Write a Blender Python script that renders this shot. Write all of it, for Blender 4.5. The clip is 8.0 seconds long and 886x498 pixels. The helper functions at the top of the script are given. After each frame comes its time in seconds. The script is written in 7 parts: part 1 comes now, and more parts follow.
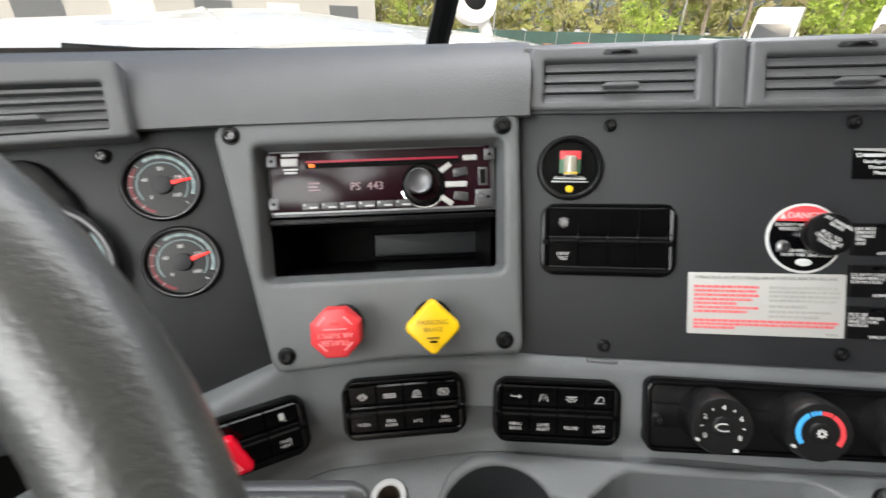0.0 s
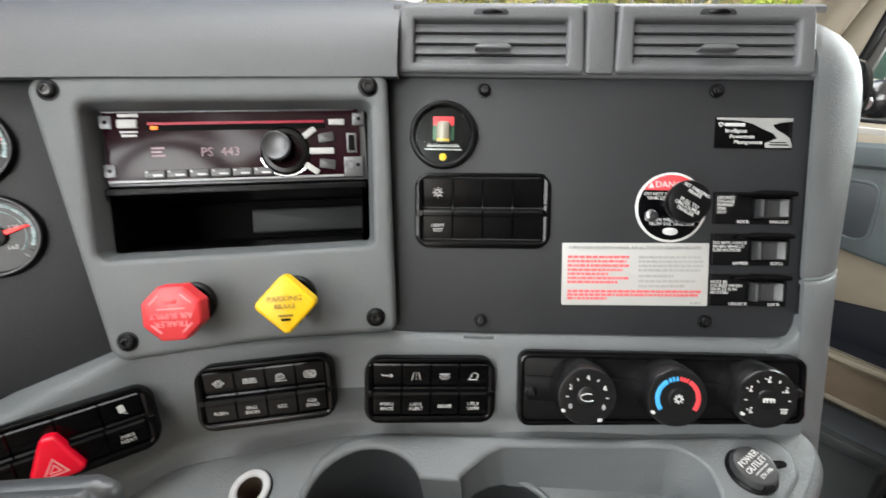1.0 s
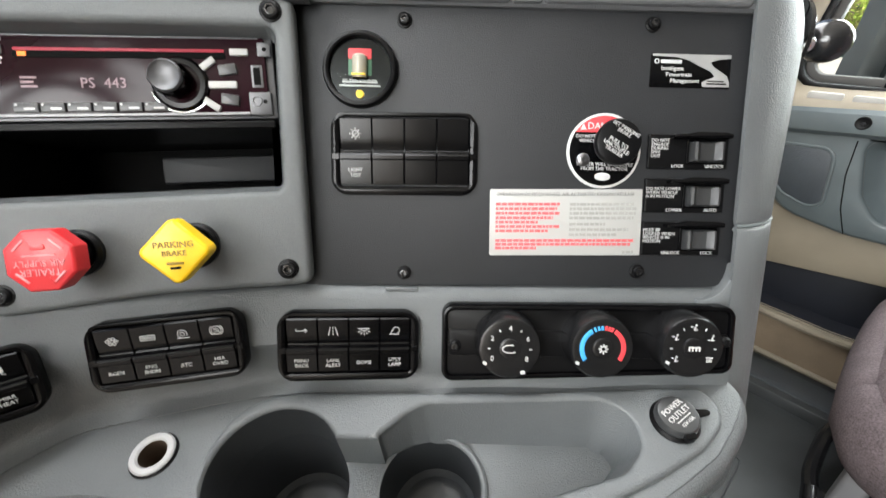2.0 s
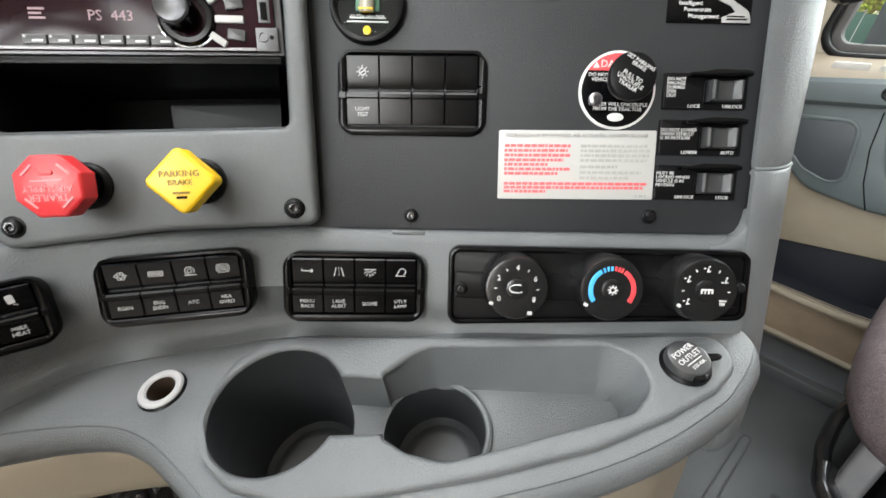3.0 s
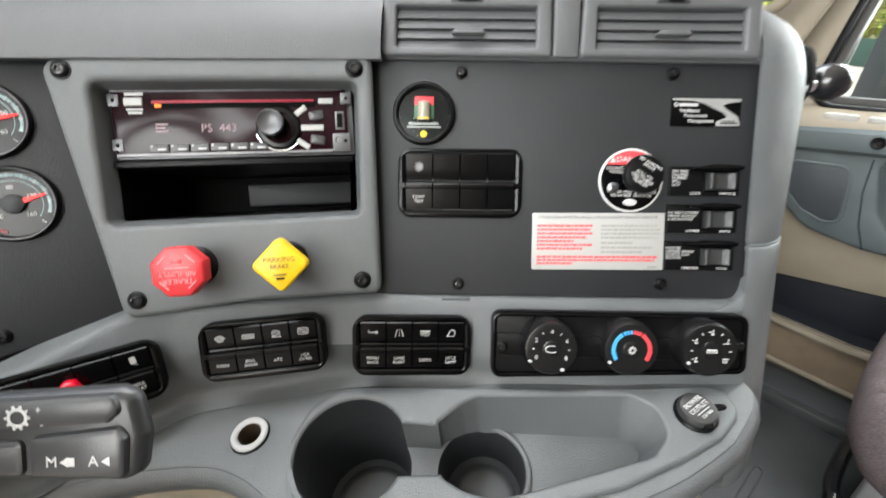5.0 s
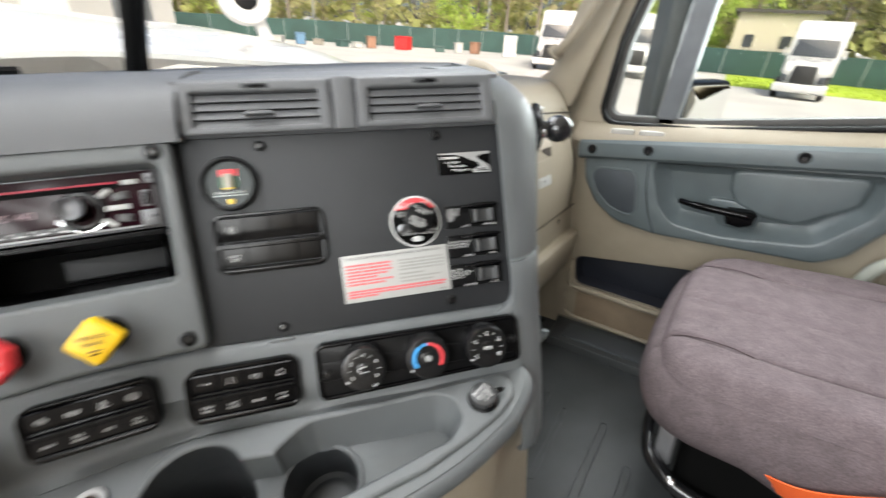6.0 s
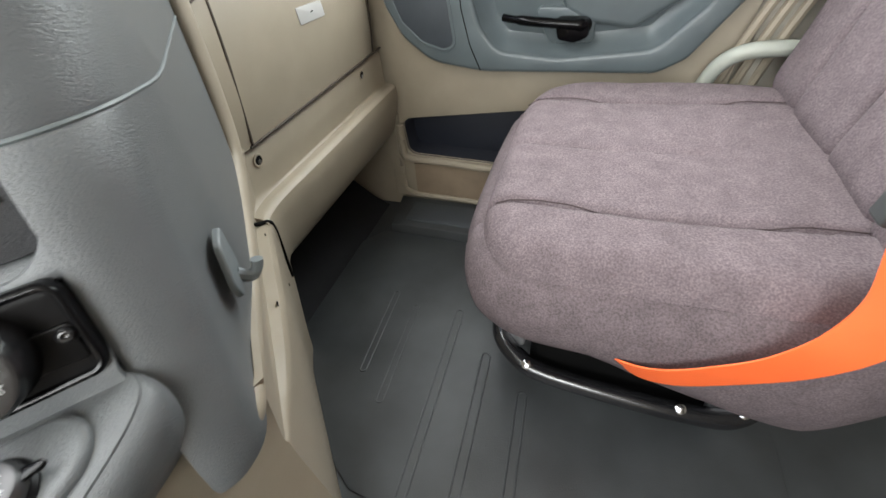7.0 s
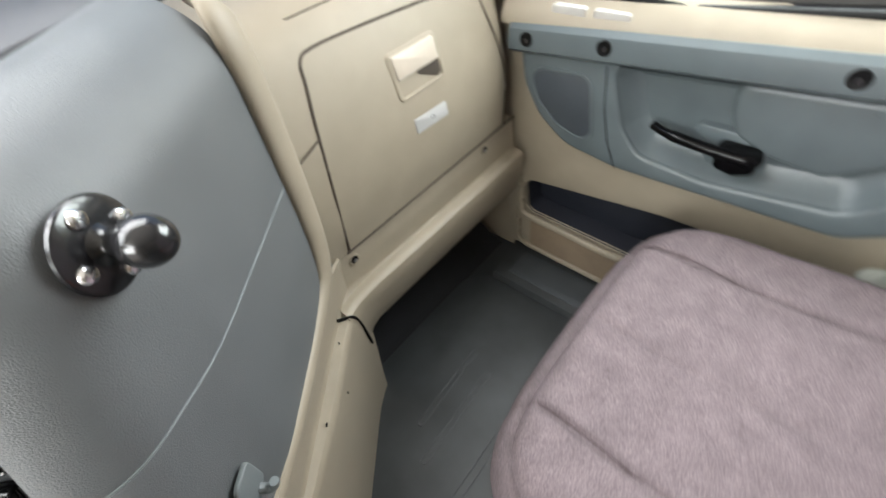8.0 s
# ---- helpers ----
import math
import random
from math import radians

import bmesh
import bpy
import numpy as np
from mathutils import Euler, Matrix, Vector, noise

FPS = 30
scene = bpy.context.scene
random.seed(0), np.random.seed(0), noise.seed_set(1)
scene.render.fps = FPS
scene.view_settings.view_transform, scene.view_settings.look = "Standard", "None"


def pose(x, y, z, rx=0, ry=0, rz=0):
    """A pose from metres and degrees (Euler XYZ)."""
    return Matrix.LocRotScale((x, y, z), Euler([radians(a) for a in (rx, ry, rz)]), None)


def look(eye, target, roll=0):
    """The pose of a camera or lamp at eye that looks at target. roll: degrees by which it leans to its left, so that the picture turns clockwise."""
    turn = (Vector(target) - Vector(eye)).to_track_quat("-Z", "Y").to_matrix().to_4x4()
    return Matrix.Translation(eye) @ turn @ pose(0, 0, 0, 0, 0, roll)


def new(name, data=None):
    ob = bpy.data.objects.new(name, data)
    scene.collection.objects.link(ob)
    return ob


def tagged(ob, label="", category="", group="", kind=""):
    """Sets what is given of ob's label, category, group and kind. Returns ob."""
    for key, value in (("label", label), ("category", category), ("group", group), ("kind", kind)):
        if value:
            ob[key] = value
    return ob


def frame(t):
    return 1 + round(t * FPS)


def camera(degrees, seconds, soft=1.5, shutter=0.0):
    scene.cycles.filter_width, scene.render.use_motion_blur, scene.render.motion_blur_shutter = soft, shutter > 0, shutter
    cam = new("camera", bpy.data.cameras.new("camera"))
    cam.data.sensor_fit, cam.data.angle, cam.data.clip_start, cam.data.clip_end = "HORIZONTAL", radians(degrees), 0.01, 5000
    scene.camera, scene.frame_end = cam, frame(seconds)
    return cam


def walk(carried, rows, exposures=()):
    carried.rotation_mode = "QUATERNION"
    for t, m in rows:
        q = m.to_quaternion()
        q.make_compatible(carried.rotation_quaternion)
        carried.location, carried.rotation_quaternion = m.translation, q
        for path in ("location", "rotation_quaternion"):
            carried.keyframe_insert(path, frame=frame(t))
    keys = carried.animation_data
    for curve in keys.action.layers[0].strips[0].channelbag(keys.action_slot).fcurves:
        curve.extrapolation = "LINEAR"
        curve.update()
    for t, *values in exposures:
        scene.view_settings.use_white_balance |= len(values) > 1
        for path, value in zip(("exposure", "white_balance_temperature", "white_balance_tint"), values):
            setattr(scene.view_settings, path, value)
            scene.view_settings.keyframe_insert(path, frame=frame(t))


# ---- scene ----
cam = camera(92.3, 8.0, shutter=0.5)
EXPO, SKY, SUN = 1.5, 0.12, 0.8
DOORWAY, SCREEN, SIDEWIN = 13.5, 7.2, 6.0
PATH = [
    (0, (0.003, -0.002, 0.871), (0.982, 1.548, 0.071), -1.6),
    (0.5, (0.04, -0.02, 0.859), (1.12, 1.457, 0.053), -0.5),
    (1, (0.071, -0.033, 0.848), (1.2, 1.384, 0.001), 0.4),
    (1.5, (0.096, -0.045, 0.833), (1.261, 1.316, -0.056), 1.3),
    (2, (0.115, -0.055, 0.817), (1.284, 1.267, -0.123), 1.5),
    (3.5, (0.094, -0.07, 0.775), (1.158, 1.298, -0.222), 1.1),
    (4, (0.071, -0.061, 0.784), (1.091, 1.331, -0.226), 1.1),
    (5.3, (0.048, -0.088, 0.867), (1.265, 1.251, 0.016), 0.6),
    (5.5, (0.041, -0.113, 0.88), (1.329, 1.166, 0.042), 0.6),
    (6, (0.083, -0.181, 0.905), (1.54, 0.899, 0.063), -0.8),
    (6.2, (0.146, -0.184, 0.9), (1.66, 0.767, 0.003), -1.6),
    (6.5, (0.252, -0.188, 0.849), (1.796, 0.548, -0.188), -3.5),
    (6.8, (0.356, -0.228, 0.792), (1.802, 0.348, -0.464), -4.1),
    (7, (0.386, -0.229, 0.759), (1.795, 0.302, -0.558), -5.1),
    (7.2, (0.422, -0.211, 0.762), (1.755, 0.352, -0.619), -6.1),
    (7.5, (0.505, -0.212, 0.868), (1.707, 0.412, -0.604), -6.8),
    (8, (0.638, -0.239, 0.981), (1.536, 0.775, -0.49), -10.4),
]
walk(cam, [(t, look(eye, target, roll)) for t, eye, target, roll in PATH], exposures=[(0.0, EXPO - 0.16), (2.0, EXPO + 0.12), (4.1, EXPO + 0.17), (5.6, EXPO), (6.5, EXPO - 0.18), (7.0, EXPO + 0.15), (7.5, EXPO + 0.44), (8.0, EXPO + 0.2)])

# ---- daylight: bright overcast ----
world = bpy.data.worlds.new("overcast")
scene.world = world
world.use_nodes = True
wn = world.node_tree.nodes
sky = wn.new("ShaderNodeTexSky")
sky.sky_type = "NISHITA"
sky.sun_disc = False
sky.sun_elevation = radians(48)
sky.sun_rotation = radians(215)
sky.air_density, sky.dust_density, sky.ozone_density = 1.0, 9.0, 0.3
world.node_tree.links.new(sky.outputs[0], wn["Background"].inputs[0])
wn["Background"].inputs[1].default_value = SKY
sun_lamp = bpy.data.lights.new("sun", "SUN")
sun_lamp.energy, sun_lamp.angle, sun_lamp.color = SUN, radians(14), (1.0, 0.97, 0.93)
sun = new("sun", sun_lamp)
sun.matrix_world = look((0, 0, 40), (-math.sin(radians(215)) * math.cos(radians(48)) * 40, -math.cos(radians(215)) * math.cos(radians(48)) * 40, 40 - math.sin(radians(48)) * 40))


# ---- materials ----
def material(name, colour, rough=0.5, metal=0.0, spread=0.12, scale=18.0, bump=0.0, bump_scale=900.0, coat=0.0, fleck=0.0, spec=0.5):
    """A surface with slow stains and fine grain: colour varies by spread, relief by bump."""
    m = bpy.data.materials.new(name)
    m.use_nodes = True
    nt = m.node_tree
    b = nt.nodes["Principled BSDF"]
    b.inputs["Roughness"].default_value, b.inputs["Metallic"].default_value = rough, metal
    b.inputs["Coat Weight"].default_value = coat
    b.inputs["Coat Roughness"].default_value = 0.08
    b.inputs["Specular IOR Level"].default_value = spec
    tc = nt.nodes.new("ShaderNodeTexCoord")
    big = nt.nodes.new("ShaderNodeTexNoise")
    big.inputs["Scale"].default_value, big.inputs["Detail"].default_value = scale, 6
    fine = nt.nodes.new("ShaderNodeTexNoise")
    fine.inputs["Scale"].default_value, fine.inputs["Detail"].default_value = bump_scale, 3
    for n in (big, fine):
        nt.links.new(tc.outputs["Object"], n.inputs["Vector"])
    ramp = nt.nodes.new("ShaderNodeValToRGB")
    lo = [c * (1 - spread) for c in colour]
    hi = [min(1, c * (1 + spread)) for c in colour]
    ramp.color_ramp.elements[0].position, ramp.color_ramp.elements[1].position = 0.3, 0.72
    ramp.color_ramp.elements[0].color, ramp.color_ramp.elements[1].color = (*lo, 1), (*hi, 1)
    nt.links.new(big.outputs["Fac"], ramp.inputs["Fac"])
    out = ramp.outputs["Color"]
    if fleck:
        mix = nt.nodes.new("ShaderNodeMix")
        mix.data_type, mix.blend_type = "RGBA", "MULTIPLY"
        mix.inputs[0].default_value = fleck
        fr = nt.nodes.new("ShaderNodeValToRGB")
        fr.color_ramp.elements[0].position, fr.color_ramp.elements[1].position = 0.35, 0.65
        fr.color_ramp.elements[0].color, fr.color_ramp.elements[1].color = (0.55, 0.55, 0.55, 1), (1.35, 1.35, 1.35, 1)
        nt.links.new(fine.outputs["Fac"], fr.inputs["Fac"])
        nt.links.new(out, mix.inputs[6])
        nt.links.new(fr.outputs["Color"], mix.inputs[7])
        out = mix.outputs[2]
    nt.links.new(out, b.inputs["Base Color"])
    rr = nt.nodes.new("ShaderNodeMapRange")
    rr.inputs["To Min"].default_value, rr.inputs["To Max"].default_value = max(0.02, rough - 0.07), min(1, rough + 0.07)
    nt.links.new(big.outputs["Fac"], rr.inputs["Value"])
    nt.links.new(rr.outputs["Result"], b.inputs["Roughness"])
    if bump:
        bp = nt.nodes.new("ShaderNodeBump")
        bp.inputs["Strength"].default_value, bp.inputs["Distance"].default_value = bump, 0.0006
        nt.links.new(fine.outputs["Fac"], bp.inputs["Height"])
        nt.links.new(bp.outputs["Normal"], b.inputs["Normal"])
    return m


def glow(name, colour, power):
    m = bpy.data.materials.new(name)
    m.use_nodes = True
    b = m.node_tree.nodes["Principled BSDF"]
    b.inputs["Base Color"].default_value = (*colour, 1)
    b.inputs["Emission Color"].default_value = (*colour, 1)
    b.inputs["Emission Strength"].default_value = power
    return m


def glass(name, tint=(1, 1, 1), rough=0.0):
    m = bpy.data.materials.new(name)
    m.use_nodes = True
    b = m.node_tree.nodes["Principled BSDF"]
    b.inputs["Base Color"].default_value = (*tint, 1)
    b.inputs["Transmission Weight"].default_value = 1.0
    b.inputs["Roughness"].default_value, b.inputs["IOR"].default_value = rough, 1.1
    return m


GREY = material("grey_grained_plastic", (0.110, 0.118, 0.121), 0.42, bump=1.0, bump_scale=800, spread=0.08)
WEAVE = material("grey_woven_grain_plastic", (0.124, 0.132, 0.134), 0.46, bump=1.0, bump_scale=1500, spread=0.08, fleck=0.25)
# shelf plastic darkened to paint in the shade down the cup wells
CUPSHADE = material("shaded_grey_cup_plastic", (0.036, 0.039, 0.042), 0.45, bump=0.3, bump_scale=800, spread=0.08)
PAD = material("grey_dash_pad", (0.088, 0.09, 0.094), 0.52, bump=0.9, bump_scale=700, spread=0.08)
CHARCOAL = material("charcoal_panel", (0.020, 0.021, 0.023), 0.47, bump=0.6, bump_scale=1100, spread=0.1, spec=0.32)
SIDE = material("bluish_grey_plastic", (0.138, 0.157, 0.160), 0.47, bump=0.5, bump_scale=1300, spread=0.07)
DOORGREY = material("slate_grey_door_plastic", (0.098, 0.120, 0.126), 0.31, bump=0.3, bump_scale=1200, spread=0.08)
BEIGE = material("beige_grained_plastic", (0.295, 0.255, 0.192), 0.5, bump=0.45, bump_scale=1300, spread=0.06)
BLACK = material("gloss_black_plastic", (0.002, 0.002, 0.0024), 0.2, spread=0.2, scale=40, spec=0.2)
SATIN = material("satin_black_plastic", (0.004, 0.004, 0.0044), 0.34, bump=0.2, bump_scale=2500, spread=0.2, spec=0.16)
# void black; puts the dark of shafts, slots and gaps into the colour
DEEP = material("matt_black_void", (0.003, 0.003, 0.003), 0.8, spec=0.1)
RUBBER = material("dark_rubber_floor", (0.046, 0.050, 0.052), 0.42, bump=0.6, bump_scale=500, spread=0.25, scale=9)
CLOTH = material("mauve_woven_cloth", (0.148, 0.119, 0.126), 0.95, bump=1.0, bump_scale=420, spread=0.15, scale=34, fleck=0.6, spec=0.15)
# the same cloth, darkened to paint in the shade on the seat's sides
CLOTHSHADE = material("mauve_shaded_cloth", (0.118, 0.095, 0.100), 0.95, bump=1.0, bump_scale=420, spread=0.15, scale=34, fleck=0.6, spec=0.15)
SEAM = material("dark_thread", (0.06, 0.042, 0.044), 0.9)
ORANGE = material("orange_webbing", (0.85, 0.135, 0.028), 0.6, bump=0.6, bump_scale=900, spread=0.06)
STEEL = material("dark_steel", (0.25, 0.25, 0.26), 0.32, metal=1.0)
CHROME = material("bright_metal", (0.75, 0.75, 0.76), 0.18, metal=1.0)
BLACKSTEEL = material("black_enamel_steel", (0.012, 0.012, 0.013), 0.22, spread=0.2, coat=0.3)
WHITE = material("white_print", (0.55, 0.55, 0.54), 0.5, spread=0.03)
PALE = material("pale_grey_print", (0.5, 0.5, 0.5), 0.5, spread=0.03)
RED = material("red_plastic", (0.62, 0.028, 0.035), 0.36, spread=0.07, bump=0.15, bump_scale=1500)
REDPRINT = material("red_print", (0.7, 0.05, 0.06), 0.5, spread=0.05)
YELLOW = material("yellow_plastic", (0.85, 0.52, 0.004), 0.36, spread=0.06, bump=0.15, bump_scale=1500)
BROWNPRINT = material("brown_print", (0.25, 0.15, 0.01), 0.5)
BLUEPRINT = material("blue_print", (0.05, 0.35, 0.75), 0.5)
LABEL = material("white_label_paper", (0.42, 0.42, 0.405), 0.45, spread=0.03)


# ---- mesh helpers ----
def part(name, bm, mat, parent=None, label="", sharp=35):
    me = bpy.data.meshes.new(name)
    bmesh.ops.recalc_face_normals(bm, faces=bm.faces)
    bm.to_mesh(me)
    bm.free()
    for p in me.polygons:
        p.use_smooth = True
    me.set_sharp_from_angle(angle=radians(sharp))
    me.materials.append(mat)
    ob = new(name, me)
    if parent:
        ob.parent = parent
    if label:
        tagged(ob, label)
    return ob


def thing(name, label, category, at=(0, 0, 0), group="", kind=""):
    ob = new(name)
    ob.location = at
    ob.empty_display_size = 0.05
    bpy.context.view_layer.update()
    return tagged(ob, label, category, group, kind)


def sub(name, bm, mat, parent, label="", sharp=35):
    """A part whose mesh is given in world places, under a thing whose origin may lie elsewhere."""
    ob = part(name, bm, mat, parent, label, sharp)
    ob.matrix_parent_inverse = Matrix.Translation(-world_at(parent))
    return ob


def world_at(ob):
    p = Vector((0, 0, 0))
    while ob:
        p += ob.location + (ob.matrix_parent_inverse.translation if ob.parent else Vector((0, 0, 0)))
        ob = ob.parent
    return p


def basis(c, u, v, n):
    m = Matrix.Identity(4)
    for i, col in enumerate((u, v, n, c)):
        for j in range(3):
            m[j][i] = col[j]
    return m


def area2(loop):
    return sum(a[0] * b[1] - b[0] * a[1] for a, b in zip(loop, loop[1:] + loop[:1])) / 2


def shrunk(loop, d):
    """A closed outline moved inwards by d."""
    s = 1 if area2(loop) > 0 else -1
    out, k = [], len(loop)
    for i in range(k):
        p0, p1, p2 = Vector(loop[i - 1][:2]), Vector(loop[i][:2]), Vector(loop[(i + 1) % k][:2])
        a, b = (p1 - p0), (p2 - p1)
        if a.length < 1e-9 or b.length < 1e-9:
            out.append((p1.x, p1.y))
            continue
        a.normalize(), b.normalize()
        na, nb = Vector((-a.y, a.x)) * s, Vector((-b.y, b.x)) * s
        m = na + nb
        m = m / max(0.3, m.dot(m) / 2) if m.length > 1e-6 else na
        m = m if m.length < 3 else m.normalized() * 3
        out.append((p1.x + m.x * d, p1.y + m.y * d))
    return out


def rounded(points, r, seg=5):
    """An outline with its corners rounded: points are (x, y) or (x, y, own radius)."""
    out, k = [], len(points)
    for i in range(k):
        p0, p1, p2 = (Vector(points[j % k][:2]) for j in (i - 1, i, i + 1))
        rad = points[i][2] if len(points[i]) > 2 else r
        a, b = (p0 - p1), (p2 - p1)
        la, lb = a.length, b.length
        a.normalize(), b.normalize()
        ang = a.angle(b)
        if rad <= 0 or ang > math.pi - 0.02:
            out.append((p1.x, p1.y))
            continue
        t = min(rad / math.tan(ang / 2), la * 0.49, lb * 0.49)
        rad = t * math.tan(ang / 2)
        mid = (a + b).normalized()
        c = p1 + mid * (rad / math.sin(ang / 2))
        s, e = p1 + a * t - c, p1 + b * t - c
        for j in range(seg + 1):
            f = j / seg
            d = (s * (1 - f) + e * f)
            d = d.normalized() * rad
            out.append((c.x + d.x, c.y + d.y))
    return out


def box2(x0, y0, x1, y1, r=0.002, seg=4):
    return rounded([(x0, y0), (x1, y0), (x1, y1), (x0, y1)], r, seg)


def disc2(x, y, r, seg=32):
    return [(x + r * math.cos(2 * math.pi * i / seg), y + r * math.sin(2 * math.pi * i / seg)) for i in range(seg)]


def plate(outline, n0, n1, M=None, bevel=0.001, holes=(), bm=None, steps=2, back=True):
    """A flat slab with its outline, through holes and rounded front edges, from depth n0 to n1 along the third axis of M."""
    M = M or Matrix.Identity(4)
    bm = bm or bmesh.new()
    caps = []
    for loop, sign in [(outline, 1)] + [(h, -1) for h in holes]:
        rings = []
        for i in range(steps + 1):
            a = math.pi / 2 * i / steps
            inset, drop = bevel * (1 - math.sin(a)), bevel * (1 - math.cos(a))
            rings.append([(*p, n1 - drop) for p in shrunk(loop, inset * sign)])
        rings.append([(*p, n0) for p in loop])
        made = [[bm.verts.new(M @ Vector(p)) for p in ring] for ring in rings]
        k = len(loop)
        for a, b in zip(made, made[1:]):
            for i in range(k):
                bm.faces.new((a[i], a[(i + 1) % k], b[(i + 1) % k], b[i]))
        caps.append((made[0], made[-1]))
    for side in ((0, 1) if back else (0,)):
        rim = [c[side] for c in caps]
        if len(rim) == 1:
            bm.faces.new(rim[0])
        else:
            edges = []
            for ring in rim:
                for i in range(len(ring)):
                    a, b = ring[i], ring[(i + 1) % len(ring)]
                    edges.append(bm.edges.get((a, b)) or bm.edges.new((a, b)))
            bmesh.ops.triangle_fill(bm, use_beauty=True, use_dissolve=False, edges=edges, normal=M.to_3x3() @ Vector((0, 0, 1)))
    return bm


def lathe(profile, M=None, seg=28, bm=None, twist=None):
    """A turned body: profile of (radius, height) along the third axis of M."""
    M = M or Matrix.Identity(4)
    bm = bm or bmesh.new()
    rings = []
    for r, h in profile:
        if r < 1e-6:
            rings.append([bm.verts.new(M @ Vector((0, 0, h)))])
        else:
            rings.append([bm.verts.new(M @ Vector((r * math.cos(2 * math.pi * i / seg) * (twist(i, seg) if twist else 1), r * math.sin(2 * math.pi * i / seg) * (twist(i, seg) if twist else 1), h))) for i in range(seg)])
    for a, b in zip(rings, rings[1:]):
        for i in range(seg):
            j = (i + 1) % seg
            q = [a[i % len(a)], a[j % len(a)], b[j % len(b)], b[i % len(b)]]
            q = list(dict.fromkeys(q))
            if len(q) > 2:
                bm.faces.new(q)
    return bm


def loft(rows, bm=None, around=False, caps=False):
    """A skin over rows of places, each of the same count."""
    bm = bm or bmesh.new()
    vs = [[bm.verts.new(Vector(p)) for p in row] for row in rows]
    k = len(rows[0])
    for a, b in zip(vs, vs[1:]):
        for i in range(k if around else k - 1):
            j = (i + 1) % k
            bm.faces.new((a[i], a[j], b[j], b[i]))
    if caps:
        bm.faces.new(vs[0]), bm.faces.new(vs[-1])
    return bm


def thick(bm, d, out=(-0.3, -0.9, 0.5)):
    """Gives a skin that faces out a thickness d behind it."""
    bmesh.ops.recalc_face_normals(bm, faces=bm.faces)
    bm.normal_update()
    mean = sum((f.normal * f.calc_area() for f in bm.faces), Vector())
    if mean.dot(Vector(out)) < 0:
        bmesh.ops.reverse_faces(bm, faces=bm.faces)
        bm.normal_update()
    bmesh.ops.solidify(bm, geom=bm.faces[:], thickness=d)
    return bm


def tube(path, radius, seg=10, bm=None, squash=1.0, side=(0, 0, 1)):
    """A bar along a path; radius may vary; squash flattens it along side."""
    bm = bm or bmesh.new()
    pts = [Vector(p) for p in path]
    rad = radius if isinstance(radius, (list, tuple)) else [radius] * len(pts)
    rows, up = [], Vector(side)
    for i, p in enumerate(pts):
        d = (pts[min(i + 1, len(pts) - 1)] - pts[max(i - 1, 0)]).normalized()
        x = d.cross(up)
        x = x.normalized() if x.length > 1e-4 else d.orthogonal().normalized()
        y = x.cross(d).normalized()
        rows.append([p + (x * math.cos(2 * math.pi * j / seg) + y * math.sin(2 * math.pi * j / seg) * squash) * rad[i] for j in range(seg)])
    return loft(rows, bm, around=True, caps=True)


def spline(pts, n=8):
    """A smooth path through places."""
    p = [Vector(q) for q in pts]
    out = []
    for i in range(len(p) - 1):
        a, b, c, d = p[max(i - 1, 0)], p[i], p[i + 1], p[min(i + 2, len(p) - 1)]
        for j in range(n):
            t = j / n
            out.append(0.5 * ((2 * b) + (c - a) * t + (2 * a - 5 * b + 4 * c - d) * t * t + (3 * b - a - 3 * c + d) * t ** 3))
    return out + [p[-1]]


def lettering(name, words, size, M, mat, parent, label="", align="CENTER", spacing=1.0, depth=0.0002):
    """Words in the built-in font, as a thin mesh on the first two axes of M."""
    cu = bpy.data.curves.new(name, "FONT")
    cu.body, cu.size, cu.align_x, cu.align_y = words, size, align, "CENTER"
    cu.space_line, cu.space_character, cu.extrude, cu.resolution_u = spacing, 1.0, depth, 2
    tmp = bpy.data.objects.new(name, cu)
    scene.collection.objects.link(tmp)
    bpy.context.view_layer.update()
    me = bpy.data.meshes.new_from_object(tmp.evaluated_get(bpy.context.evaluated_depsgraph_get()))
    bpy.data.objects.remove(tmp)
    me.transform(M)
    me.materials.clear()
    me.materials.append(mat)
    ob = new(name, me)
    ob.parent = parent
    ob.matrix_parent_inverse = Matrix.Translation(-world_at(parent))
    return tagged(ob, label) if label else ob


def at2(M, u, v, n=0.0, turn=0.0):
    return M @ pose(u, v, n, 0, 0, turn)


# ---- the planes of the dashboard ----
FR = basis((0.1418, 0.3139, 0.7316), (0.8647, -0.5022, 0), (0.1762, 0.3034, 0.9364), (-0.4703, -0.8098, 0.3509))
FD = basis((0.3739, 0.1524, 0.7245), (0.7536, -0.6573, 0), (0.2428, 0.2783, 0.9293), (-0.6109, -0.7003, 0.3693))
CU = Vector((0.966, -0.259, 0))
CN = Vector((-0.242, -0.904, 0.352)).normalized()
FC = basis((0.0207, 0.384, 0.7316), CU, CN.cross(CU), CN)
BU = Vector((0.9986, -0.052, 0)).normalized()
BN = Vector((-0.049, -0.934, 0.352)).normalized()
FCB = basis((0.0207, 0.384, 0.7316), BU, BN.cross(BU), BN)
SU = Vector((0.76, 0.65, 0)).normalized()
SN = Vector((0.65, -0.76, 0)).normalized()
FS = basis((0.56, 0.015, 0.7), SU, (0, 0, 1), SN)


def plane_line(M, z, off):
    """The level line of a plane of the dashboard at height z, moved out by off: a place and a direction in plan."""
    c, v, n = M.col[3].to_3d(), M.col[1].to_3d(), M.col[2].to_3d()
    c = c + n * off
    p = c + v * ((z - c.z) / v.z)
    return Vector((p.x, p.y)), Vector((M.col[0].x, M.col[0].y)).normalized()


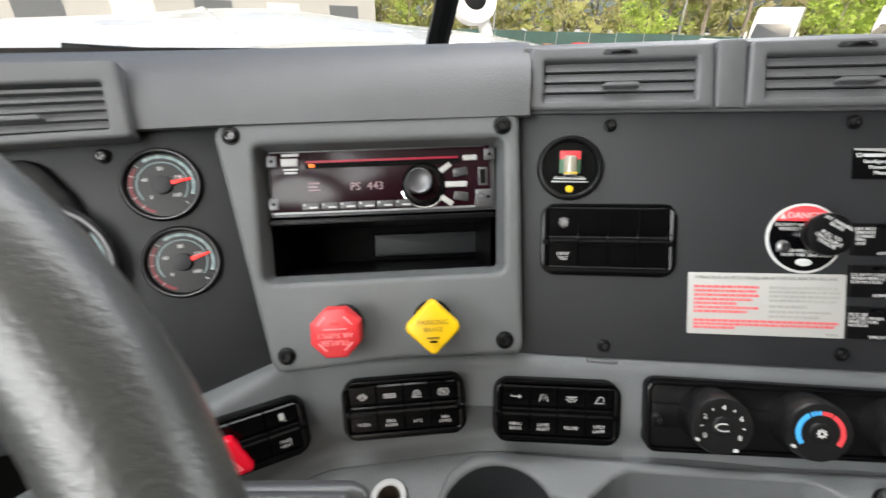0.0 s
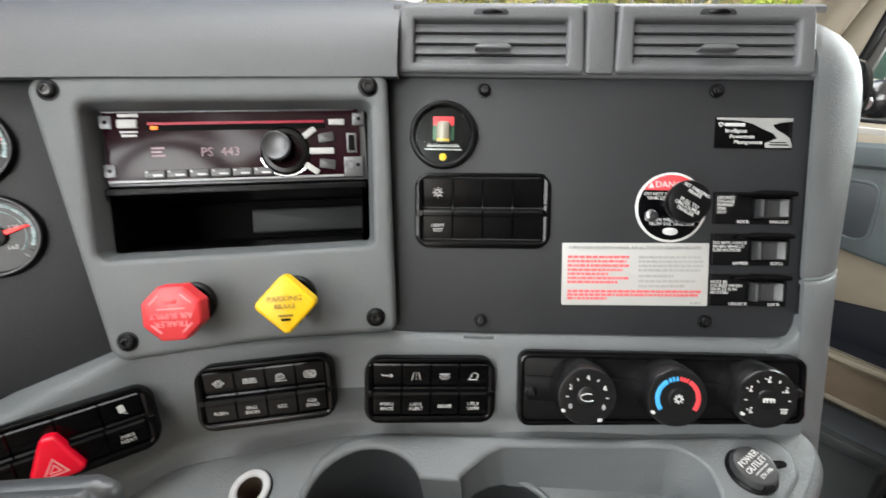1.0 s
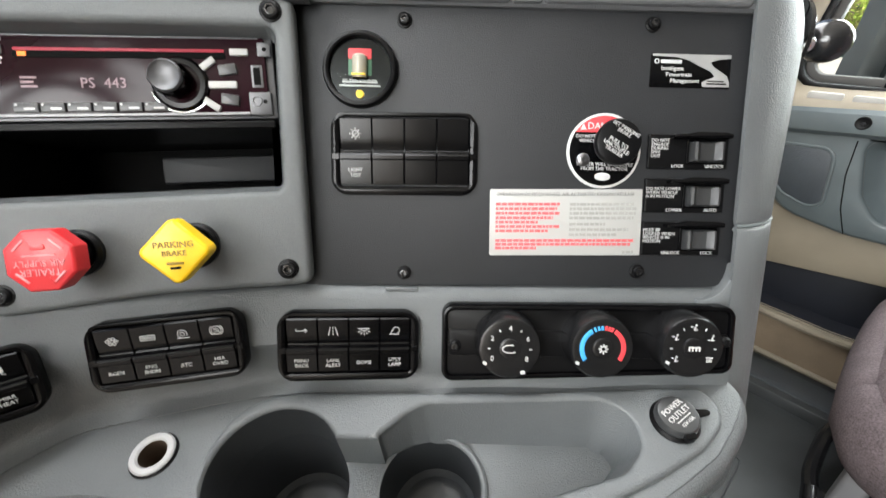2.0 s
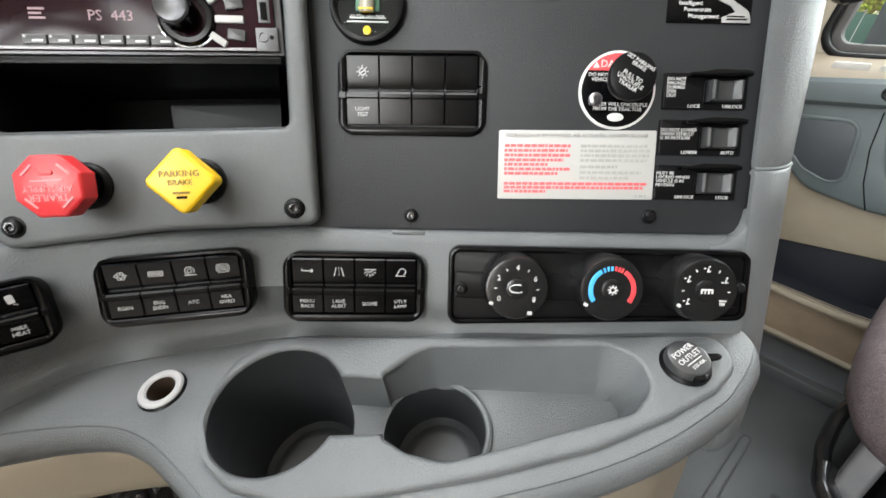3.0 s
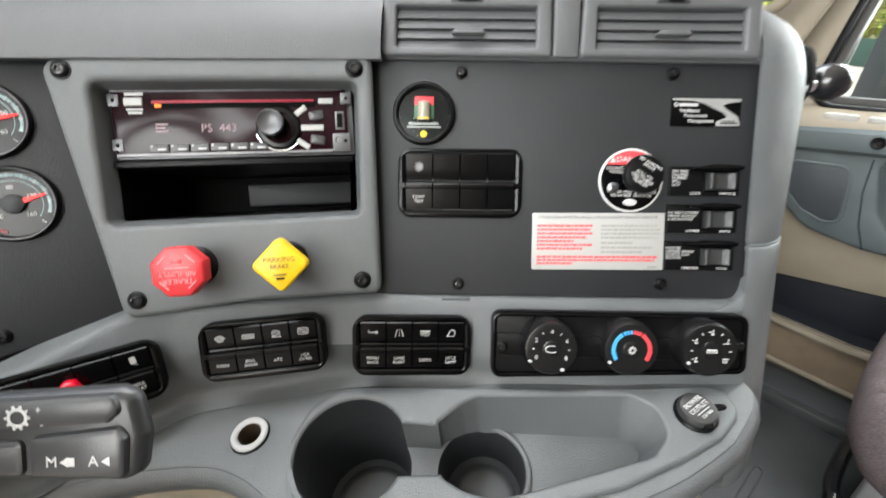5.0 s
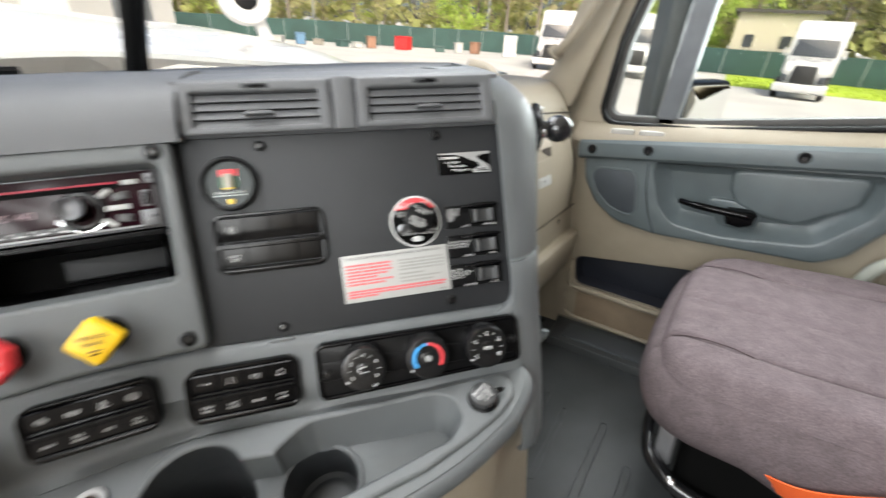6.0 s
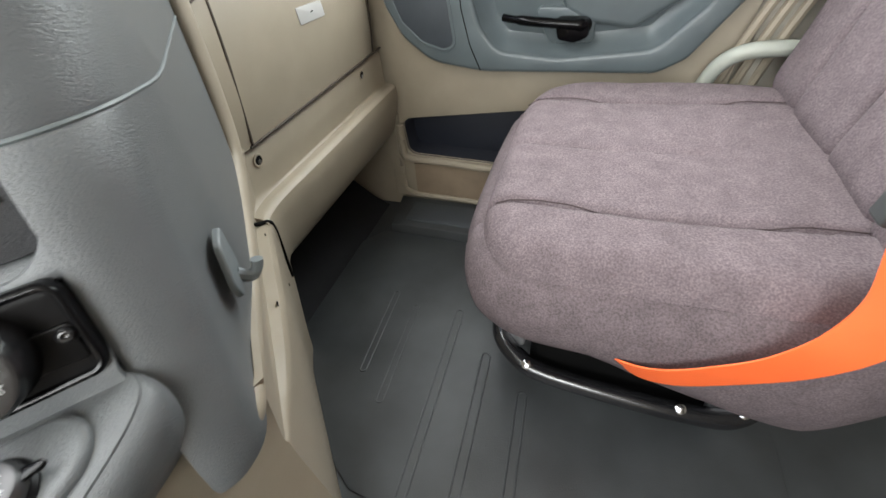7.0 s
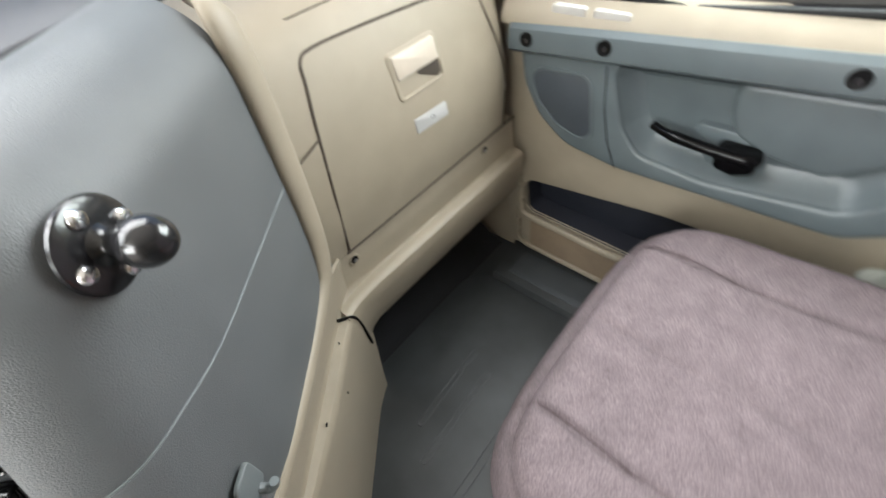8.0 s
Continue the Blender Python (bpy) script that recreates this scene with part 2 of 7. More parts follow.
def meet(l1, l2):
    (p, d), (q, e) = l1, l2
    k = d.x * e.y - d.y * e.x
    t = ((q.x - p.x) * e.y - (q.y - p.y) * e.x) / k
    return p + d * t


def fascia(z, off, offs, left=-0.36, right=0.168, seg=8, first=None, bend=0.05):
    """The plan of the dashboard's face at height z, from the driver's side to the corner, or to the switch panel if right is None."""
    dc, dr, dd = offs or (0, 0, 0)
    lc, lr, ld = plane_line(first or FC, z, off + dc), plane_line(FR, z, off + dr), plane_line(FD, z, off + dd)
    pts = [lc[0] + lc[1] * left, meet(lc, lr), meet(lr, ld)] + ([] if right is None else [ld[0] + ld[1] * right])
    if right is None:
        pts[2] = lr[0] + lr[1] * ((-0.160 - (lr[0] - ld[0]).dot(ld[1])) / lr[1].dot(ld[1]))
    loop = []
    for i, p in enumerate(pts):
        if i in (0, len(pts) - 1):
            loop.append((p.x, p.y, z))
        else:
            a, b = (pts[i - 1] - p).normalized(), (pts[i + 1] - p).normalized()
            r = bend if i == 1 else 0.05
            for j in range(seg + 1):
                f = j / seg
                q = (p + a * r) * (1 - f) ** 2 + p * 2 * f * (1 - f) + (p + b * r) * f * f
                loop.append((q.x, q.y, z))
    return loop


def corner(z, off, offs, left=0.168, r=0.05, seg=10, end=0.35):
    """The plan of the console's outer corner and side at height z."""
    ld, ls = plane_line(FD, z, off), plane_line(FS, z, offs)
    s, p, e = ld[0] + ld[1] * left, meet(ld, ls), ls[0] + ls[1] * end
    a, b = (s - p), (e - p)
    r = min(r, a.length * 0.95)
    a.normalize(), b.normalize()
    loop = [(s.x, s.y, z)]
    for j in range(seg + 1):
        f = j / seg
        q = (p + a * r) * (1 - f) ** 2 + p * 2 * f * (1 - f) + (p + b * r) * f * f
        loop.append((q.x, q.y, z))
    for i in range(1, 17):
        q = (p + b * r).lerp(e, i / 16)
        loop.append((q.x, q.y, z))
    return loop


# ---- cab shell ----
def slab(x0, y0, z0, x1, y1, z1, bm=None):
    bm = bm or bmesh.new()
    vs = [bm.verts.new((x, y, z)) for z in (z0, z1) for x, y in ((x0, y0), (x1, y0), (x1, y1), (x0, y1))]
    for q in ((3, 2, 1, 0), (4, 5, 6, 7), (0, 1, 5, 4), (1, 2, 6, 5), (2, 3, 7, 6), (3, 0, 4, 7)):
        bm.faces.new([vs[i] for i in q])
    return bm


def skylight(name, eye, target, w, h, power, colour=(1.0, 1.0, 1.0)):
    """The sky's light where it enters through an opening of the cab."""
    l = bpy.data.lights.new(name, "AREA")
    l.shape, l.size, l.size_y, l.energy, l.color = "RECTANGLE", w, h, power, colour
    ob = new(name, l)
    ob.matrix_world = look(eye, target)
    return ob


skylight("doorway_daylight", (-0.82, -0.14, 1.18), (0.3, 0.0, 0.72), 0.95, 0.75, DOORWAY, (0.97, 1.0, 1.0))
skylight("windscreen_daylight", (0.26, 0.32, 1.34), (0.22, -0.56, 0.87), 1.4, 0.4, SCREEN)
skylight("side_window_daylight", (1.44, -0.15, 1.05), (0.3, -0.3, 0.5), 0.7, 0.45, SIDEWIN, (0.96, 1.0, 1.0))
def clear_pane(name):
    """Window glass: clear, with a faint gloss that grows at a slant."""
    m = bpy.data.materials.new(name)
    m.use_nodes = True
    nt = m.node_tree
    tr, gl, mx, fn = (nt.nodes.new("ShaderNode" + k) for k in ("BsdfTransparent", "BsdfGlossy", "MixShader", "Fresnel"))
    tr.inputs[0].default_value = (0.93, 0.96, 0.95, 1)
    gl.inputs["Roughness"].default_value = 0.02
    fn.inputs[0].default_value = 1.07
    nt.links.new(fn.outputs[0], mx.inputs[0])
    nt.links.new(tr.outputs[0], mx.inputs[1])
    nt.links.new(gl.outputs[0], mx.inputs[2])
    nt.links.new(mx.outputs[0], nt.nodes["Material Output"].inputs[0])
    return m


PANE = clear_pane("window_glass")
LINER = material("headliner_cloth", (0.6, 0.56, 0.5), 0.9, bump=0.4, bump_scale=500)
# unseen rear wall's colour, darkened for the sleeper's shade and less bounce
REARSHADE = material("shaded_sleeper_trim", (0.16, 0.145, 0.125), 0.85, bump=0.4, bump_scale=500)
MID = 0.36                                  # the cab's middle line
FLOOR_FRONT = 0.85

tagged(part("floor", slab(-0.72, -1.9, -0.06, 1.42, FLOOR_FRONT, 0), RUBBER), "dark grey ribbed rubber cab floor", "floor", kind="structure")
tagged(part("ceiling", slab(-0.74, -1.9, 1.56, 1.44, 0.2, 1.62), LINER), "pale beige cloth headliner of the cab", "ceiling", kind="structure")
tagged(part("wall_rear", slab(-0.74, -1.96, -0.06, 1.44, -1.9, 1.62), REARSHADE), "unseen rear wall of the cab, darkened for the sleeper's shade", "wall", kind="structure")
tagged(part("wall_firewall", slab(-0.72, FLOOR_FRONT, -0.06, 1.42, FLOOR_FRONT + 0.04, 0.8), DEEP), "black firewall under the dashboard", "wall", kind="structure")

# driver's side wall with its window opening
FL = basis((-0.72, 0, 0), (0, 1, 0), (0, 0, 1), (1, 0, 0))
bm = plate([(-1.9, -0.06), (0.85, -0.06), (0.85, 0.84), (0.2, 1.56), (-1.9, 1.56)], -0.08, 0, FL, 0.004, [rounded([(-0.85, 0.05), (0.22, 0.05), (0.24, 0.72), (0.14, 1.0), (-0.02, 1.3), (-0.85, 1.36)], 0.05)])
tagged(part("wall_driver_side", bm, BEIGE), "beige trimmed driver's side wall with open doorway", "wall", kind="structure")

# windscreen, its pillars and header
def screen_x(s):
    """Plan of the windscreen from its middle (s=0) to the passenger's pillar (s=1)."""
    return MID + 0.93 * s, 0.60 - 0.20 * s ** 2.2


def screen(z):
    rows = []
    for i in range(17):
        s = -1 + i / 8
        x, y = screen_x(abs(s))
        x = MID + (x - MID) * (1 if s > 0 else -1)
        k = (z - 0.85) / 0.65
        rows.append((MID + (x - MID) * (1 - 0.07 * k), y - 0.36 * k, z))
    return rows


bm = loft([screen(z) for z in (0.80, 1.0, 1.25, 1.52)])
ws = tagged(part("window_windscreen", bm, PANE), "clear curved windscreen glass", "windscreen", kind="structure")
ws.visible_shadow = False
cols = [screen(z)[8] for z in (0.80, 1.0, 1.25, 1.52)]
bm = tube([Vector(c) + Vector((0, -0.01, 0)) for c in cols], 0.016, 8)
tagged(part("windscreen_divider", bm, SATIN), "black rubber divider strip between windscreen halves", "divider", kind="structure")
bm = loft([[(p[0], p[1] + d, p[2] + e) for p in screen(1.5)] for d, e in ((0.05, 0.0), (-0.03, -0.03), (-0.12, 0.06), (0.0, 0.12), (0.05, 0.0))])
tagged(part("windscreen_header", bm, LINER), "beige header trim over the windscreen", "header", kind="structure")

for side in (1, -1):
    rows = []
    for k in range(9):
        f = k / 8
        z = 0.76 + 0.8 * f
        cx = MID + side * (0.978 - 0.045 * f)
        cy = 0.335 - 0.33 * f
        loop = []
        for j in range(16):
            a = 2 * math.pi * j / 16
            loop.append((cx + side * (0.024 * math.cos(a)) + side * 0.014 * math.sin(a), cy + 0.062 * math.sin(a) * (1 - 0.25 * f), z))
        rows.append(loop)
    pil = thing("pillar_1" if side > 0 else "pillar_2", "beige moulded windscreen pillar trim", "pillar", (MID + side * 0.955, 0.33, 0.76), kind="structure")
    sub("pillar_trim", loft(rows, around=True, caps=True), BEIGE, pil)

# the tilted plane of the cup-holder shelf
FT = basis((0.2, 0.155, 0.541), (0.7515, -0.6555, 0.0748), (0.6302, 0.7465, 0.2138), (-0.196, -0.1135, 0.974))
FB = basis((0.2345, 0.1843, 0.59), (0.813, -0.582, 0), (0.211, 0.294, 0.932), (-0.543, -0.758, 0.362))


def shelf_z(x, y):
    n = FT.col[2].to_3d()
    c = FT.col[3].to_3d()
    return c.z - (n.x * (x - c.x) + n.y * (y - c.y)) / n.z


# ---- dashboard ----
dash = thing("dashboard", "dark grey moulded truck dashboard with beige passenger half", "dashboard", (0.4, 0.4, 0.0))
BEZ = (0.008, -0.013, 0.0)
rows = [fascia(z, o, BEZ, right=0.1703, first=FCB, bend=0.018) for z, o in ((0.641, -0.016), (0.6408, 0.001), (0.6398, 0.0055), (0.6375, 0.0085), (0.633, 0.0095), (0.612, 0.0095), (0.592, 0.0095))]
for dz, o in ((0.016, 0.0095), (0.010, 0.0098), (0.0055, 0.0112), (0.0025, 0.0135), (0.0006, 0.017), (-0.001, 0.024)):
    row = [(x, y, max(0.0, min(1.0, (0.27 - x) / 0.07)) * 0.02) for x, y, _ in fascia(0.555, o, BEZ, right=0.1703, first=FCB, bend=0.018)]
    rows.append([(x + 0.5 * k, y + 0.865 * k, shelf_z(x + 0.5 * k, y + 0.865 * k) + dz) for x, y, k in row])
vc = FCB.col[1].to_3d()
rows = [[tuple(Vector(p) - vc * 0.24 * max(0, 0.035 - p[0]) * (1 if k < 7 else 0)) for p in row] for k, row in enumerate(rows)]
# the face's upper edge drops a little at the switch panel, its foot at the corner
rows = [[(x, y, z - float(np.interp(x, (0.1, 0.22, 0.287, 0.394, 0.484), (0.011, 0.012, 0.0165, 0.0140, 0.0095))) * (1, 1, 1, 1, 1, 0.7, 0.3, 0, 0, 0, 0, 0, 0)[k] - (0.010 * max(0.0, min(1.0, (x - 0.29) / 0.1)) if k > 6 else 0)) for x, y, z in row] for k, row in enumerate(rows)]
sub("lower_bezel", thick(loft(rows), 0.004), GREY, dash)
def sagged(row):
    """The joint between the two corner trims drops a little towards the glove box, and the rounded corner is drawn in towards the face."""
    out = []
    for x, y, z in row:
        u = (x - 0.56) * 0.76 + (y - 0.015) * 0.65
        f = (x - 0.3739) * 0.7536 - (y - 0.1524) * 0.6573
        k = max(0.0, min(1.0, (0.06 - u) / 0.09)) * max(0.0, min(1.0, (f - 0.172) / 0.03))
        k *= 0.008
        g = max(0.0, min(1.0, (u + 0.06) / 0.18))
        sag = 0.021 * g * g * (3 - 2 * g) * math.exp(-((z - 0.682) / 0.05) ** 2)
        low = 0.018 * max(0.0, min(1.0, (-0.02 - u) / 0.06)) * max(0.0, min(1.0, (0.52 - z) / 0.04))
        out.append((x - 0.65 * k, y + 0.76 * k, z - sag - low))
    return out


# the upper corner rolls over into the dash top
rows = []
for a in [radians(90 - 7.5 * i) for i in range(13)]:
    z = 0.80 + 0.0868 * math.sin(a)
    k = max(0.0, (z - 0.835) / 0.0519)
    rows.append(sagged(corner(z, 0.0085 - 0.09 * (1 - math.sqrt(max(0.0, 1 - k * k))), -0.085 * (1 - math.cos(a)), left=0.17 - max(0.0, 0.085 * (1 - math.cos(a)) - 0.02), r=0.066, end=0.335)))
rows = rows + [sagged(corner(z, o, 0.0, left=0.17, r=0.066, end=0.335)) for z, o in ((0.75, 0.0085), (0.70, 0.0085), (0.686, 0.0085), (0.6838, 0.0078), (0.6825, 0.0055))]
sub("corner_trim", thick(loft(rows), 0.004), GREY, dash)
ZE = [(0.682, 0.0055), (0.6808, 0.0082), (0.679, 0.0095), (0.65, 0.0095), (0.60, 0.0095), (0.56, 0.0095), (0.545, 0.010), (0.52, 0.010), (0.50, 0.009), (0.484, 0.006), (0.472, -0.002), (0.464, -0.014)]
rows = [sagged(corner(z, o, min(o, 0.0) if z > 0.66 else 0.0 if z > 0.47 else o, left=0.1705, r=0.066 + 0.012 * max(0.0, min(1.0, (0.65 - z) / 0.08)), end=0.335)) for z, o in ZE]
sub("corner_trim", thick(loft(rows), 0.004), GREY, dash)
# a fillet where the bezel turns up the panel's outer edge
arc = [(0.145 + 0.027 * math.sin(a), -0.080 - 0.027 * math.cos(a)) for a in [math.pi / 2 * i / 8 for i in range(9)]]
sub("bezel_fillet", plate(arc + [(0.1735, -0.078), (0.1735, -0.114), (0.145, -0.114)], -0.008, 0.0085, FD, 0.003), GREY, dash)
ZP = [(0.826, -0.02), (0.8265, 0.002), (0.829, 0.007), (0.845, 0.0075), (0.865, 0.004), (0.877, -0.006), (0.884, -0.022), (0.888, -0.045), (0.889, -0.09)]
sub("upper_pad", thick(loft([fascia(z, o, 0, right=None) for z, o in ZP]), 0.004), PAD, dash)
# between, beside and over the right-hand vents
VS = [(0.1105, -0.012), (0.1105, 0.003), (0.1125, 0.0055), (0.1155, 0.0055), (0.1165, 0.002), (0.1165, -0.02)]
sub("vent_sill", loft([[FD @ Vector((u, v, n)) for v, n in VS] for u in (-0.1655, 0.172)]), PAD, dash)
crest = fascia(0.884, -0.075, 0, right=0.11)
top = [(x, y) for x, y, _ in crest] + [(0.766, 0.290), (0.822, 0.335), (0.822, 0.56), (0.36, 0.61), (-0.4, 0.56)]
sub("dash_top", plate(top, 0.86, 0.8855, None, 0.003), PAD, dash)
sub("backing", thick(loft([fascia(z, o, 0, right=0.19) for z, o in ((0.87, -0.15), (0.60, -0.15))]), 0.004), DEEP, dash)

# the beige passenger half
GP = [(0.60, 0.838), (0.42, 0.836), (0.345, 0.828), (0.312, 0.812), (0.29, 0.785), (0.272, 0.745), (0.255, 0.69), (0.242, 0.63), (0.236, 0.57), (0.236, 0.52), (0.240, 0.47)]
GX = [0.815, 0.835, 0.855, 0.95, 1.1, 1.25, 1.3, 1.325, 1.34]


def glove_y(z):
    ys = [y for y, _ in GP[::-1]]
    zs = [q for _, q in GP[::-1]]
    return float(np.interp(z, zs, ys))


fine = [(p.x, p.y) for p in spline([(y, z, 0) for y, z in GP], 4)]
sub("glovebox_panel", thick(loft([[(x, y + 0.03 * max(0, (x - 1.28) / 0.06) ** 2, z) for y, z in fine] for x in GX]), 0.008), BEIGE, dash)
KP = [(0.262, 0.466), (0.250, 0.463), (0.2455, 0.456), (0.2445, 0.42), (0.2440, 0.398), (0.2432, 0.390), (0.2405, 0.3872), (0.232, 0.3862), (0.2225, 0.3848), (0.2172, 0.380), (0.2150, 0.368), (0.2165, 0.35), (0.2235, 0.31), (0.236, 0.27), (0.252, 0.246), (0.275, 0.233), (0.32, 0.225), (0.6, 0.26)]
rows = []
for x in (0.788, 0.8, 0.81, 0.822, 0.838, 0.86, 0.9, 0.96, 1.03, 1.1, 1.17, 1.24, 1.30, 1.32, 1.34):
    k = max(0.0, (0.86 - x) / 0.06)
    rows.append([(x, y - 0.010 * k * k if y < 0.2435 else y, z - (0.05 * k * k if z < 0.3 else 0)) for y, z in KP])
sub("knee_bolster", thick(loft(rows), 0.008), BEIGE, dash)

OUT = [(-0.46, -0.10), (-0.36, -0.065), (-0.2715, -0.047), (-0.2235, -0.0383), (-0.1666, -0.0353), (-0.1302, -0.0449), (-0.0944, -0.0665), (-0.0665, -0.0856), (-0.0374, -0.0948), (0.0326, -0.0934), (0.1352, -0.0756), (0.2091, -0.053), (0.2640, -0.0247), (0.2820, -0.0104), (0.2980, 0.0057), (0.3070, 0.0185), (0.3095, 0.0285), (0.306, 0.0385), (0.294, 0.047)]
outer = [(p.x, p.y) for p in spline([(x, y, 0) for x, y in OUT], 4)]
back = [(-0.46, 0.02), (-0.30, 0.02), (-0.20, 0.05), (-0.12, 0.046), (0.0, 0.044), (0.10, 0.042), (0.19, 0.036), (0.275, 0.040)]


def skirt(levels):
    rows = []
    k = len(outer)
    for d, n in levels:
        row = []
        for i, (x, y) in enumerate(outer):
            a, b = Vector(outer[max(i - 1, 0)]), Vector(outer[min(i + 1, k - 1)])
            t = (b - a).normalized()
            e = d if d > 0 else d * max(0.0, min(1.0, (k - 1 - i) / 14))
            row.append(FT @ Vector((x - t.y * e, y + t.x * e, n if n > -0.03 else n * (1 + 0.35 * max(0.0, min(1.0, (x - 0.24) / 0.08))))))
        rows.append(row)
    return rows


CUP1, CUP2, RC = (-0.0425, -0.0235), (0.068, -0.0235), 0.0475
a0, a1 = math.atan2(0.0235, 0.0425), math.atan2(-0.0245, 0.0495)
arc = [(CUP1[0] + RC * math.cos(a), CUP1[1] + RC * math.sin(a)) for a in [a0 + (2 * math.pi + a1 - a0) * i / 40 for i in range(41)]]
tray = rounded([(0.031, 0.0, 0.006), (0.0516, 0.0165, 0.02), (0.066, 0.0235, 0.02), (0.2012, 0.0215, 0.03), (0.2196, 0.010, 0.02), (0.2205, -0.0144, 0.02), (0.203, -0.0315, 0.02), (0.159, -0.0425, 0.2), (0.1022, -0.057, 0.2), (0.0765, -0.0625, 0.03), (0.052, -0.056, 0.02), (0.036, -0.0465, 0.006)], 0.01, 5)
CAVITY = arc + tray[::-1]
sub("shelf", plate(outer + back[::-1], -0.012, -0.002, FT, 0.002, [shrunk(CAVITY, -0.002), disc2(-0.1365, -0.008, 0.0145, 24)]), GREY, dash)
sub("shelf_edge", thick(loft(skirt([(0.010, -0.0022), (0.003, -0.0027), (-0.003, -0.0050), (-0.007, -0.0095), (-0.0092, -0.0155), (-0.0092, -0.022), (-0.0062, -0.031), (-0.001, -0.042), (0.005, -0.053), (0.011, -0.060), (0.02, -0.062)])), 0.003), GREY, dash)
ridge = rounded([(-0.095, -0.0357), (-0.0791, -0.0625), (-0.0571, -0.078), (-0.0187, -0.0865), (0.031, -0.0828), (0.1013, -0.0712), (0.1741, -0.0547), (0.2265, -0.0345), (0.2626, -0.0173), (0.2833, -0.0003), (0.2870, 0.0143), (0.2800, 0.031), (0.15, 0.0308), (0.0, 0.0365), (-0.04, 0.0372), (-0.068, 0.032), (-0.087, 0.0168), (-0.096, -0.0122)], 0.02, 4)
insert = sub("cup_insert", plate(ridge, -0.004, 0.0035, FT, 0.0042, [CAVITY], steps=4), GREY, dash)
# cavities: a drafted tray wall, floor, and the two deep wells
def ramp(x, a, b):
    return max(0.0, min(1.0, (x - a) / (b - a)))


def drafted(f, n):
    """The cavity's outline at depth n, its tray walls leaning in by the share f of their draft."""
    row = []
    for i, (p, q) in enumerate(zip(CAVITY, shrunk(CAVITY, 0.001))):
        d = 0.0002
        if i > 41:
            d = (0.002 + 0.008 * ramp(p[1], -0.02, 0.012) + 0.008 * ramp(p[0], 0.17, 0.205)) * ramp(p[0], 0.035, 0.07)
        k = d * f * 1000
        row.append((p[0] + (q[0] - p[0]) * k, p[1] + (q[1] - p[1]) * k))
    return [FT @ Vector((*p, n)) for p in row], row


TF = -0.040
wall = [drafted(f, n)[0] for f, n in ((0.0, 0.0005), (0.35, -0.013), (0.75, -0.028), (0.92, -0.036), (1.1, TF - 0.0008))]
sub("tray_wall", loft([r[40:] + r[:1] for r in wall]), GREY, insert)
sub("cup_wall", loft([r[:41] for r in wall]), CUPSHADE, insert)
sub("tray_floor", plate(shrunk(drafted(0.98, 0)[1], -0.0006), TF - 0.004, TF, FT, 0.0003, [disc2(*CUP1, 0.0472, 40), disc2(*CUP2, 0.0395, 40)]), GREY, insert)
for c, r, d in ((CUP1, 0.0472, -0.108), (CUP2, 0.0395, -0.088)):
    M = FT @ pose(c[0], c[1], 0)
    sub("cup_well", lathe([(r, TF + 0.0002), (r - 0.001, -0.055), (r - 0.004, d), (r - 0.009, d - 0.004), (r - 0.013, d - 0.003), (r - 0.018, d - 0.003), (r - 0.020, d - 0.004), (0, d - 0.004)], M, 40), CUPSHADE, insert)
lip = [FT @ Vector((CUP2[0] + 0.0405 * math.cos(a), CUP2[1] + 0.0405 * math.sin(a), TF + 0.0012)) for a in [radians(-82 + 172 * i / 24) for i in range(25)]]
sub("cup_lip", tube(lip, 0.0028, 8), GREY, insert)

# beige pedestal under the console, and the rolled knee strip on the driver's side
first = 22
rows = []
# each level: height, step in under the shelf's front, step out from the console's side
for z, d, n in ((None, 0.012, -0.001), (0.455, 0.013, -0.007), (0.40, 0.014, -0.0125), (0.388, 0.015, -0.0137), (0.3815, 0.0155, -0.0120), (0.378, 0.016, 0.002), (0.372, 0.0165, 0.0065), (0.358, 0.017, 0.0070), (0.22, 0.036, -0.005), (0.08, 0.055, -0.020), (0.0, 0.07, -0.027)):
    base = skirt([(d, -0.055)])[0][first:-18]
    row = [(p.x, p.y, p.z if z is None else min(p.z, z)) for p in base]
    for s, grow, bend in ((0.0, 0.1, 0), (0.04, 0.35, 0), (0.10, 0.75, 0), (0.2, 1, 0), (0.27, 1, 0), (0.32, 1, 0), (0.352, 1, 0.15), (0.372, 1, 0.6), (0.388, 1, 1.0), (0.41, 1, 1.9)):
        p = FS @ Vector((-0.062 + s, 0, n if z is None or z < 0.3 or z > 0.385 else -0.0137 + (n + 0.0137) * grow))
        k = bend * 0.008
        row.append((p.x + 0.5 * k, p.y - 0.5 * k, z if z is not None else 0.478))
    rows.append(row)
sub("pedestal", thick(loft(rows), 0.006, (0, -1, 0)), BEIGE, dash)
strip = [row[:first + 16] for row in skirt([(0.014, -0.056), (0.010, -0.0605), (0.007, -0.068), (0.006, -0.085), (0.007, -0.120), (0.011, -0.146), (0.020, -0.159), (0.034, -0.163), (0.05, -0.161)])]
sub("knee_strip", thick(loft(strip), 0.004, (0, -1, 0)), BEIGE, dash)
sub("pedestal_groove", tube([(0.862, 0.262, 0.385), (0.848, 0.258, 0.375), (0.84, 0.262, 0.34), (0.835, 0.268, 0.29)], 0.0022, 6), DEEP, dash)
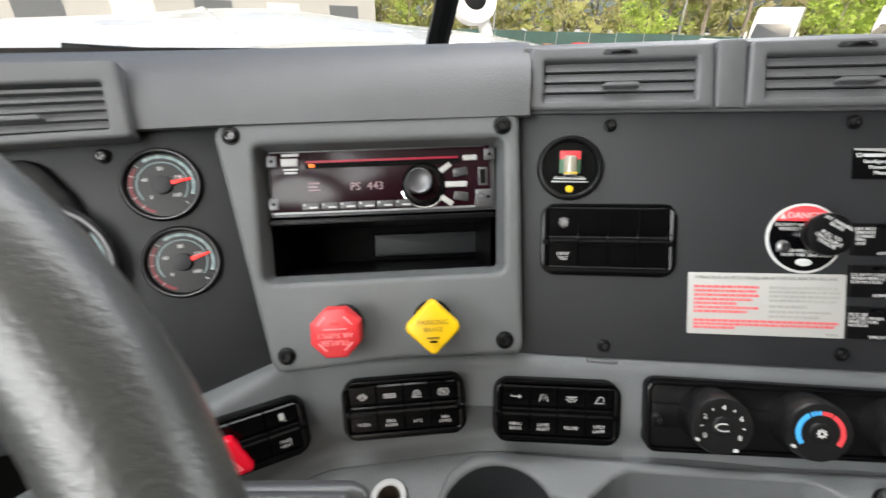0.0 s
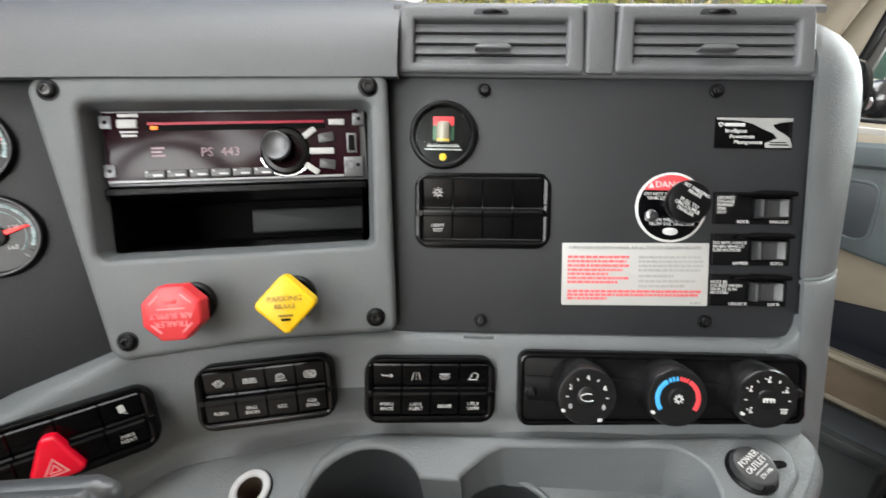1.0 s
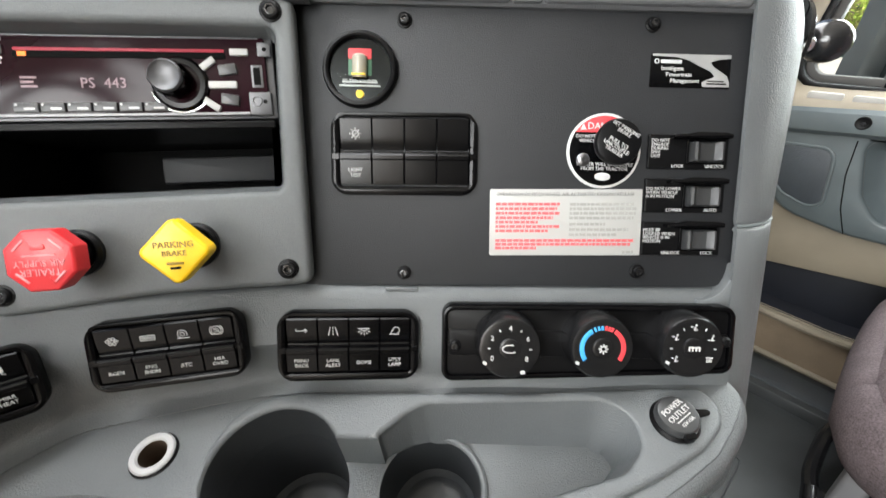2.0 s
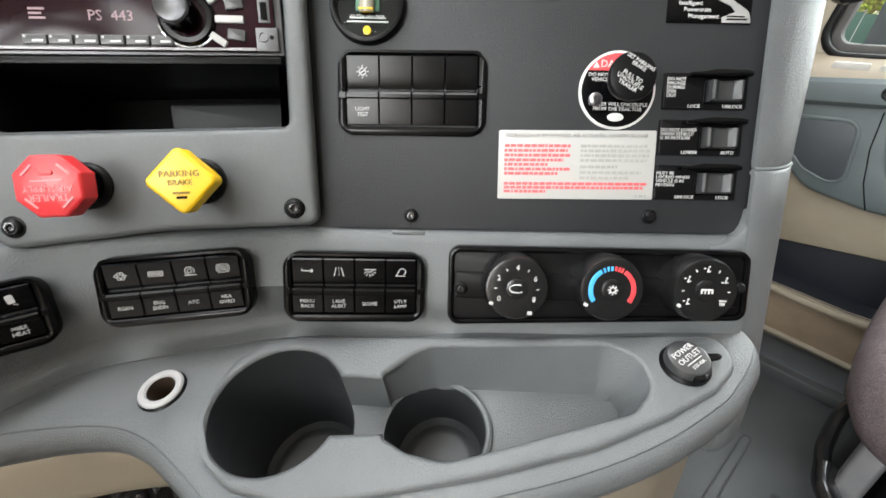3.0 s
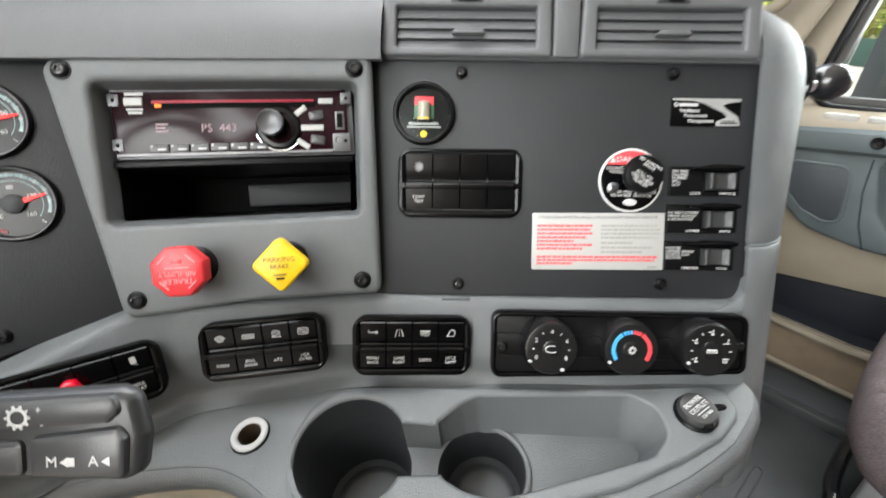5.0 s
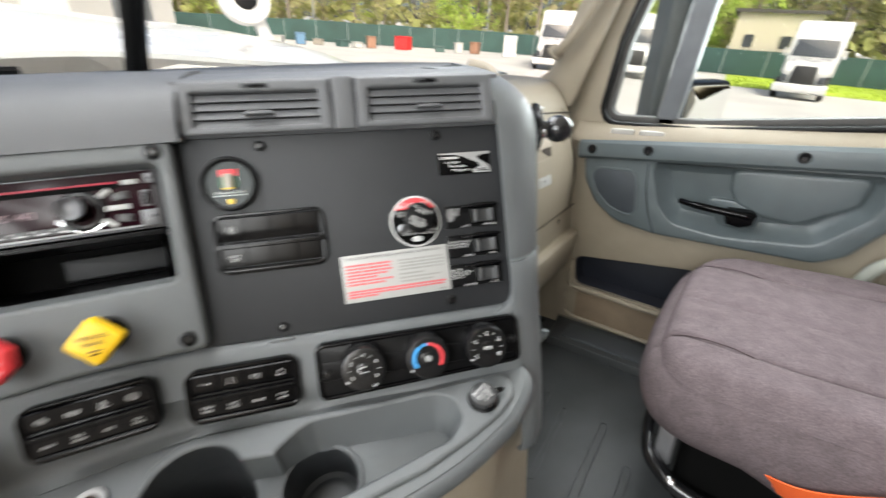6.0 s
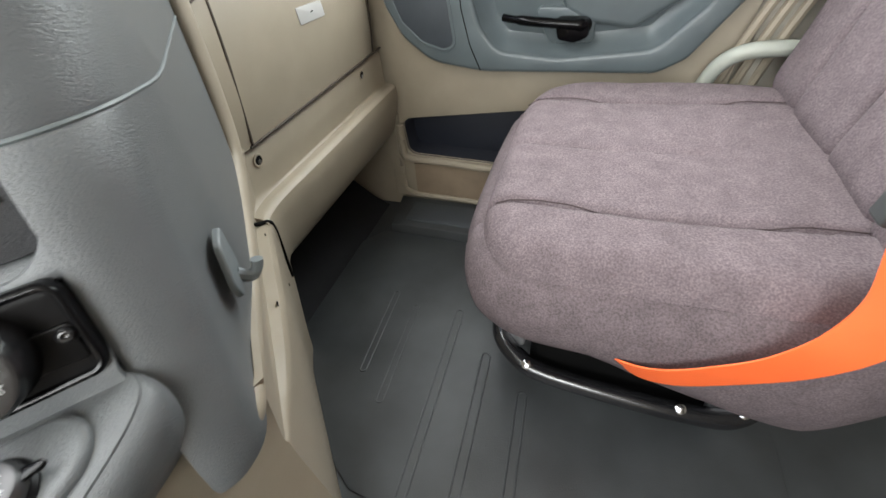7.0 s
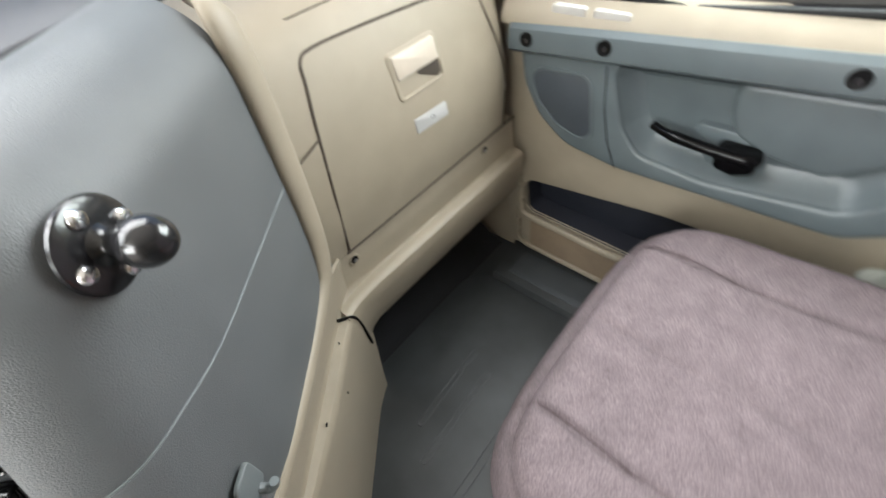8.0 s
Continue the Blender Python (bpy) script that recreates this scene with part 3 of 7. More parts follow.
# rolled beige edge beside the console, between it and the glove box
edge = spline([(0.828, 0.300, 0.872), (0.825, 0.252, 0.862), (0.824, 0.236, 0.835), (0.823, 0.232, 0.76), (0.817, 0.228, 0.665), (0.809, 0.222, 0.58), (0.795, 0.212, 0.52), (0.772, 0.196, 0.488), (0.72, 0.155, 0.472), (0.64, 0.086, 0.467), (0.557, 0.0205, 0.466), (0.500, -0.024, 0.468), (0.482, -0.033, 0.471), (0.464, -0.035, 0.480)], 5)
sub("beige_rim", tube(edge, [0.021] * 20 + [0.021 - 0.0003 * i for i in range(len(edge) - 20)], 20, squash=0.55, side=(0.5, -0.86, 0)), BEIGE, dash)


# ---- screws ----
def screw(M, r=0.0068, parent=None, name="screw", bright=BLACKSTEEL):
    s = sub(name, lathe([(r * 1.25, 0.0), (r * 1.22, 0.0012), (r * 0.98, 0.0016), (r * 0.95, 0.0036), (r * 0.75, 0.0046), (r * 0.42, 0.0046), (r * 0.36, 0.0024), (0, 0.0022)], M, 20), SATIN, parent)
    sub("socket", lathe([(r * 0.62, 0.0048), (r * 0.45, 0.0049), (r * 0.34, 0.0030), (0, 0.0028)], M, 6), bright, s)
    return s


# ---- switch panel ----
panel = thing("dash_control_board", "charcoal textured switch panel fixed with screws", "panel", FD @ Vector((0, 0, 0)))
sub("face", plate(rounded([(-0.172, -0.104), (0.186, -0.0985, 0.03), (0.186, 0.113, 0.004), (-0.172, 0.111)], 0.002), -0.012, -0.001, FD, 0.001), CHARCOAL, panel)
for u, v in ((-0.0899, 0.1005), (0.0981, 0.1022), (-0.0875, -0.0920), (0.0995, -0.0869)):
    screw(at2(FD, u, v, -0.001), 0.0046, panel)
sub("retaining_clip", plate(box2(-0.102, -0.107, -0.076, -0.1035, 0.001), -0.004, 0.003, FD, 0.001), GREY, panel)

rad = thing("radio_surround", "grey radio surround panel with four screws", "panel", FR @ Vector((0, 0, 0)))
ro = rounded([(-0.139, 0.103, 0.012), (0.1215, 0.105, 0.008), (0.1185, -0.1045, 0.008), (0.0063, -0.1035, 0.3), (-0.099, -0.112, 0.012)], 0.01)
OPEN = rounded([(-0.1045, 0.084), (0.107, 0.084), (0.103, -0.0315), (-0.103, -0.0325)], 0.007)
sub("face", plate(ro, -0.01, 0.0055, FR, 0.0055, [OPEN], steps=4), WEAVE, rad)
sub("recess", loft([[FR @ Vector((*p, n)) for p in shrunk(OPEN, d)] for d, n in ((0.0, 0.0015), (0.002, -0.008), (0.0035, -0.016))], around=True), GREY, rad)
for u, v in ((-0.1215, 0.0925), (0.1058, 0.0938), (0.1016, -0.0909), (-0.0866, -0.0955)):
    screw(at2(FR, u, v, 0.0045), 0.0064, rad)
# storage pocket under the radio
pk = [(-0.0985, 0.0165), (0.096, 0.0165), (0.094, -0.0295), (-0.0985, -0.0295)]
M = FR
sub("pocket", loft([[M @ Vector((*p, n)) for p in shrunk(pk, d)] for d, n in ((0.0, -0.013), (0.003, -0.06), (0.004, -0.12))], around=True, caps=False), SATIN, rad)
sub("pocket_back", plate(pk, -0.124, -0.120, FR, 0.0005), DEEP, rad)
# lighter block paints in the light falling on the pocket's right side
sub("pocket_back", plate(box2(-0.02, -0.02, 0.094, 0.004, 0.002), -0.119, -0.10, FR, 0.002), CHARCOAL, rad)
sub("pocket_lip", plate(box2(-0.101, 0.0165, 0.099, 0.0215, 0.001), -0.03, -0.010, FR, 0.001), SATIN, rad)

# ---- radio ----
DISPLAY = material("tinted_display", (0.014, 0.003, 0.006), 0.17, spread=0.3, scale=6, spec=0.18)
DIMGLOW = glow("display_segments", (0.26, 0.17, 0.19), 0.06)
SLOTRED = glow("red_slot_light", (0.30, 0.008, 0.03), 0.10)
AMBER = glow("amber_lamp", (0.9, 0.16, 0.012), 0.5)
radio = thing("car_radio", "black single-slot car radio with lit red disc slot", "radio", FR @ Vector((0, 0.05, -0.02)))
RX0, RX1, RY0, RY1 = -0.0995, 0.1012, 0.0235, 0.0825


def rpt(fx, fy):
    return RX0 + (RX1 - RX0) * fx, RY1 + (RY0 - RY1) * fy


def rbox(x0, y0, x1, y1, r=0.0008):
    a, b = rpt(x0, y0), rpt(x1, y1)
    return box2(a[0], b[1], b[0], a[1], r, 3)


TRIM = material("brushed_grey_trim", (0.11, 0.11, 0.115), 0.42, metal=0.7)
BTN = material("radio_button_grey", (0.05, 0.05, 0.052), 0.35)
LITBTN = glow("lit_white_button", (0.42, 0.42, 0.41), 0.04)
sub("chassis", plate(rbox(0, 0, 1, 1, 0.001), -0.06, -0.0135, FR, 0.0008), TRIM, radio)
sub("fascia", plate(rbox(0.012, 0.03, 0.975, 0.965, 0.0015), -0.0135, -0.0100, FR, 0.0008), DISPLAY, radio)
sub("disc_slot", plate(rbox(0.165, 0.215, 0.84, 0.29, 0.0015), -0.0103, -0.0094, FR, 0.0005), DEEP, radio)
sub("slot_light", plate(rbox(0.17, 0.178, 0.835, 0.212, 0.0003), -0.0101, -0.0092, FR, 0.0003), SLOTRED, radio)
sub("slot_lamp", plate(rbox(0.182, 0.225, 0.208, 0.275, 0.0004), -0.0094, -0.0090, FR, 0.0002), AMBER, radio)
sub("button", plate(rbox(0.065, 0.14, 0.136, 0.25, 0.0008), -0.0105, -0.0080, FR, 0.0006), LITBTN, radio)
sub("legend_bar", plate(rbox(0.068, 0.065, 0.14, 0.105, 0.0002), -0.0105, -0.0097, FR, 0.0001), PALE, radio)
sub("legend_bar", plate(rbox(0.07, 0.285, 0.135, 0.31, 0.0002), -0.0105, -0.0097, FR, 0.0001), PALE, radio)
sub("legend_bar", plate(rbox(0.075, 0.33, 0.13, 0.36, 0.0002), -0.0105, -0.0097, FR, 0.0001), PALE, radio)
sub("button", plate(rbox(0.855, 0.17, 0.918, 0.25, 0.0008), -0.0105, -0.0080, FR, 0.0006), LITBTN, radio)
for i in range(6):
    x0 = 0.147 + i * 0.081
    b = sub("preset_button", plate(rbox(x0, 0.80, x0 + 0.076, 0.91, 0.0008), -0.0105, -0.0078, FR, 0.0007), BTN, radio)
    sub("legend_bar", plate(rbox(x0 + 0.032, 0.86, x0 + 0.066, 0.885, 0.0001), -0.0080, -0.0076, FR, 0.0001), PALE, b)
    sub("legend_bar", plate(rbox(x0 + 0.006, 0.815, x0 + 0.014, 0.84, 0.0001), -0.0080, -0.0076, FR, 0.0001), PALE, b)
lettering("readout", "PS  443", 0.0098, at2(FR, *rpt(0.43, 0.58), -0.0098), DIMGLOW, radio)
for i, w in enumerate((0.05, 0.04, 0.05)):
    sub("legend_bar", plate(rbox(0.175, 0.50 + 0.05 * i, 0.175 + w, 0.525 + 0.05 * i, 0.0001), -0.0105, -0.0098, FR, 0.0001), DIMGLOW, radio)
kx, ky = rpt(0.662, 0.56)
KM = at2(FR, kx, ky, -0.010)
sub("knob_ring", lathe([(0.0192, 0), (0.0192, 0.002), (0.0172, 0.0038), (0.0140, 0.0040), (0.0140, 0.0)], at2(FR, kx + 0.0035, ky - 0.0018, -0.0102), 40), BLACK, radio)
sub("knob_trim", tube([FR @ Vector((kx + 0.0035 + 0.0200 * math.cos(radians(a)), ky - 0.0018 + 0.0200 * math.sin(radians(a)), -0.0094)) for a in range(195, 331, 9)], 0.0009, 6), CHROME, radio)
sub("volume_knob", lathe([(0.0122, 0.002), (0.0122, 0.0150), (0.0118, 0.0168), (0.0106, 0.0172)], KM, 64, twist=lambda i, k: 0.90 if (i // 4) % 2 else 1.0), BLACK, radio)
sub("knob_cap", lathe([(0.0110, 0.0168), (0.0108, 0.0186), (0.0100, 0.0194), (0.0092, 0.0188), (0.005, 0.0172), (0, 0.0168)], KM, 32), TRIM, radio)
sub("lower_trim", plate(rbox(0.012, 0.925, 0.905, 0.962, 0.0006), -0.0135, -0.0094, FR, 0.0006), material("satin_silver", (0.30, 0.30, 0.31), 0.5, metal=0.6), radio)
sub("upper_trim", plate(rbox(0.012, 0.030, 0.955, 0.052, 0.0004), -0.0135, -0.0096, FR, 0.0004), TRIM, radio)
sub("socket_block", plate(rbox(0.905, 0.68, 0.985, 0.965, 0.0008), -0.0135, -0.0098, FR, 0.0008), TRIM, radio)
for x, y, w, h, a, m in ((0.768, 0.37, 0.0155, 0.0048, 36, LITBTN), (0.822, 0.60, 0.0195, 0.0050, 0, LITBTN), (0.772, 0.82, 0.0155, 0.0048, -36, LITBTN), (0.842, 0.42, 0.0125, 0.0075, 8, BTN), (0.842, 0.78, 0.0125, 0.0075, -8, BTN)):
    u, v = rpt(x, y)
    sub("button", plate(box2(-w / 2, -h / 2, w / 2, h / 2, 0.0008), 0, 0.0026, at2(FR, u, v, -0.0103, a), 0.0006), m, radio)
sub("usb_socket", plate(rbox(0.922, 0.36, 0.962, 0.63, 0.0004), -0.0104, -0.0095, FR, 0.0002), TRIM, radio)
sub("usb_opening", plate(rbox(0.930, 0.39, 0.954, 0.60, 0.0003), -0.0096, -0.0092, FR, 0.0001), DEEP, radio)
sub("aux_socket", lathe([(0.0042, 0), (0.004, 0.0012), (0.0024, 0.0012), (0.002, -0.0005), (0, -0.0005)], at2(FR, *rpt(0.932, 0.79), -0.0102), 20), TRIM, radio)
sub("mic_hole", lathe([(0.0017, 0.0), (0.0015, 0.0006), (0, 0.0006)], at2(FR, *rpt(0.963, 0.80), -0.0102), 14), DEEP, radio)
for x, y in ((0.022, 0.17), (0.022, 0.80), (0.975, 0.17)):
    t = sub("release_tab", plate(rbox(max(x - 0.025, 0.0), y - 0.085, min(x + 0.022, 1.0), y + 0.085, 0.001), -0.0135, -0.0092, FR, 0.0005), TRIM, radio)
    sub("release_hole", lathe([(0.0016, 0.0), (0.0014, 0.0004), (0, 0.0004)], at2(FR, *rpt(x, y), -0.0093), 14), DEEP, t)

# ---- brake knobs ----
def push_knob(name, label, sides, r, turn, mat, at, ink, lines):
    M = at2(FR, *at, 0.0055)
    k = thing(name, label, "knob", M @ Vector((0, 0, 0)), group="air brake knobs")
    sub("bushing", lathe([(0.0165, 0), (0.0165, 0.004), (0.0145, 0.006), (0.0135, 0.006)], M, 24), SATIN, k)
    sub("stem", lathe([(0.0125, 0.004), (0.0115, 0.012), (0.012, 0.020), (0.016, 0.026), (0.016, 0.03)], M, 24), BLACK, k)
    pts = rounded([(r * math.cos(radians(turn + 360 * i / sides)), r * math.sin(radians(turn + 360 * i / sides))) for i in range(sides)], 0.0045 if sides == 4 else 0.002, 4)
    cap = sub("cap", plate(pts, 0.024, 0.038, M, 0.0022, steps=3), mat, k)
    for w, size, y, s in lines:
        lettering("lettering", w, size, at2(M, 0, y, 0.0383, s), ink, cap)
    return M, cap


INKPINK = material("pale_red_print", (0.80, 0.27, 0.28), 0.5)
M1, c1 = push_knob("trailer_air_supply_knob", "red octagonal trailer air supply push knob", 8, 0.0207, 22.5, RED, (-0.036, -0.069), INKPINK,
                       (("TRAILER", 0.0061, -0.0068, 180), ("AIR SUPPLY", 0.0055, -0.0012, 180)))
for a in (0, 90, 180, 270):
    sub("legend_bar", plate(box2(-0.0045, -0.0006, 0.0045, 0.0006, 0.0002), 0.0380, 0.0386, M1 @ pose(0.0143 * math.cos(radians(a + 45)), 0.0143 * math.sin(radians(a + 45)), 0, 0, 0, a + 135), 0.0001), INKPINK, c1)
sub("legend_bar", plate(box2(-0.009, -0.0005, 0.009, 0.0005, 0.0002), 0.0380, 0.0386, M1 @ pose(0, 0.0035, 0), 0.0001), INKPINK, c1)
sub("emblem", plate(box2(-0.004, -0.0016, 0.004, 0.0016, 0.0012), 0.0380, 0.0386, M1 @ pose(0, 0.0085, 0), 0.0001), RED, c1)
M2, c2 = push_knob("parking_brake_knob", "yellow diamond-shaped parking brake push knob", 4, 0.0228, 0, YELLOW, (0.0395, -0.0685), BROWNPRINT,
                       (("PARKING", 0.0058, 0.0046, 0), ("BRAKE", 0.0050, -0.0010, 0)))
sub("legend_bar", plate(box2(-0.005, -0.0008, 0.005, 0.0008, 0.0003), 0.0380, 0.0386, M2 @ pose(0, -0.0075, 0), 0.0001), BROWNPRINT, c2)
sub("legend_bar", plate(box2(-0.0032, -0.0008, 0.0032, 0.0008, 0.0006), 0.0380, 0.0386, M2 @ pose(0, -0.0105, 0), 0.0001), DEEP, c2)


# ---- rocker switch banks ----
def legend(kind, M, parent, mat=WHITE):
    """Small pictograms built from bars and rings."""
    bm = bmesh.new()

    def bar(x0, y0, x1, y1, w=0.0006):
        a, b = Vector((x0, y0)), Vector((x1, y1))
        d = (b - a).normalized()
        p = Vector((-d.y, d.x)) * w / 2
        plate([tuple(a - p), tuple(b - p), tuple(b + p), tuple(a + p)], 0, 0.0003, M, 0.00005, bm=bm, steps=1)

    def ring(x, y, r, w=0.0006, a0=0, a1=360, k=20):
        pts = [(x + r * math.cos(radians(a0 + (a1 - a0) * i / k)), y + r * math.sin(radians(a0 + (a1 - a0) * i / k))) for i in range(k + 1)]
        for p, q in zip(pts, pts[1:]):
            bar(*p, *q, w)

    if kind == "sun":
        ring(0, 0, 0.0024)
        for a in range(0, 360, 45):
            c, s = math.cos(radians(a)), math.sin(radians(a))
            bar(0.0034 * c, 0.0034 * s, 0.0046 * c, 0.0046 * s)
        bar(-0.0016, -0.001, 0.0016, 0.001)
    elif kind == "road":
        bar(-0.0036, -0.0036, -0.0018, 0.0036)
        bar(0.0036, -0.0036, 0.0018, 0.0036)
        for y in (-0.003, -0.0004, 0.0022):
            bar(0, y, 0, y + 0.0014)
    elif kind == "dome":
        bar(-0.0045, 0.002, 0.0045, 0.002)
        ring(0, 0.0022, 0.0022, a0=180, a1=360, k=10)
        for a in (-60, -30, 0, 30, 60):
            s, c = math.sin(radians(a)), math.cos(radians(a))
            bar(0.0032 * s, 0.0016 - 0.0032 * c, 0.0052 * s, 0.0016 - 0.0052 * c)
    elif kind == "arrow":
        bar(-0.004, 0.0024, -0.004, 0.0006)
        bar(-0.004, 0.0006, 0.004, 0.0006)
        bar(0.0024, 0.0022, 0.0042, 0.0006)
        bar(0.0024, -0.001, 0.0042, 0.0006)
    elif kind == "lamp":
        ring(0.001, 0.0005, 0.0026, a0=-60, a1=200)
        bar(-0.0042, -0.003, 0.0034, -0.003)
        bar(-0.0016, 0.0012, -0.0034, -0.003)
    elif kind == "box":
        for a, b in (((-0.0048, -0.0018), (0.0048, -0.0018)), ((0.0048, -0.0018), (0.0048, 0.0018)), ((0.0048, 0.0018), (-0.0048, 0.0018)), ((-0.0048, 0.0018), (-0.0048, -0.0018))):
            bar(*a, *b)
        for x in (-0.003, -0.001, 0.001, 0.003):
            ring(x, 0, 0.0008, 0.0005, k=8)
    elif kind == "snail":
        ring(0, 0, 0.0032, a0=-30, a1=270)
        ring(0, 0, 0.0015)
        bar(-0.0042, -0.0032, 0.0046, -0.0032)
    elif kind == "wheel":
        ring(0, 0, 0.0034)
        ring(0, 0, 0.0016)
        ring(0, 0, 0.0046, a0=-50, a1=50, k=10)
        ring(0, 0, 0.0046, a0=130, a1=230, k=10)
        bar(-0.0034, 0.0034, 0.0034, -0.0034)
    elif kind == "exhaust":
        for x, y in ((-0.003, 0.0006), (-0.001, 0.002), (0.0012, 0.0022), (0.0026, 0.0004), (0.0012, -0.0016), (-0.0014, -0.0016)):
            ring(x, y, 0.0011, 0.0006, k=8)
        bar(0.001, 0.0004, 0.0046, 0.0004)
    elif kind == "mirror":
        pts = [(-0.0022, 0.0034), (0.002, 0.004), (0.0026, -0.0024), (-0.0016, -0.003)]
        plate(rounded(pts, 0.0008, 3), 0, 0.0003, M, 0.00005, bm=bm, steps=1)
        bar(0.0008, -0.0034, 0.0032, -0.0044)
    elif kind == "dimmer":
        ring(0.001, 0.003, 0.0014)
        for a in range(0, 360, 60):
            c, s = math.cos(radians(a)), math.sin(radians(a))
            bar(0.001 + 0.002 * c, 0.003 + 0.002 * s, 0.001 + 0.0028 * c, 0.003 + 0.0028 * s, 0.0005)
        ring(-0.003, -0.0016, 0.0022, a0=40, a1=270, k=12)
        bar(0.0012, -0.0022, 0.0042, -0.0022)
        bar(0.0027, -0.0038, 0.0027, -0.0007)
    return sub("legend", bm, mat, parent)


def bank(label, M, w, h, keys, group="dashboard switch banks"):
    """A black frame with a row of rocker keys, each with an upper and a lower half."""
    b = thing("switch_bank", label, "switches", M @ Vector((0, 0, 0)), group=group)
    n = len(keys)
    side, topb = 0.0072, 0.0036
    sub("frame", plate(rounded([(-w / 2, -h / 2 - 0.0035), (w / 2, -h / 2 - 0.0035), (w / 2, h / 2), (-w / 2, h / 2)], 0.013, 7), -0.008, 0.0028, M, 0.0026, [box2(-w / 2 + side, -h / 2 + topb, w / 2 - side, h / 2 - topb, 0.002)]), BLACK, b)
    x0, x1, y1, y0 = -w / 2 + side, w / 2 - side, h / 2 - topb, -h / 2 + topb
    sub("bed", plate(box2(x0, y0, x1, y1, 0.001), -0.008, -0.004, M, 0.0002), DEEP, b)
    for xa, xb in ((x0 - 0.0055, x0 - 0.0005), (x1 + 0.0005, x1 + 0.0055)):
        sub("end_rib", loft([[M @ Vector((x, y, z)) for x in (xa, xb)] for y, z in ((0.0038, 0.0030), (0.001, 0.001), (-0.0005, 0.0010), (-0.002, 0.0036), (-0.006, 0.0034), (-0.007, 0.002))]), BLACK, b)
    step = (x1 - x0) / n
    for i, (icon, words) in enumerate(keys):
        if icon == "-":
            continue
        xa, xb = x0 + i * step + 0.00018, x0 + (i + 1) * step - 0.00018
        prof = [(y1 - 0.0006, -0.003), (y1 - 0.0008, 0.0022), (y1 - 0.002, 0.0034), (y1 * 0.45, 0.0020), (0.0030, 0.0004), (0.0008, -0.0006), (-0.0006, 0.0000), (-0.0018, 0.0042), (-0.0034, 0.0052), (-0.0058, 0.0050), (-0.0068, 0.0040), (y0 * 0.75, 0.0030), (y0 + 0.0012, 0.0022), (y0 + 0.0006, -0.003)]
        rows = [[M @ Vector((x, y, z - e)) for y, z in prof] for x, e in ((xa, 0.004), (xa, 0.0006), (xa + 0.0006, 0), (xb - 0.0006, 0), (xb, 0.0006), (xb, 0.004))]
        key = sub("rocker", loft(rows), BLACK, b)
        mid = (xa + xb) / 2
        if icon:
            legend(icon, M @ pose(mid, y1 * 0.50, 0.0026, 11), key)
        if words:
            lettering("lettering", words, 0.0040, M @ pose(mid, y0 * 0.62, 0.0038, 7), WHITE, key, spacing=1.0)
    return b


bank("black rocker switch bank labelled regen, engine shutdown and traction", at2(FR, 0.0115, -0.1445, 0.0045, 1.5), 0.108, 0.0495, (("exhaust", "RGEN"), ("box", "ENG\nSHDN"), ("snail", "ATC"), ("wheel", "HSA\nOVRD")))
bank("black rocker switch bank labelled lane alert, dome and lamp", at2(FB, -0.0022, 0.0038, 0.0035, -1.7), 0.1085, 0.0515, (("arrow", "MENU\nBACK"), ("road", "LANE\nALERT"), ("dome", "DOME"), ("lamp", "UTLY\nLAMP")))
hz = bank("black switch bank with red hazard button and mirror heat", at2(FCB, -0.0245, -0.1595, 0.0225, -1.5) @ pose(0, 0, 0, 0, -4, 0), 0.117, 0.0475, (("dimmer", ""), ("", ""), ("", ""), ("mirror", "MIRR\nHEAT")))
HM = at2(FCB, -0.0290, -0.1690, 0.0235, -1.5)
HAZ = material("translucent_red_plastic", (0.85, 0.006, 0.03), 0.25, spread=0.05, coat=0.4)
hb = sub("hazard_button", plate(rounded([(-0.0175, -0.013), (0.0175, -0.013), (0.004, 0.0195), (-0.004, 0.0195)], 0.004, 4), 0.0, 0.010, HM, 0.003, steps=3), HAZ, hz)
tri = [(-0.0075, -0.0085), (0.0075, -0.0085), (0.0, 0.0045)]
sub("legend", plate(tri, 0.0098, 0.0104, HM, 0.0001, [shrunk(tri, 0.0011)]), INKPINK, hb)
tri = shrunk(tri, 0.0022)
sub("legend", plate(tri, 0.0098, 0.0104, HM, 0.0001, [shrunk(tri, 0.0009)]), INKPINK, hb)
bank("black panel switch bank with light test key and blanks", at2(FD, -0.0885, 0.0030, -0.0005, 0.8), 0.1145, 0.0600, (("sun", "LIGHT\nTEST"), ("", ""), ("", ""), ("", "")))

# ---- heater controls ----
FH = FD @ pose(0, 0, 0.0058)
hv = thing("heater_control", "gloss black heater control panel with three knobs", "control panel", FH @ Vector((0.06, -0.142, 0.01)))
HF = rounded([(-0.0560, -0.1740), (0.1705, -0.1630), (0.1695, -0.1095), (-0.0565, -0.1130)], 0.009, 6)
sub("frame", plate(HF, 0.002, 0.0145, FH, 0.0022, [shrunk(HF, 0.0045)]), BLACK, hv)
sub("bed", plate(shrunk(HF, 0.004), 0.001, 0.0112, FH, 0.0005), SATIN, hv)
sub("band", plate(box2(-0.051, -0.153, 0.1650, -0.132, 0.002), 0.010, 0.0128, FH, 0.0015), SATIN, hv)
for u, v in ((-0.0462, -0.1450), (0.1620, -0.1372)):
    screw(at2(FH, u, v, 0.0122), 0.0042, hv)


KNOBBLACK = material("soft_black_knob", (0.008, 0.008, 0.0085), 0.24, bump=0.15, bump_scale=2500, spread=0.2, spec=0.55)


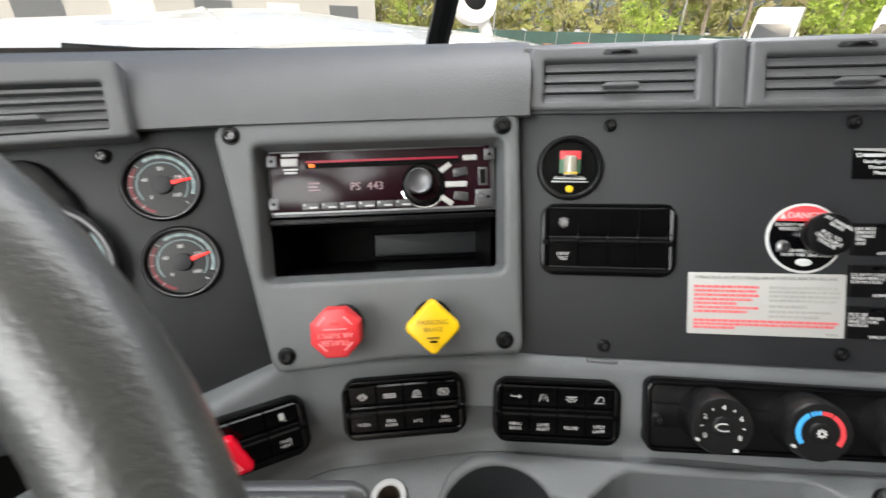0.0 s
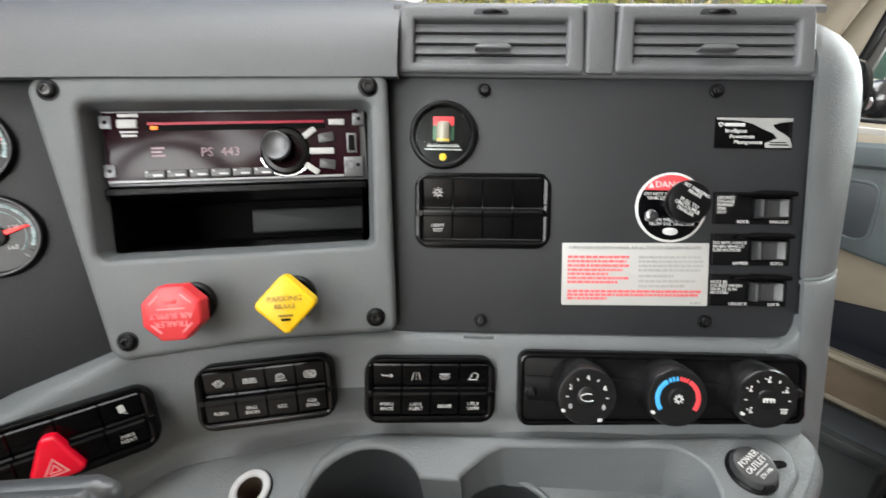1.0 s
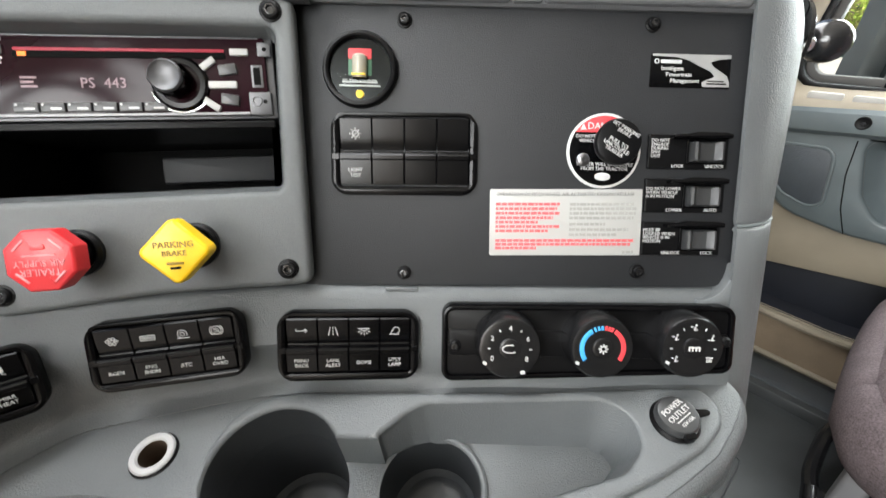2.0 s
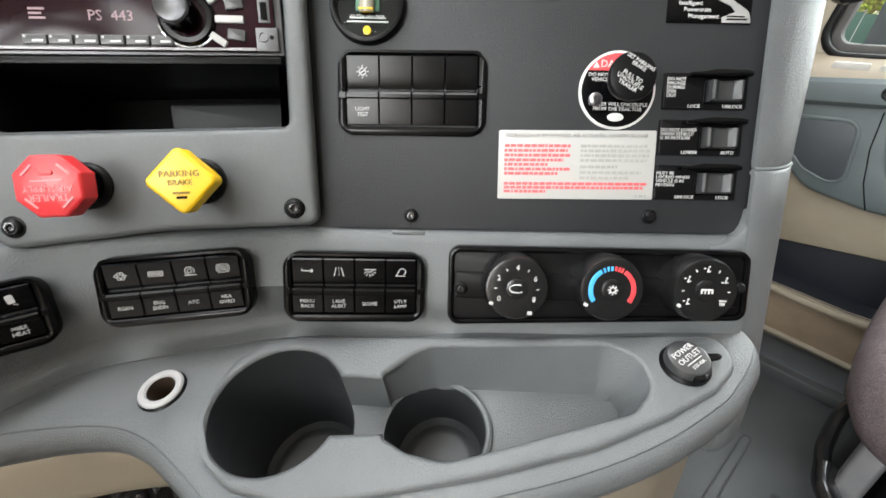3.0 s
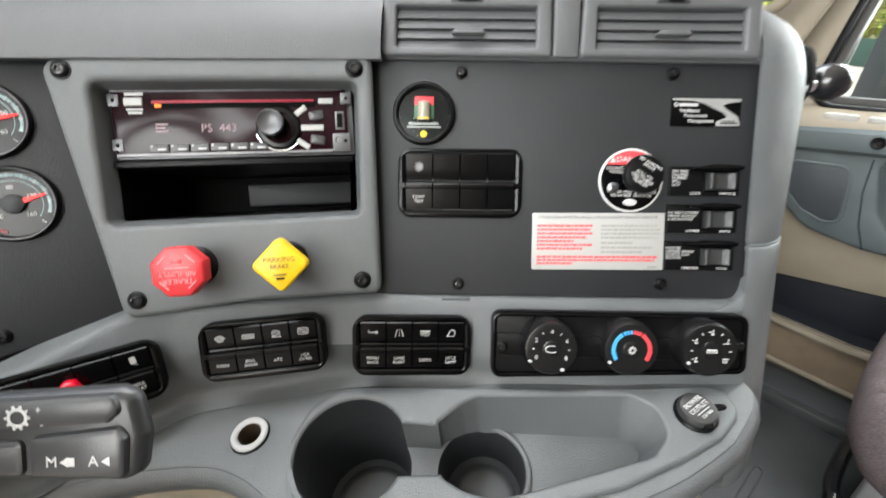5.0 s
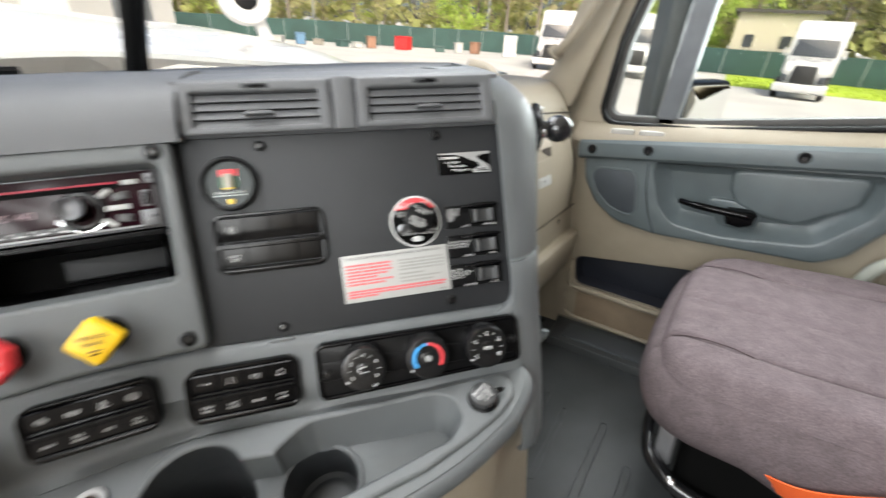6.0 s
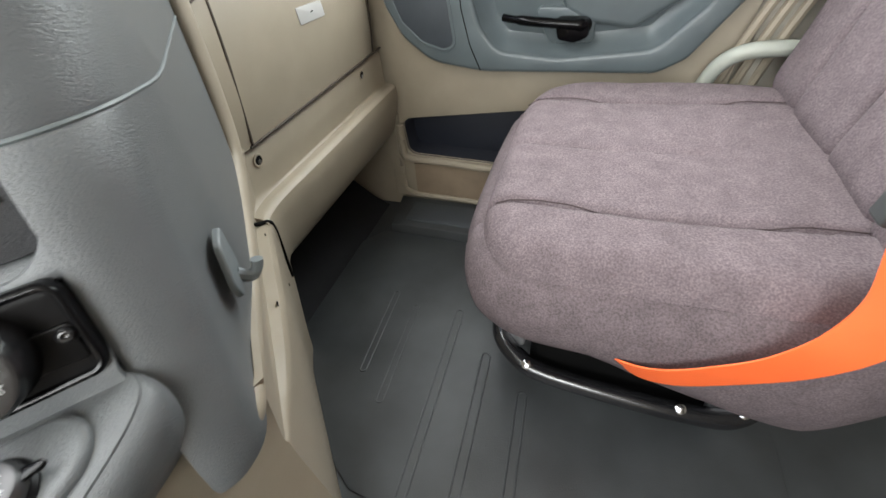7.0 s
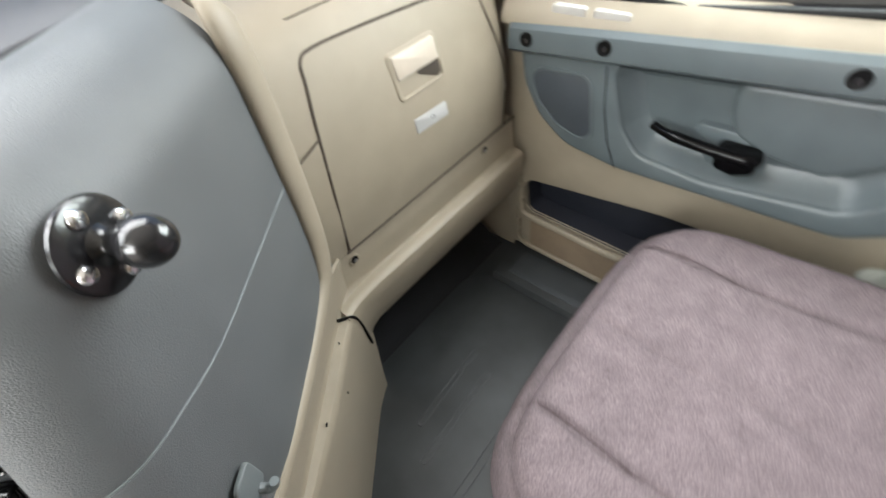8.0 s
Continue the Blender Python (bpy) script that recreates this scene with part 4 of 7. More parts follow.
def heater_knob(u, v):
    M = at2(FH, u, v, 0.0105) @ Matrix.Diagonal((0.91, 0.91, 1.0, 1))
    k = sub("knob", lathe([(0.0268, 0.0), (0.0268, 0.003), (0.0262, 0.014), (0.0257, 0.0205), (0.0240, 0.0235), (0.0215, 0.0240), (0.0086, 0.0236), (0.0080, 0.0248), (0.0068, 0.0252), (0, 0.0252)], M, 48), KNOBBLACK, hv)
    sub("pointer", plate(box2(-0.0012, -0.0016, 0.0012, 0.0016, 0.0004), 0.0236, 0.0243, M @ pose(-0.0195, -0.0125, 0, 0, 0, 60), 0.0001), WHITE, k)
    return k, M


k, M = heater_knob(-0.0070, -0.1390)
for i, ch in enumerate("02468"):
    a = radians(212 - 61 * i)
    lettering("lettering", ch, 0.0060, M @ pose(0.0162 * math.cos(a), 0.0162 * math.sin(a), 0.0241), WHITE, k)
for i in range(4):
    a = radians(181 - 61 * i)
    sub("tick", plate(box2(-0.0011, -0.0004, 0.0011, 0.0004, 0.0001), 0.0238, 0.0243, M @ pose(0.0165 * math.cos(a), 0.0165 * math.sin(a), 0, 0, 0, math.degrees(a)), 0.0001), WHITE, k)
sub("legend", tube([M @ Vector((0.006 * math.cos(radians(a)) * 1.0, 0.0032 * math.sin(radians(a)), 0.0254)) for a in range(60, 330, 15)], 0.0004, 6), WHITE, k)
sub("legend", plate(box2(-0.0018, -0.0014, 0.0018, 0.0014, 0.0004), 0.0238, 0.0243, M @ pose(0.011, -0.0195, 0), 0.0001), PALE, k)
k, M = heater_knob(0.0602, -0.1375)
for a0, a1, m in ((215, 122, BLUEPRINT), (58, -35, REDPRINT)):
    outl = [(0.0185 * math.cos(radians(a0 + (a1 - a0) * i / 14)), 0.0185 * math.sin(radians(a0 + (a1 - a0) * i / 14))) for i in range(15)]
    inn = [(0.0148 * math.cos(radians(a0 + (a1 - a0) * i / 14)), 0.0148 * math.sin(radians(a0 + (a1 - a0) * i / 14))) for i in range(15)]
    sub("scale_band", plate(outl + inn[::-1], 0.0236, 0.0243, M, 0.0001), m, k)
for a, m in ((114, BLUEPRINT), (104, BLUEPRINT), (94, BLUEPRINT), (84, REDPRINT), (75, REDPRINT), (66, REDPRINT)):
    sub("scale_mark", plate(box2(-0.0018, -0.0009, 0.0018, 0.0009, 0.0002), 0.0236, 0.0243, M @ pose(0.0166 * math.cos(radians(a)), 0.0166 * math.sin(radians(a)), 0, 0, 0, a), 0.0001), m, k)
bm = bmesh.new()
plate(disc2(0, 0, 0.0024, 20), 0.0250, 0.0256, M, 0.0001, [disc2(0, 0, 0.0016, 20)], bm=bm)
for a in range(0, 360, 45):
    plate(box2(0.0022, -0.0005, 0.0040, 0.0005, 0.0001), 0.0250, 0.0256, M @ pose(0, 0, 0, 0, 0, a), 0.0001, bm=bm)
sub("legend", bm, WHITE, k)
k, M = heater_knob(0.1258, -0.1358)
for a in (150, 90, 30, 215, -35):
    x, y = 0.0165 * math.cos(radians(a)), 0.0165 * math.sin(radians(a))
    s = bmesh.new()
    T = M @ pose(x, y, 0) @ Matrix.Diagonal((0.72, 0.72, 1, 1))
    if a == -35:
        plate([(-0.0036, 0.0016), (0.0036, 0.0016), (0.0044, 0.0030), (-0.0044, 0.0030)], 0.0238, 0.0243, T, 0.0001, bm=s)
        for q in range(3):
            plate(box2(-0.0030 + 0.0022 * q, -0.0030, -0.0020 + 0.0022 * q, 0.0008, 0.0002), 0.0238, 0.0243, T, 0.0001, bm=s)
    else:
        plate([(-0.0012, -0.0030), (0.0000, -0.0030), (0.0010, 0.0012), (-0.0002, 0.0014)], 0.0238, 0.0243, T, 0.0001, bm=s)
        plate([(-0.0004, -0.0030), (0.0028, -0.0024), (0.0030, -0.0014), (0.0000, -0.0018)], 0.0238, 0.0243, T, 0.0001, bm=s)
        plate(disc2(0.0010, 0.0030, 0.0010, 10), 0.0238, 0.0243, T, 0.0001, bm=s)
        plate([(-0.0052, 0.0012), (-0.0034, 0.0022), (-0.0034, 0.0002)] if a > 60 else [(-0.0050, -0.0022), (-0.0032, -0.0012), (-0.0032, -0.0032)], 0.0238, 0.0243, T, 0.0001, bm=s)
        plate(box2(-0.0036, 0.0009 if a > 60 else -0.0025, -0.0018, 0.0015 if a > 60 else -0.0019, 0.0001), 0.0238, 0.0243, T, 0.0001, bm=s)
    sub("legend", s, WHITE, k)
s = bmesh.new()
plate(box2(-0.0046, 0.0002, 0.0046, 0.0016, 0.0003), 0.0250, 0.0256, M, 0.0001, bm=s)
for x in (-0.0040, -0.0014, 0.0014, 0.0040):
    plate(box2(x - 0.0006, -0.0022, x + 0.0006, 0.0004, 0.0002), 0.0250, 0.0256, M, 0.0001, bm=s)
sub("legend", s, WHITE, k)
for a in (120, 60, 182, -2):
    sub("tick", plate(box2(-0.0011, -0.0004, 0.0011, 0.0004, 0.0001), 0.0238, 0.0243, M @ pose(0.0175 * math.cos(radians(a)), 0.0175 * math.sin(radians(a)), 0, 0, 0, a), 0.0001), WHITE, k)

# ---- air restriction gauge ----
M = at2(FD, -0.1228, 0.0633, -0.001)
g = thing("filter_gauge", "round black filter minder gauge with red and green scale", "gauge", M @ Vector((0, 0, 0)))
sub("bezel", lathe([(0.0282, 0.0), (0.0282, 0.004), (0.0268, 0.0068), (0.0250, 0.0072), (0.0236, 0.0062), (0.0232, 0.002)], M, 44), SATIN, g)
sub("dial", lathe([(0.0236, 0.0022), (0, 0.0022)], M, 36), BLACK, g)
sub("scale_field", plate(box2(-0.0088, -0.0045, 0.0088, 0.0145, 0.001), 0.0022, 0.0032, M, 0.0002), material("green_print", (0.05, 0.14, 0.075), 0.5), g)
sub("scale_field", plate(box2(-0.0088, 0.0075, 0.0088, 0.0150, 0.001), 0.0030, 0.0038, M, 0.0002), REDPRINT, g)
sub("indicator", lathe([(0.0055, -0.0075), (0.0058, -0.006), (0.0058, 0.008), (0.0045, 0.0095), (0, 0.0095)], M @ pose(0, 0.0005, 0.0045, -90), 20), material("clear_grey_plastic", (0.32, 0.3, 0.24), 0.15, coat=0.5), g)
sub("marker", plate(box2(-0.0052, -0.0058, 0.0052, -0.0046, 0.0003), 0.0034, 0.0105, M, 0.0003), YELLOW, g)
for y, w in ((-0.0092, 0.0135), (-0.0118, 0.0155)):
    sub("legend_bar", plate(box2(-w, y - 0.0006, w, y + 0.0006, 0.0001), 0.0022, 0.0028, M, 0.0001), PALE, g)
lettering("lettering", "FILTER MINDER", 0.0038, M @ pose(0, -0.0088, 0.0030), WHITE, g)
sub("button", lathe([(0.0032, 0.002), (0.003, 0.0042), (0, 0.0045)], M @ pose(0, -0.0182, 0), 16), YELLOW, g)
pane = sub("lens", lathe([(0.0236, 0.0062), (0.018, 0.0068), (0, 0.007)], M, 36), PANE, g)
pane.visible_shadow = False

# ---- stickers ----
st = thing("emblem_sticker", "black and silver powertrain emblem sticker", "sticker", FD @ Vector((0.129, 0.069, 0)))
sub("backing", plate(box2(0.0985, 0.0565, 0.1598, 0.0815, 0.0006), -0.0012, -0.0004, FD, 0.0001), BLACK, st)
SILVER = material("silver_print", (0.34, 0.34, 0.335), 0.4, metal=0.2)
sw = [(0.0995, 0.0810), (0.1595, 0.0812), (0.1595, 0.0785), (0.150, 0.0775), (0.144, 0.0755), (0.147, 0.0720), (0.153, 0.0685), (0.1575, 0.0655), (0.1595, 0.0605), (0.1595, 0.0575), (0.139, 0.0573), (0.1385, 0.0610), (0.148, 0.0650), (0.1445, 0.0690), (0.136, 0.0725), (0.128, 0.0765), (0.118, 0.0788), (0.0995, 0.0795)]
sub("swoosh", plate(sw, -0.0004, 0.0, FD, 0.00005), SILVER, st)
sub("legend_bar", plate(box2(0.142, 0.0592, 0.157, 0.0602, 0.0001), 0.0, 0.0003, FD, 0.00005), BLACK, st)
sub("legend_bar", plate(box2(0.142, 0.0612, 0.155, 0.0620, 0.0001), 0.0, 0.0003, FD, 0.00005), BLACK, st)
for i, (w, x, y) in enumerate((("Intelligent", 0.1065, 0.0705), ("Powertrain", 0.1105, 0.0660), ("Management", 0.1140, 0.0615))):
    lettering("lettering", w, 0.0044, at2(FD, x, y, -0.0002), WHITE, st, align="LEFT")
sub("legend_bar", plate(box2(0.106, 0.0742, 0.122, 0.0768, 0.0003), -0.0004, 0.0, FD, 0.00005), PALE, st)
sub("badge", plate(disc2(0.1030, 0.0757, 0.0019, 16), -0.0004, 0.0, FD, 0.00005, [disc2(0.1030, 0.0757, 0.0012, 16)]), WHITE, st)

lb = thing("instruction_label", "white label with red and grey lines of instructions", "label", FD @ Vector((0.04, -0.049, 0)))
LM = FD @ pose(0.0398, -0.0489, 0, 0, 0, 1.3)
sub("paper", plate(box2(-0.0600, -0.0262, 0.0600, 0.0262, 0.0012), -0.0012, 0.0004, LM, 0.0003), LABEL, lb)
lettering("lettering", "OPERATION OF FIFTH WHEEL AIR ACTUATED KINGPIN RELEASE", 0.00375, LM @ pose(-0.0006, 0.0222, 0.0006), material("grey_print", (0.18, 0.18, 0.17), 0.5), lb)
GREYPRINT = material("soft_grey_print", (0.32, 0.32, 0.3), 0.6)
random.seed(5)
LREG = material("faded_red_print", (0.62, 0.11, 0.12), 0.6)


def text_lines(x0, x1, ys, mat, ragged=()):
    """Lines of print too small to read: rows of short bars."""
    for i, y in enumerate(ys):
        bm = bmesh.new()
        x = x0
        end = x1 - (ragged[i] if i < len(ragged) else random.uniform(0, 0.004))
        while x < end:
            w = random.uniform(0.0018, 0.0052)
            plate([(x, y - 0.0011), (min(x + w, end), y - 0.0011), (min(x + w, end), y + 0.0011), (x, y + 0.0011)], 0.0003, 0.00075, LM, 0.0001, bm=bm, steps=1)
            x += w + 0.0007
        sub("print_line", bm, mat, lb)


text_lines(-0.0555, -0.004, [0.0145, 0.0109, 0.0073, 0.0037, 0.0003], LREG, (0.001, 0.003, 0.001, 0.006, 0.018))
text_lines(-0.0555, -0.004, [-0.0032, -0.0066], LREG, (0.001, 0.010))
text_lines(0.003, 0.057, [0.0145, 0.0109, 0.0073, 0.0037], GREYPRINT)
text_lines(0.003, 0.033, [-0.0012], GREYPRINT)
text_lines(0.003, 0.053, [-0.0055], GREYPRINT)
text_lines(0.003, 0.044, [-0.0096], GREYPRINT)
text_lines(-0.0555, 0.056, [-0.0143, -0.0173], LREG, (0.001, 0.004))
text_lines(-0.0555, -0.022, [-0.0203], LREG)
text_lines(0.046, 0.057, [-0.0235], GREYPRINT)

# ---- danger disc with its pull knob ----
M = FD @ pose(0.0665, 0.0073, -0.001)
dz = thing("danger_plate", "round black and red danger plate behind a knob", "sign", M @ Vector((0, 0, 0)))
sub("plate", lathe([(0.0287, 0), (0.0287, 0.0012), (0.0283, 0.0014), (0, 0.0014)], M, 56), WHITE, dz)
sub("field", lathe([(0.0268, 0.0014), (0.0268, 0.0017), (0, 0.0017)], M, 56), BLACK, dz)
seg = [(0.0266 * math.cos(radians(a)), 0.0266 * math.sin(radians(a))) for a in range(32, 149, 4)]
sub("red_field", plate(seg, 0.0017, 0.0020, M, 0.00005), REDPRINT, dz)
lettering("lettering", "DANGER", 0.0072, M @ pose(0.0006, 0.0186, 0.0022), WHITE, dz)
tr3 = [(-0.0195, 0.0158), (-0.0145, 0.0158), (-0.017, 0.0202)]
sub("warning_mark", plate(tr3, 0.0020, 0.0023, M, 0.00005), WHITE, dz)
lettering("lettering", "DO NOT OPERATE WHILE\nVEHICLE IS IN MOTION", 0.0038, M @ pose(0, 0.0092, 0.0019), WHITE, dz, spacing=0.9)
lettering("lettering", "TRAILER WILL UNCOUPLE\nFROM THE TRACTOR", 0.0038, M @ pose(0.001, -0.0120, 0.0019), WHITE, dz, spacing=0.9)
sub("badge", plate([(0.0062 * math.cos(radians(a)), -0.0197 + 0.0031 * math.sin(radians(a))) for a in range(0, 360, 15)], 0.0017, 0.0020, M, 0.00005), WHITE, dz)
sub("badge_bar", plate(box2(-0.0042, -0.0205, 0.0042, -0.0189, 0.0004), 0.0020, 0.0022, M, 0.00005), PALE, dz)
sub("bolt", lathe([(0.0052, 0.0016), (0.0050, 0.003), (0.0036, 0.0042), (0.0020, 0.0044), (0.0016, 0.003), (0, 0.003)], M @ pose(-0.0160, -0.0070, 0), 20), STEEL, dz)
KT = FD @ pose(0.0665, 0.0105, -0.001)
kb = thing("fifth_wheel_knob", "black round pull knob with white lettering", "knob", KT @ Vector((0, 0, 0)))
sub("stem", lathe([(0.0056, 0.0012), (0.0056, 0.016), (0.009, 0.017)], KT, 20), CHROME, kb)
cap = sub("cap", lathe([(0.007, 0.013), (0.0105, 0.0145), (0.0142, 0.019), (0.0162, 0.0255), (0.0166, 0.0285), (0.0157, 0.0305), (0.0142, 0.0311), (0, 0.0313)], KT, 40), SATIN, kb)
lettering("lettering", "SET PARKING\nBRAKE", 0.0036, KT @ pose(0.0034, 0.0074, 0.0315, 0, 0, -28), WHITE, cap, spacing=0.85)
lettering("lettering", "PULL TO\nUNCOUPLE\nTRAILER", 0.0039, KT @ pose(-0.0024, -0.0039, 0.0315, 0, 0, -28), WHITE, cap, spacing=0.85)

# ---- guarded rocker switches ----
PADDLE = material("grey_black_paddle", (0.03, 0.031, 0.032), 0.38, spread=0.15, spec=0.5)


def guarded(v, words, left, right, wx):
    M = FD @ pose(0.1325, v, -0.001, 0, 0, 0.8)
    s = thing("guarded_switch", "black lettered switch plate with guarded rocker: " + right.lower(), "switch", M @ Vector((0, 0, 0)), group="guarded switches beside the danger plate")
    sub("base", plate(box2(-0.0318, -0.0128, 0.0300, 0.0136, 0.0012), 0, 0.0030, M, 0.0008), SATIN, s)
    sub("guard", plate(rounded([(-0.016, 0.0098), (0.029, 0.0098), (0.029, 0.0132), (0.024, 0.0142), (0.002, 0.0146), (-0.004, 0.0132), (-0.016, 0.0122)], 0.001, 3), 0.002, 0.0105, M, 0.0012), BLACK, s)
    prof = [(-0.0120, 0.002), (-0.0120, 0.0080), (-0.0112, 0.0102), (-0.0095, 0.0108), (-0.0080, 0.0098), (-0.0055, 0.0072), (0.0, 0.0062), (0.0055, 0.0072), (0.0080, 0.0098), (0.0095, 0.0108), (0.0112, 0.0102), (0.0120, 0.0080), (0.0120, 0.002)]
    rows = [[M @ Vector((0.0115 + x, y, z - e)) for x, z in prof] for y, e in ((-0.0078, 0.005), (-0.0076, 0.0015), (-0.0064, 0), (0.006, 0), (0.0072, 0.001), (0.0076, 0.004))]
    sub("rocker", loft(rows), PADDLE, s)
    sub("rocker_frame", plate(box2(-0.0030, -0.0092, 0.0265, 0.0092, 0.001), 0.0028, 0.0044, M, 0.0006, [box2(-0.0008, -0.0080, 0.0238, 0.0080, 0.0006)]), BLACK, s)
    lettering("lettering", words, 0.0035, M @ pose(wx, 0.0028, 0.0032), WHITE, s, spacing=0.85, align="LEFT")
    lettering("lettering", left, 0.0036, M @ pose(-0.0088, -0.0108, 0.0032), WHITE, s)
    lettering("lettering", right, 0.0036, M @ pose(0.0198, -0.0108, 0.0032), WHITE, s)
    return s


guarded(0.0078, "DO NOT\nENGAGE\nDURING\nSPIN\nOUT", "LOCK", "UNLOCK", -0.0300)
guarded(-0.0262, "DO NOT LOWER\nWHEN VEHICLE\nIS IN MOTION", "LOWER", "AUTO", -0.0315)
guarded(-0.0600, "MUST BE\nLOCKED WHEN\nVEHICLE IS IN\nMOTION", "UNLOCK", "LOCK", -0.0315)


# ---- air vents ----
def vent(M, w, h, slats, label, wheel=True, brow=0.0115, shut=True):
    """A louvre in a grey frame: w by h, centred on M."""
    v = thing("air_vent", label, "air vent", M @ Vector((0, 0, 0)), group="dashboard air vents")
    sub("frame", plate(rounded([(-w / 2, -h / 2 - 0.0035), (w / 2, -h / 2 - 0.0035), (w / 2 - 0.002, h / 2), (-w / 2 + 0.002, h / 2)], 0.004, 4), -0.02, 0.005, M, 0.003, [box2(-w / 2 + 0.0145, -h / 2 + 0.004, w / 2 - 0.0145, h / 2 - brow, 0.0015)], steps=3), PAD, v)
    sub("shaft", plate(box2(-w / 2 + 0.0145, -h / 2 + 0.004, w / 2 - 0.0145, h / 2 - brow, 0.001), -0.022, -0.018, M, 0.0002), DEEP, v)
    ya, yb = -h / 2 + 0.004, h / 2 - brow
    step = (yb - ya) / slats
    for i in range(slats):
        y = ya + step * (i + 0.5)
        q = [(y - step * 0.50, 0.0012), (y + step * 0.38, -0.0022), (y + step * 0.48, -0.0060), (y + step * 0.38, -0.0080), (y - step * 0.50, -0.0030)] if shut else [(y - step * 0.30, 0.0010), (y + step * 0.02, 0.0016), (y + step * 0.06, -0.0010), (y + step * 0.02, -0.0140), (y - step * 0.30, -0.0130)]
        sub("slat", loft([[M @ Vector((x, a, b)) for a, b in q + q[:1]] for x in (-w / 2 + 0.0145, w / 2 - 0.0145)]), PAD, v)
    y = ya + step * 1.45
    sub("thumb_tab", plate(rounded([(-0.0165, -0.0016), (0.0165, -0.0016), (0.012, 0.0022), (-0.012, 0.0022)], 0.001, 3), -0.004, 0.0075, M @ pose(0.002, y, 0), 0.001), PAD, v)
    if wheel:
        sub("wheel_slot", plate(rounded([(-0.0155, -0.0022), (0.0155, -0.0022), (0.012, 0.0026), (-0.012, 0.0026)], 0.002, 4), 0.0046, 0.0054, M @ pose(0.0, h / 2 - 0.0062, 0), 0.0003), CHARCOAL, v)
        sub("thumb_wheel", lathe([(0.0115, -0.0012), (0.0120, 0.0), (0.0115, 0.0012), (0, 0.0014)], M @ pose(0.001, h / 2 - 0.0062, -0.003, 90), 28), SATIN, v)
    return v


vent(at2(FD, -0.0865, 0.1405, 0.004), 0.1515, 0.0500, 4, "dark grey dashboard air vent with closed horizontal louvres")
vent(at2(FD, 0.0905, 0.1410, 0.004), 0.1550, 0.0500, 4, "dark grey dashboard air vent beside the rounded corner")
sub("vent_post", plate(box2(-0.0105, 0.112, 0.0125, 0.168, 0.003), -0.02, 0.0085, FD, 0.003), PAD, dash)
sub("vent_brow", loft([[FD @ Vector((u, v, n)) for v, n in ((0.162, 0.004), (0.166, 0.0055), (0.1695, 0.002), (0.1725, -0.008), (0.178, -0.018), (0.1862, -0.035), (0.2088, -0.09))] for u in (-0.1655, 0.175)]), PAD, dash)
vent(at2(FC, -0.115, 0.1250, 0.012), 0.142, 0.056, 5, "dark grey driver's air vent with open horizontal louvres", wheel=False, brow=0.0165, shut=False)

# ---- instrument cluster ----
cl = thing("instrument_cluster", "charcoal instrument cluster with round gauges", "instruments", FC @ Vector((-0.1, 0, 0)))
sub("face", plate([(-0.33, -0.150), (-0.06, -0.128), (0.040, -0.110), (0.030, 0.118), (-0.33, 0.118)], -0.016, -0.003, FC, 0.001), CHARCOAL, cl)
hood = rounded([(-0.31, -0.085), (-0.10, -0.085), (-0.078, -0.060), (-0.075, 0.0), (-0.095, 0.055), (-0.115, 0.085), (-0.31, 0.085)], 0.02, 5)
sub("hood", plate(hood, -0.01, 0.006, FC, 0.004), SATIN, cl)
sub("window_bar", plate(box2(-0.175, 0.055, -0.120, 0.075, 0.002), 0.005, 0.0075, FC, 0.001), BLACK, cl)
for u, v in ((-0.0728, 0.0843), (-0.0577, -0.1122)):
    screw(at2(FC, u, v, -0.003), 0.0050, cl)
DIAL = material("black_dial", (0.014, 0.015, 0.016), 0.35, spec=0.3)
TEAL = material("pale_teal_print", (0.26, 0.36, 0.37), 0.5)
GLOWRED = glow("lit_needle", (0.95, 0.02, 0.015), 0.55)


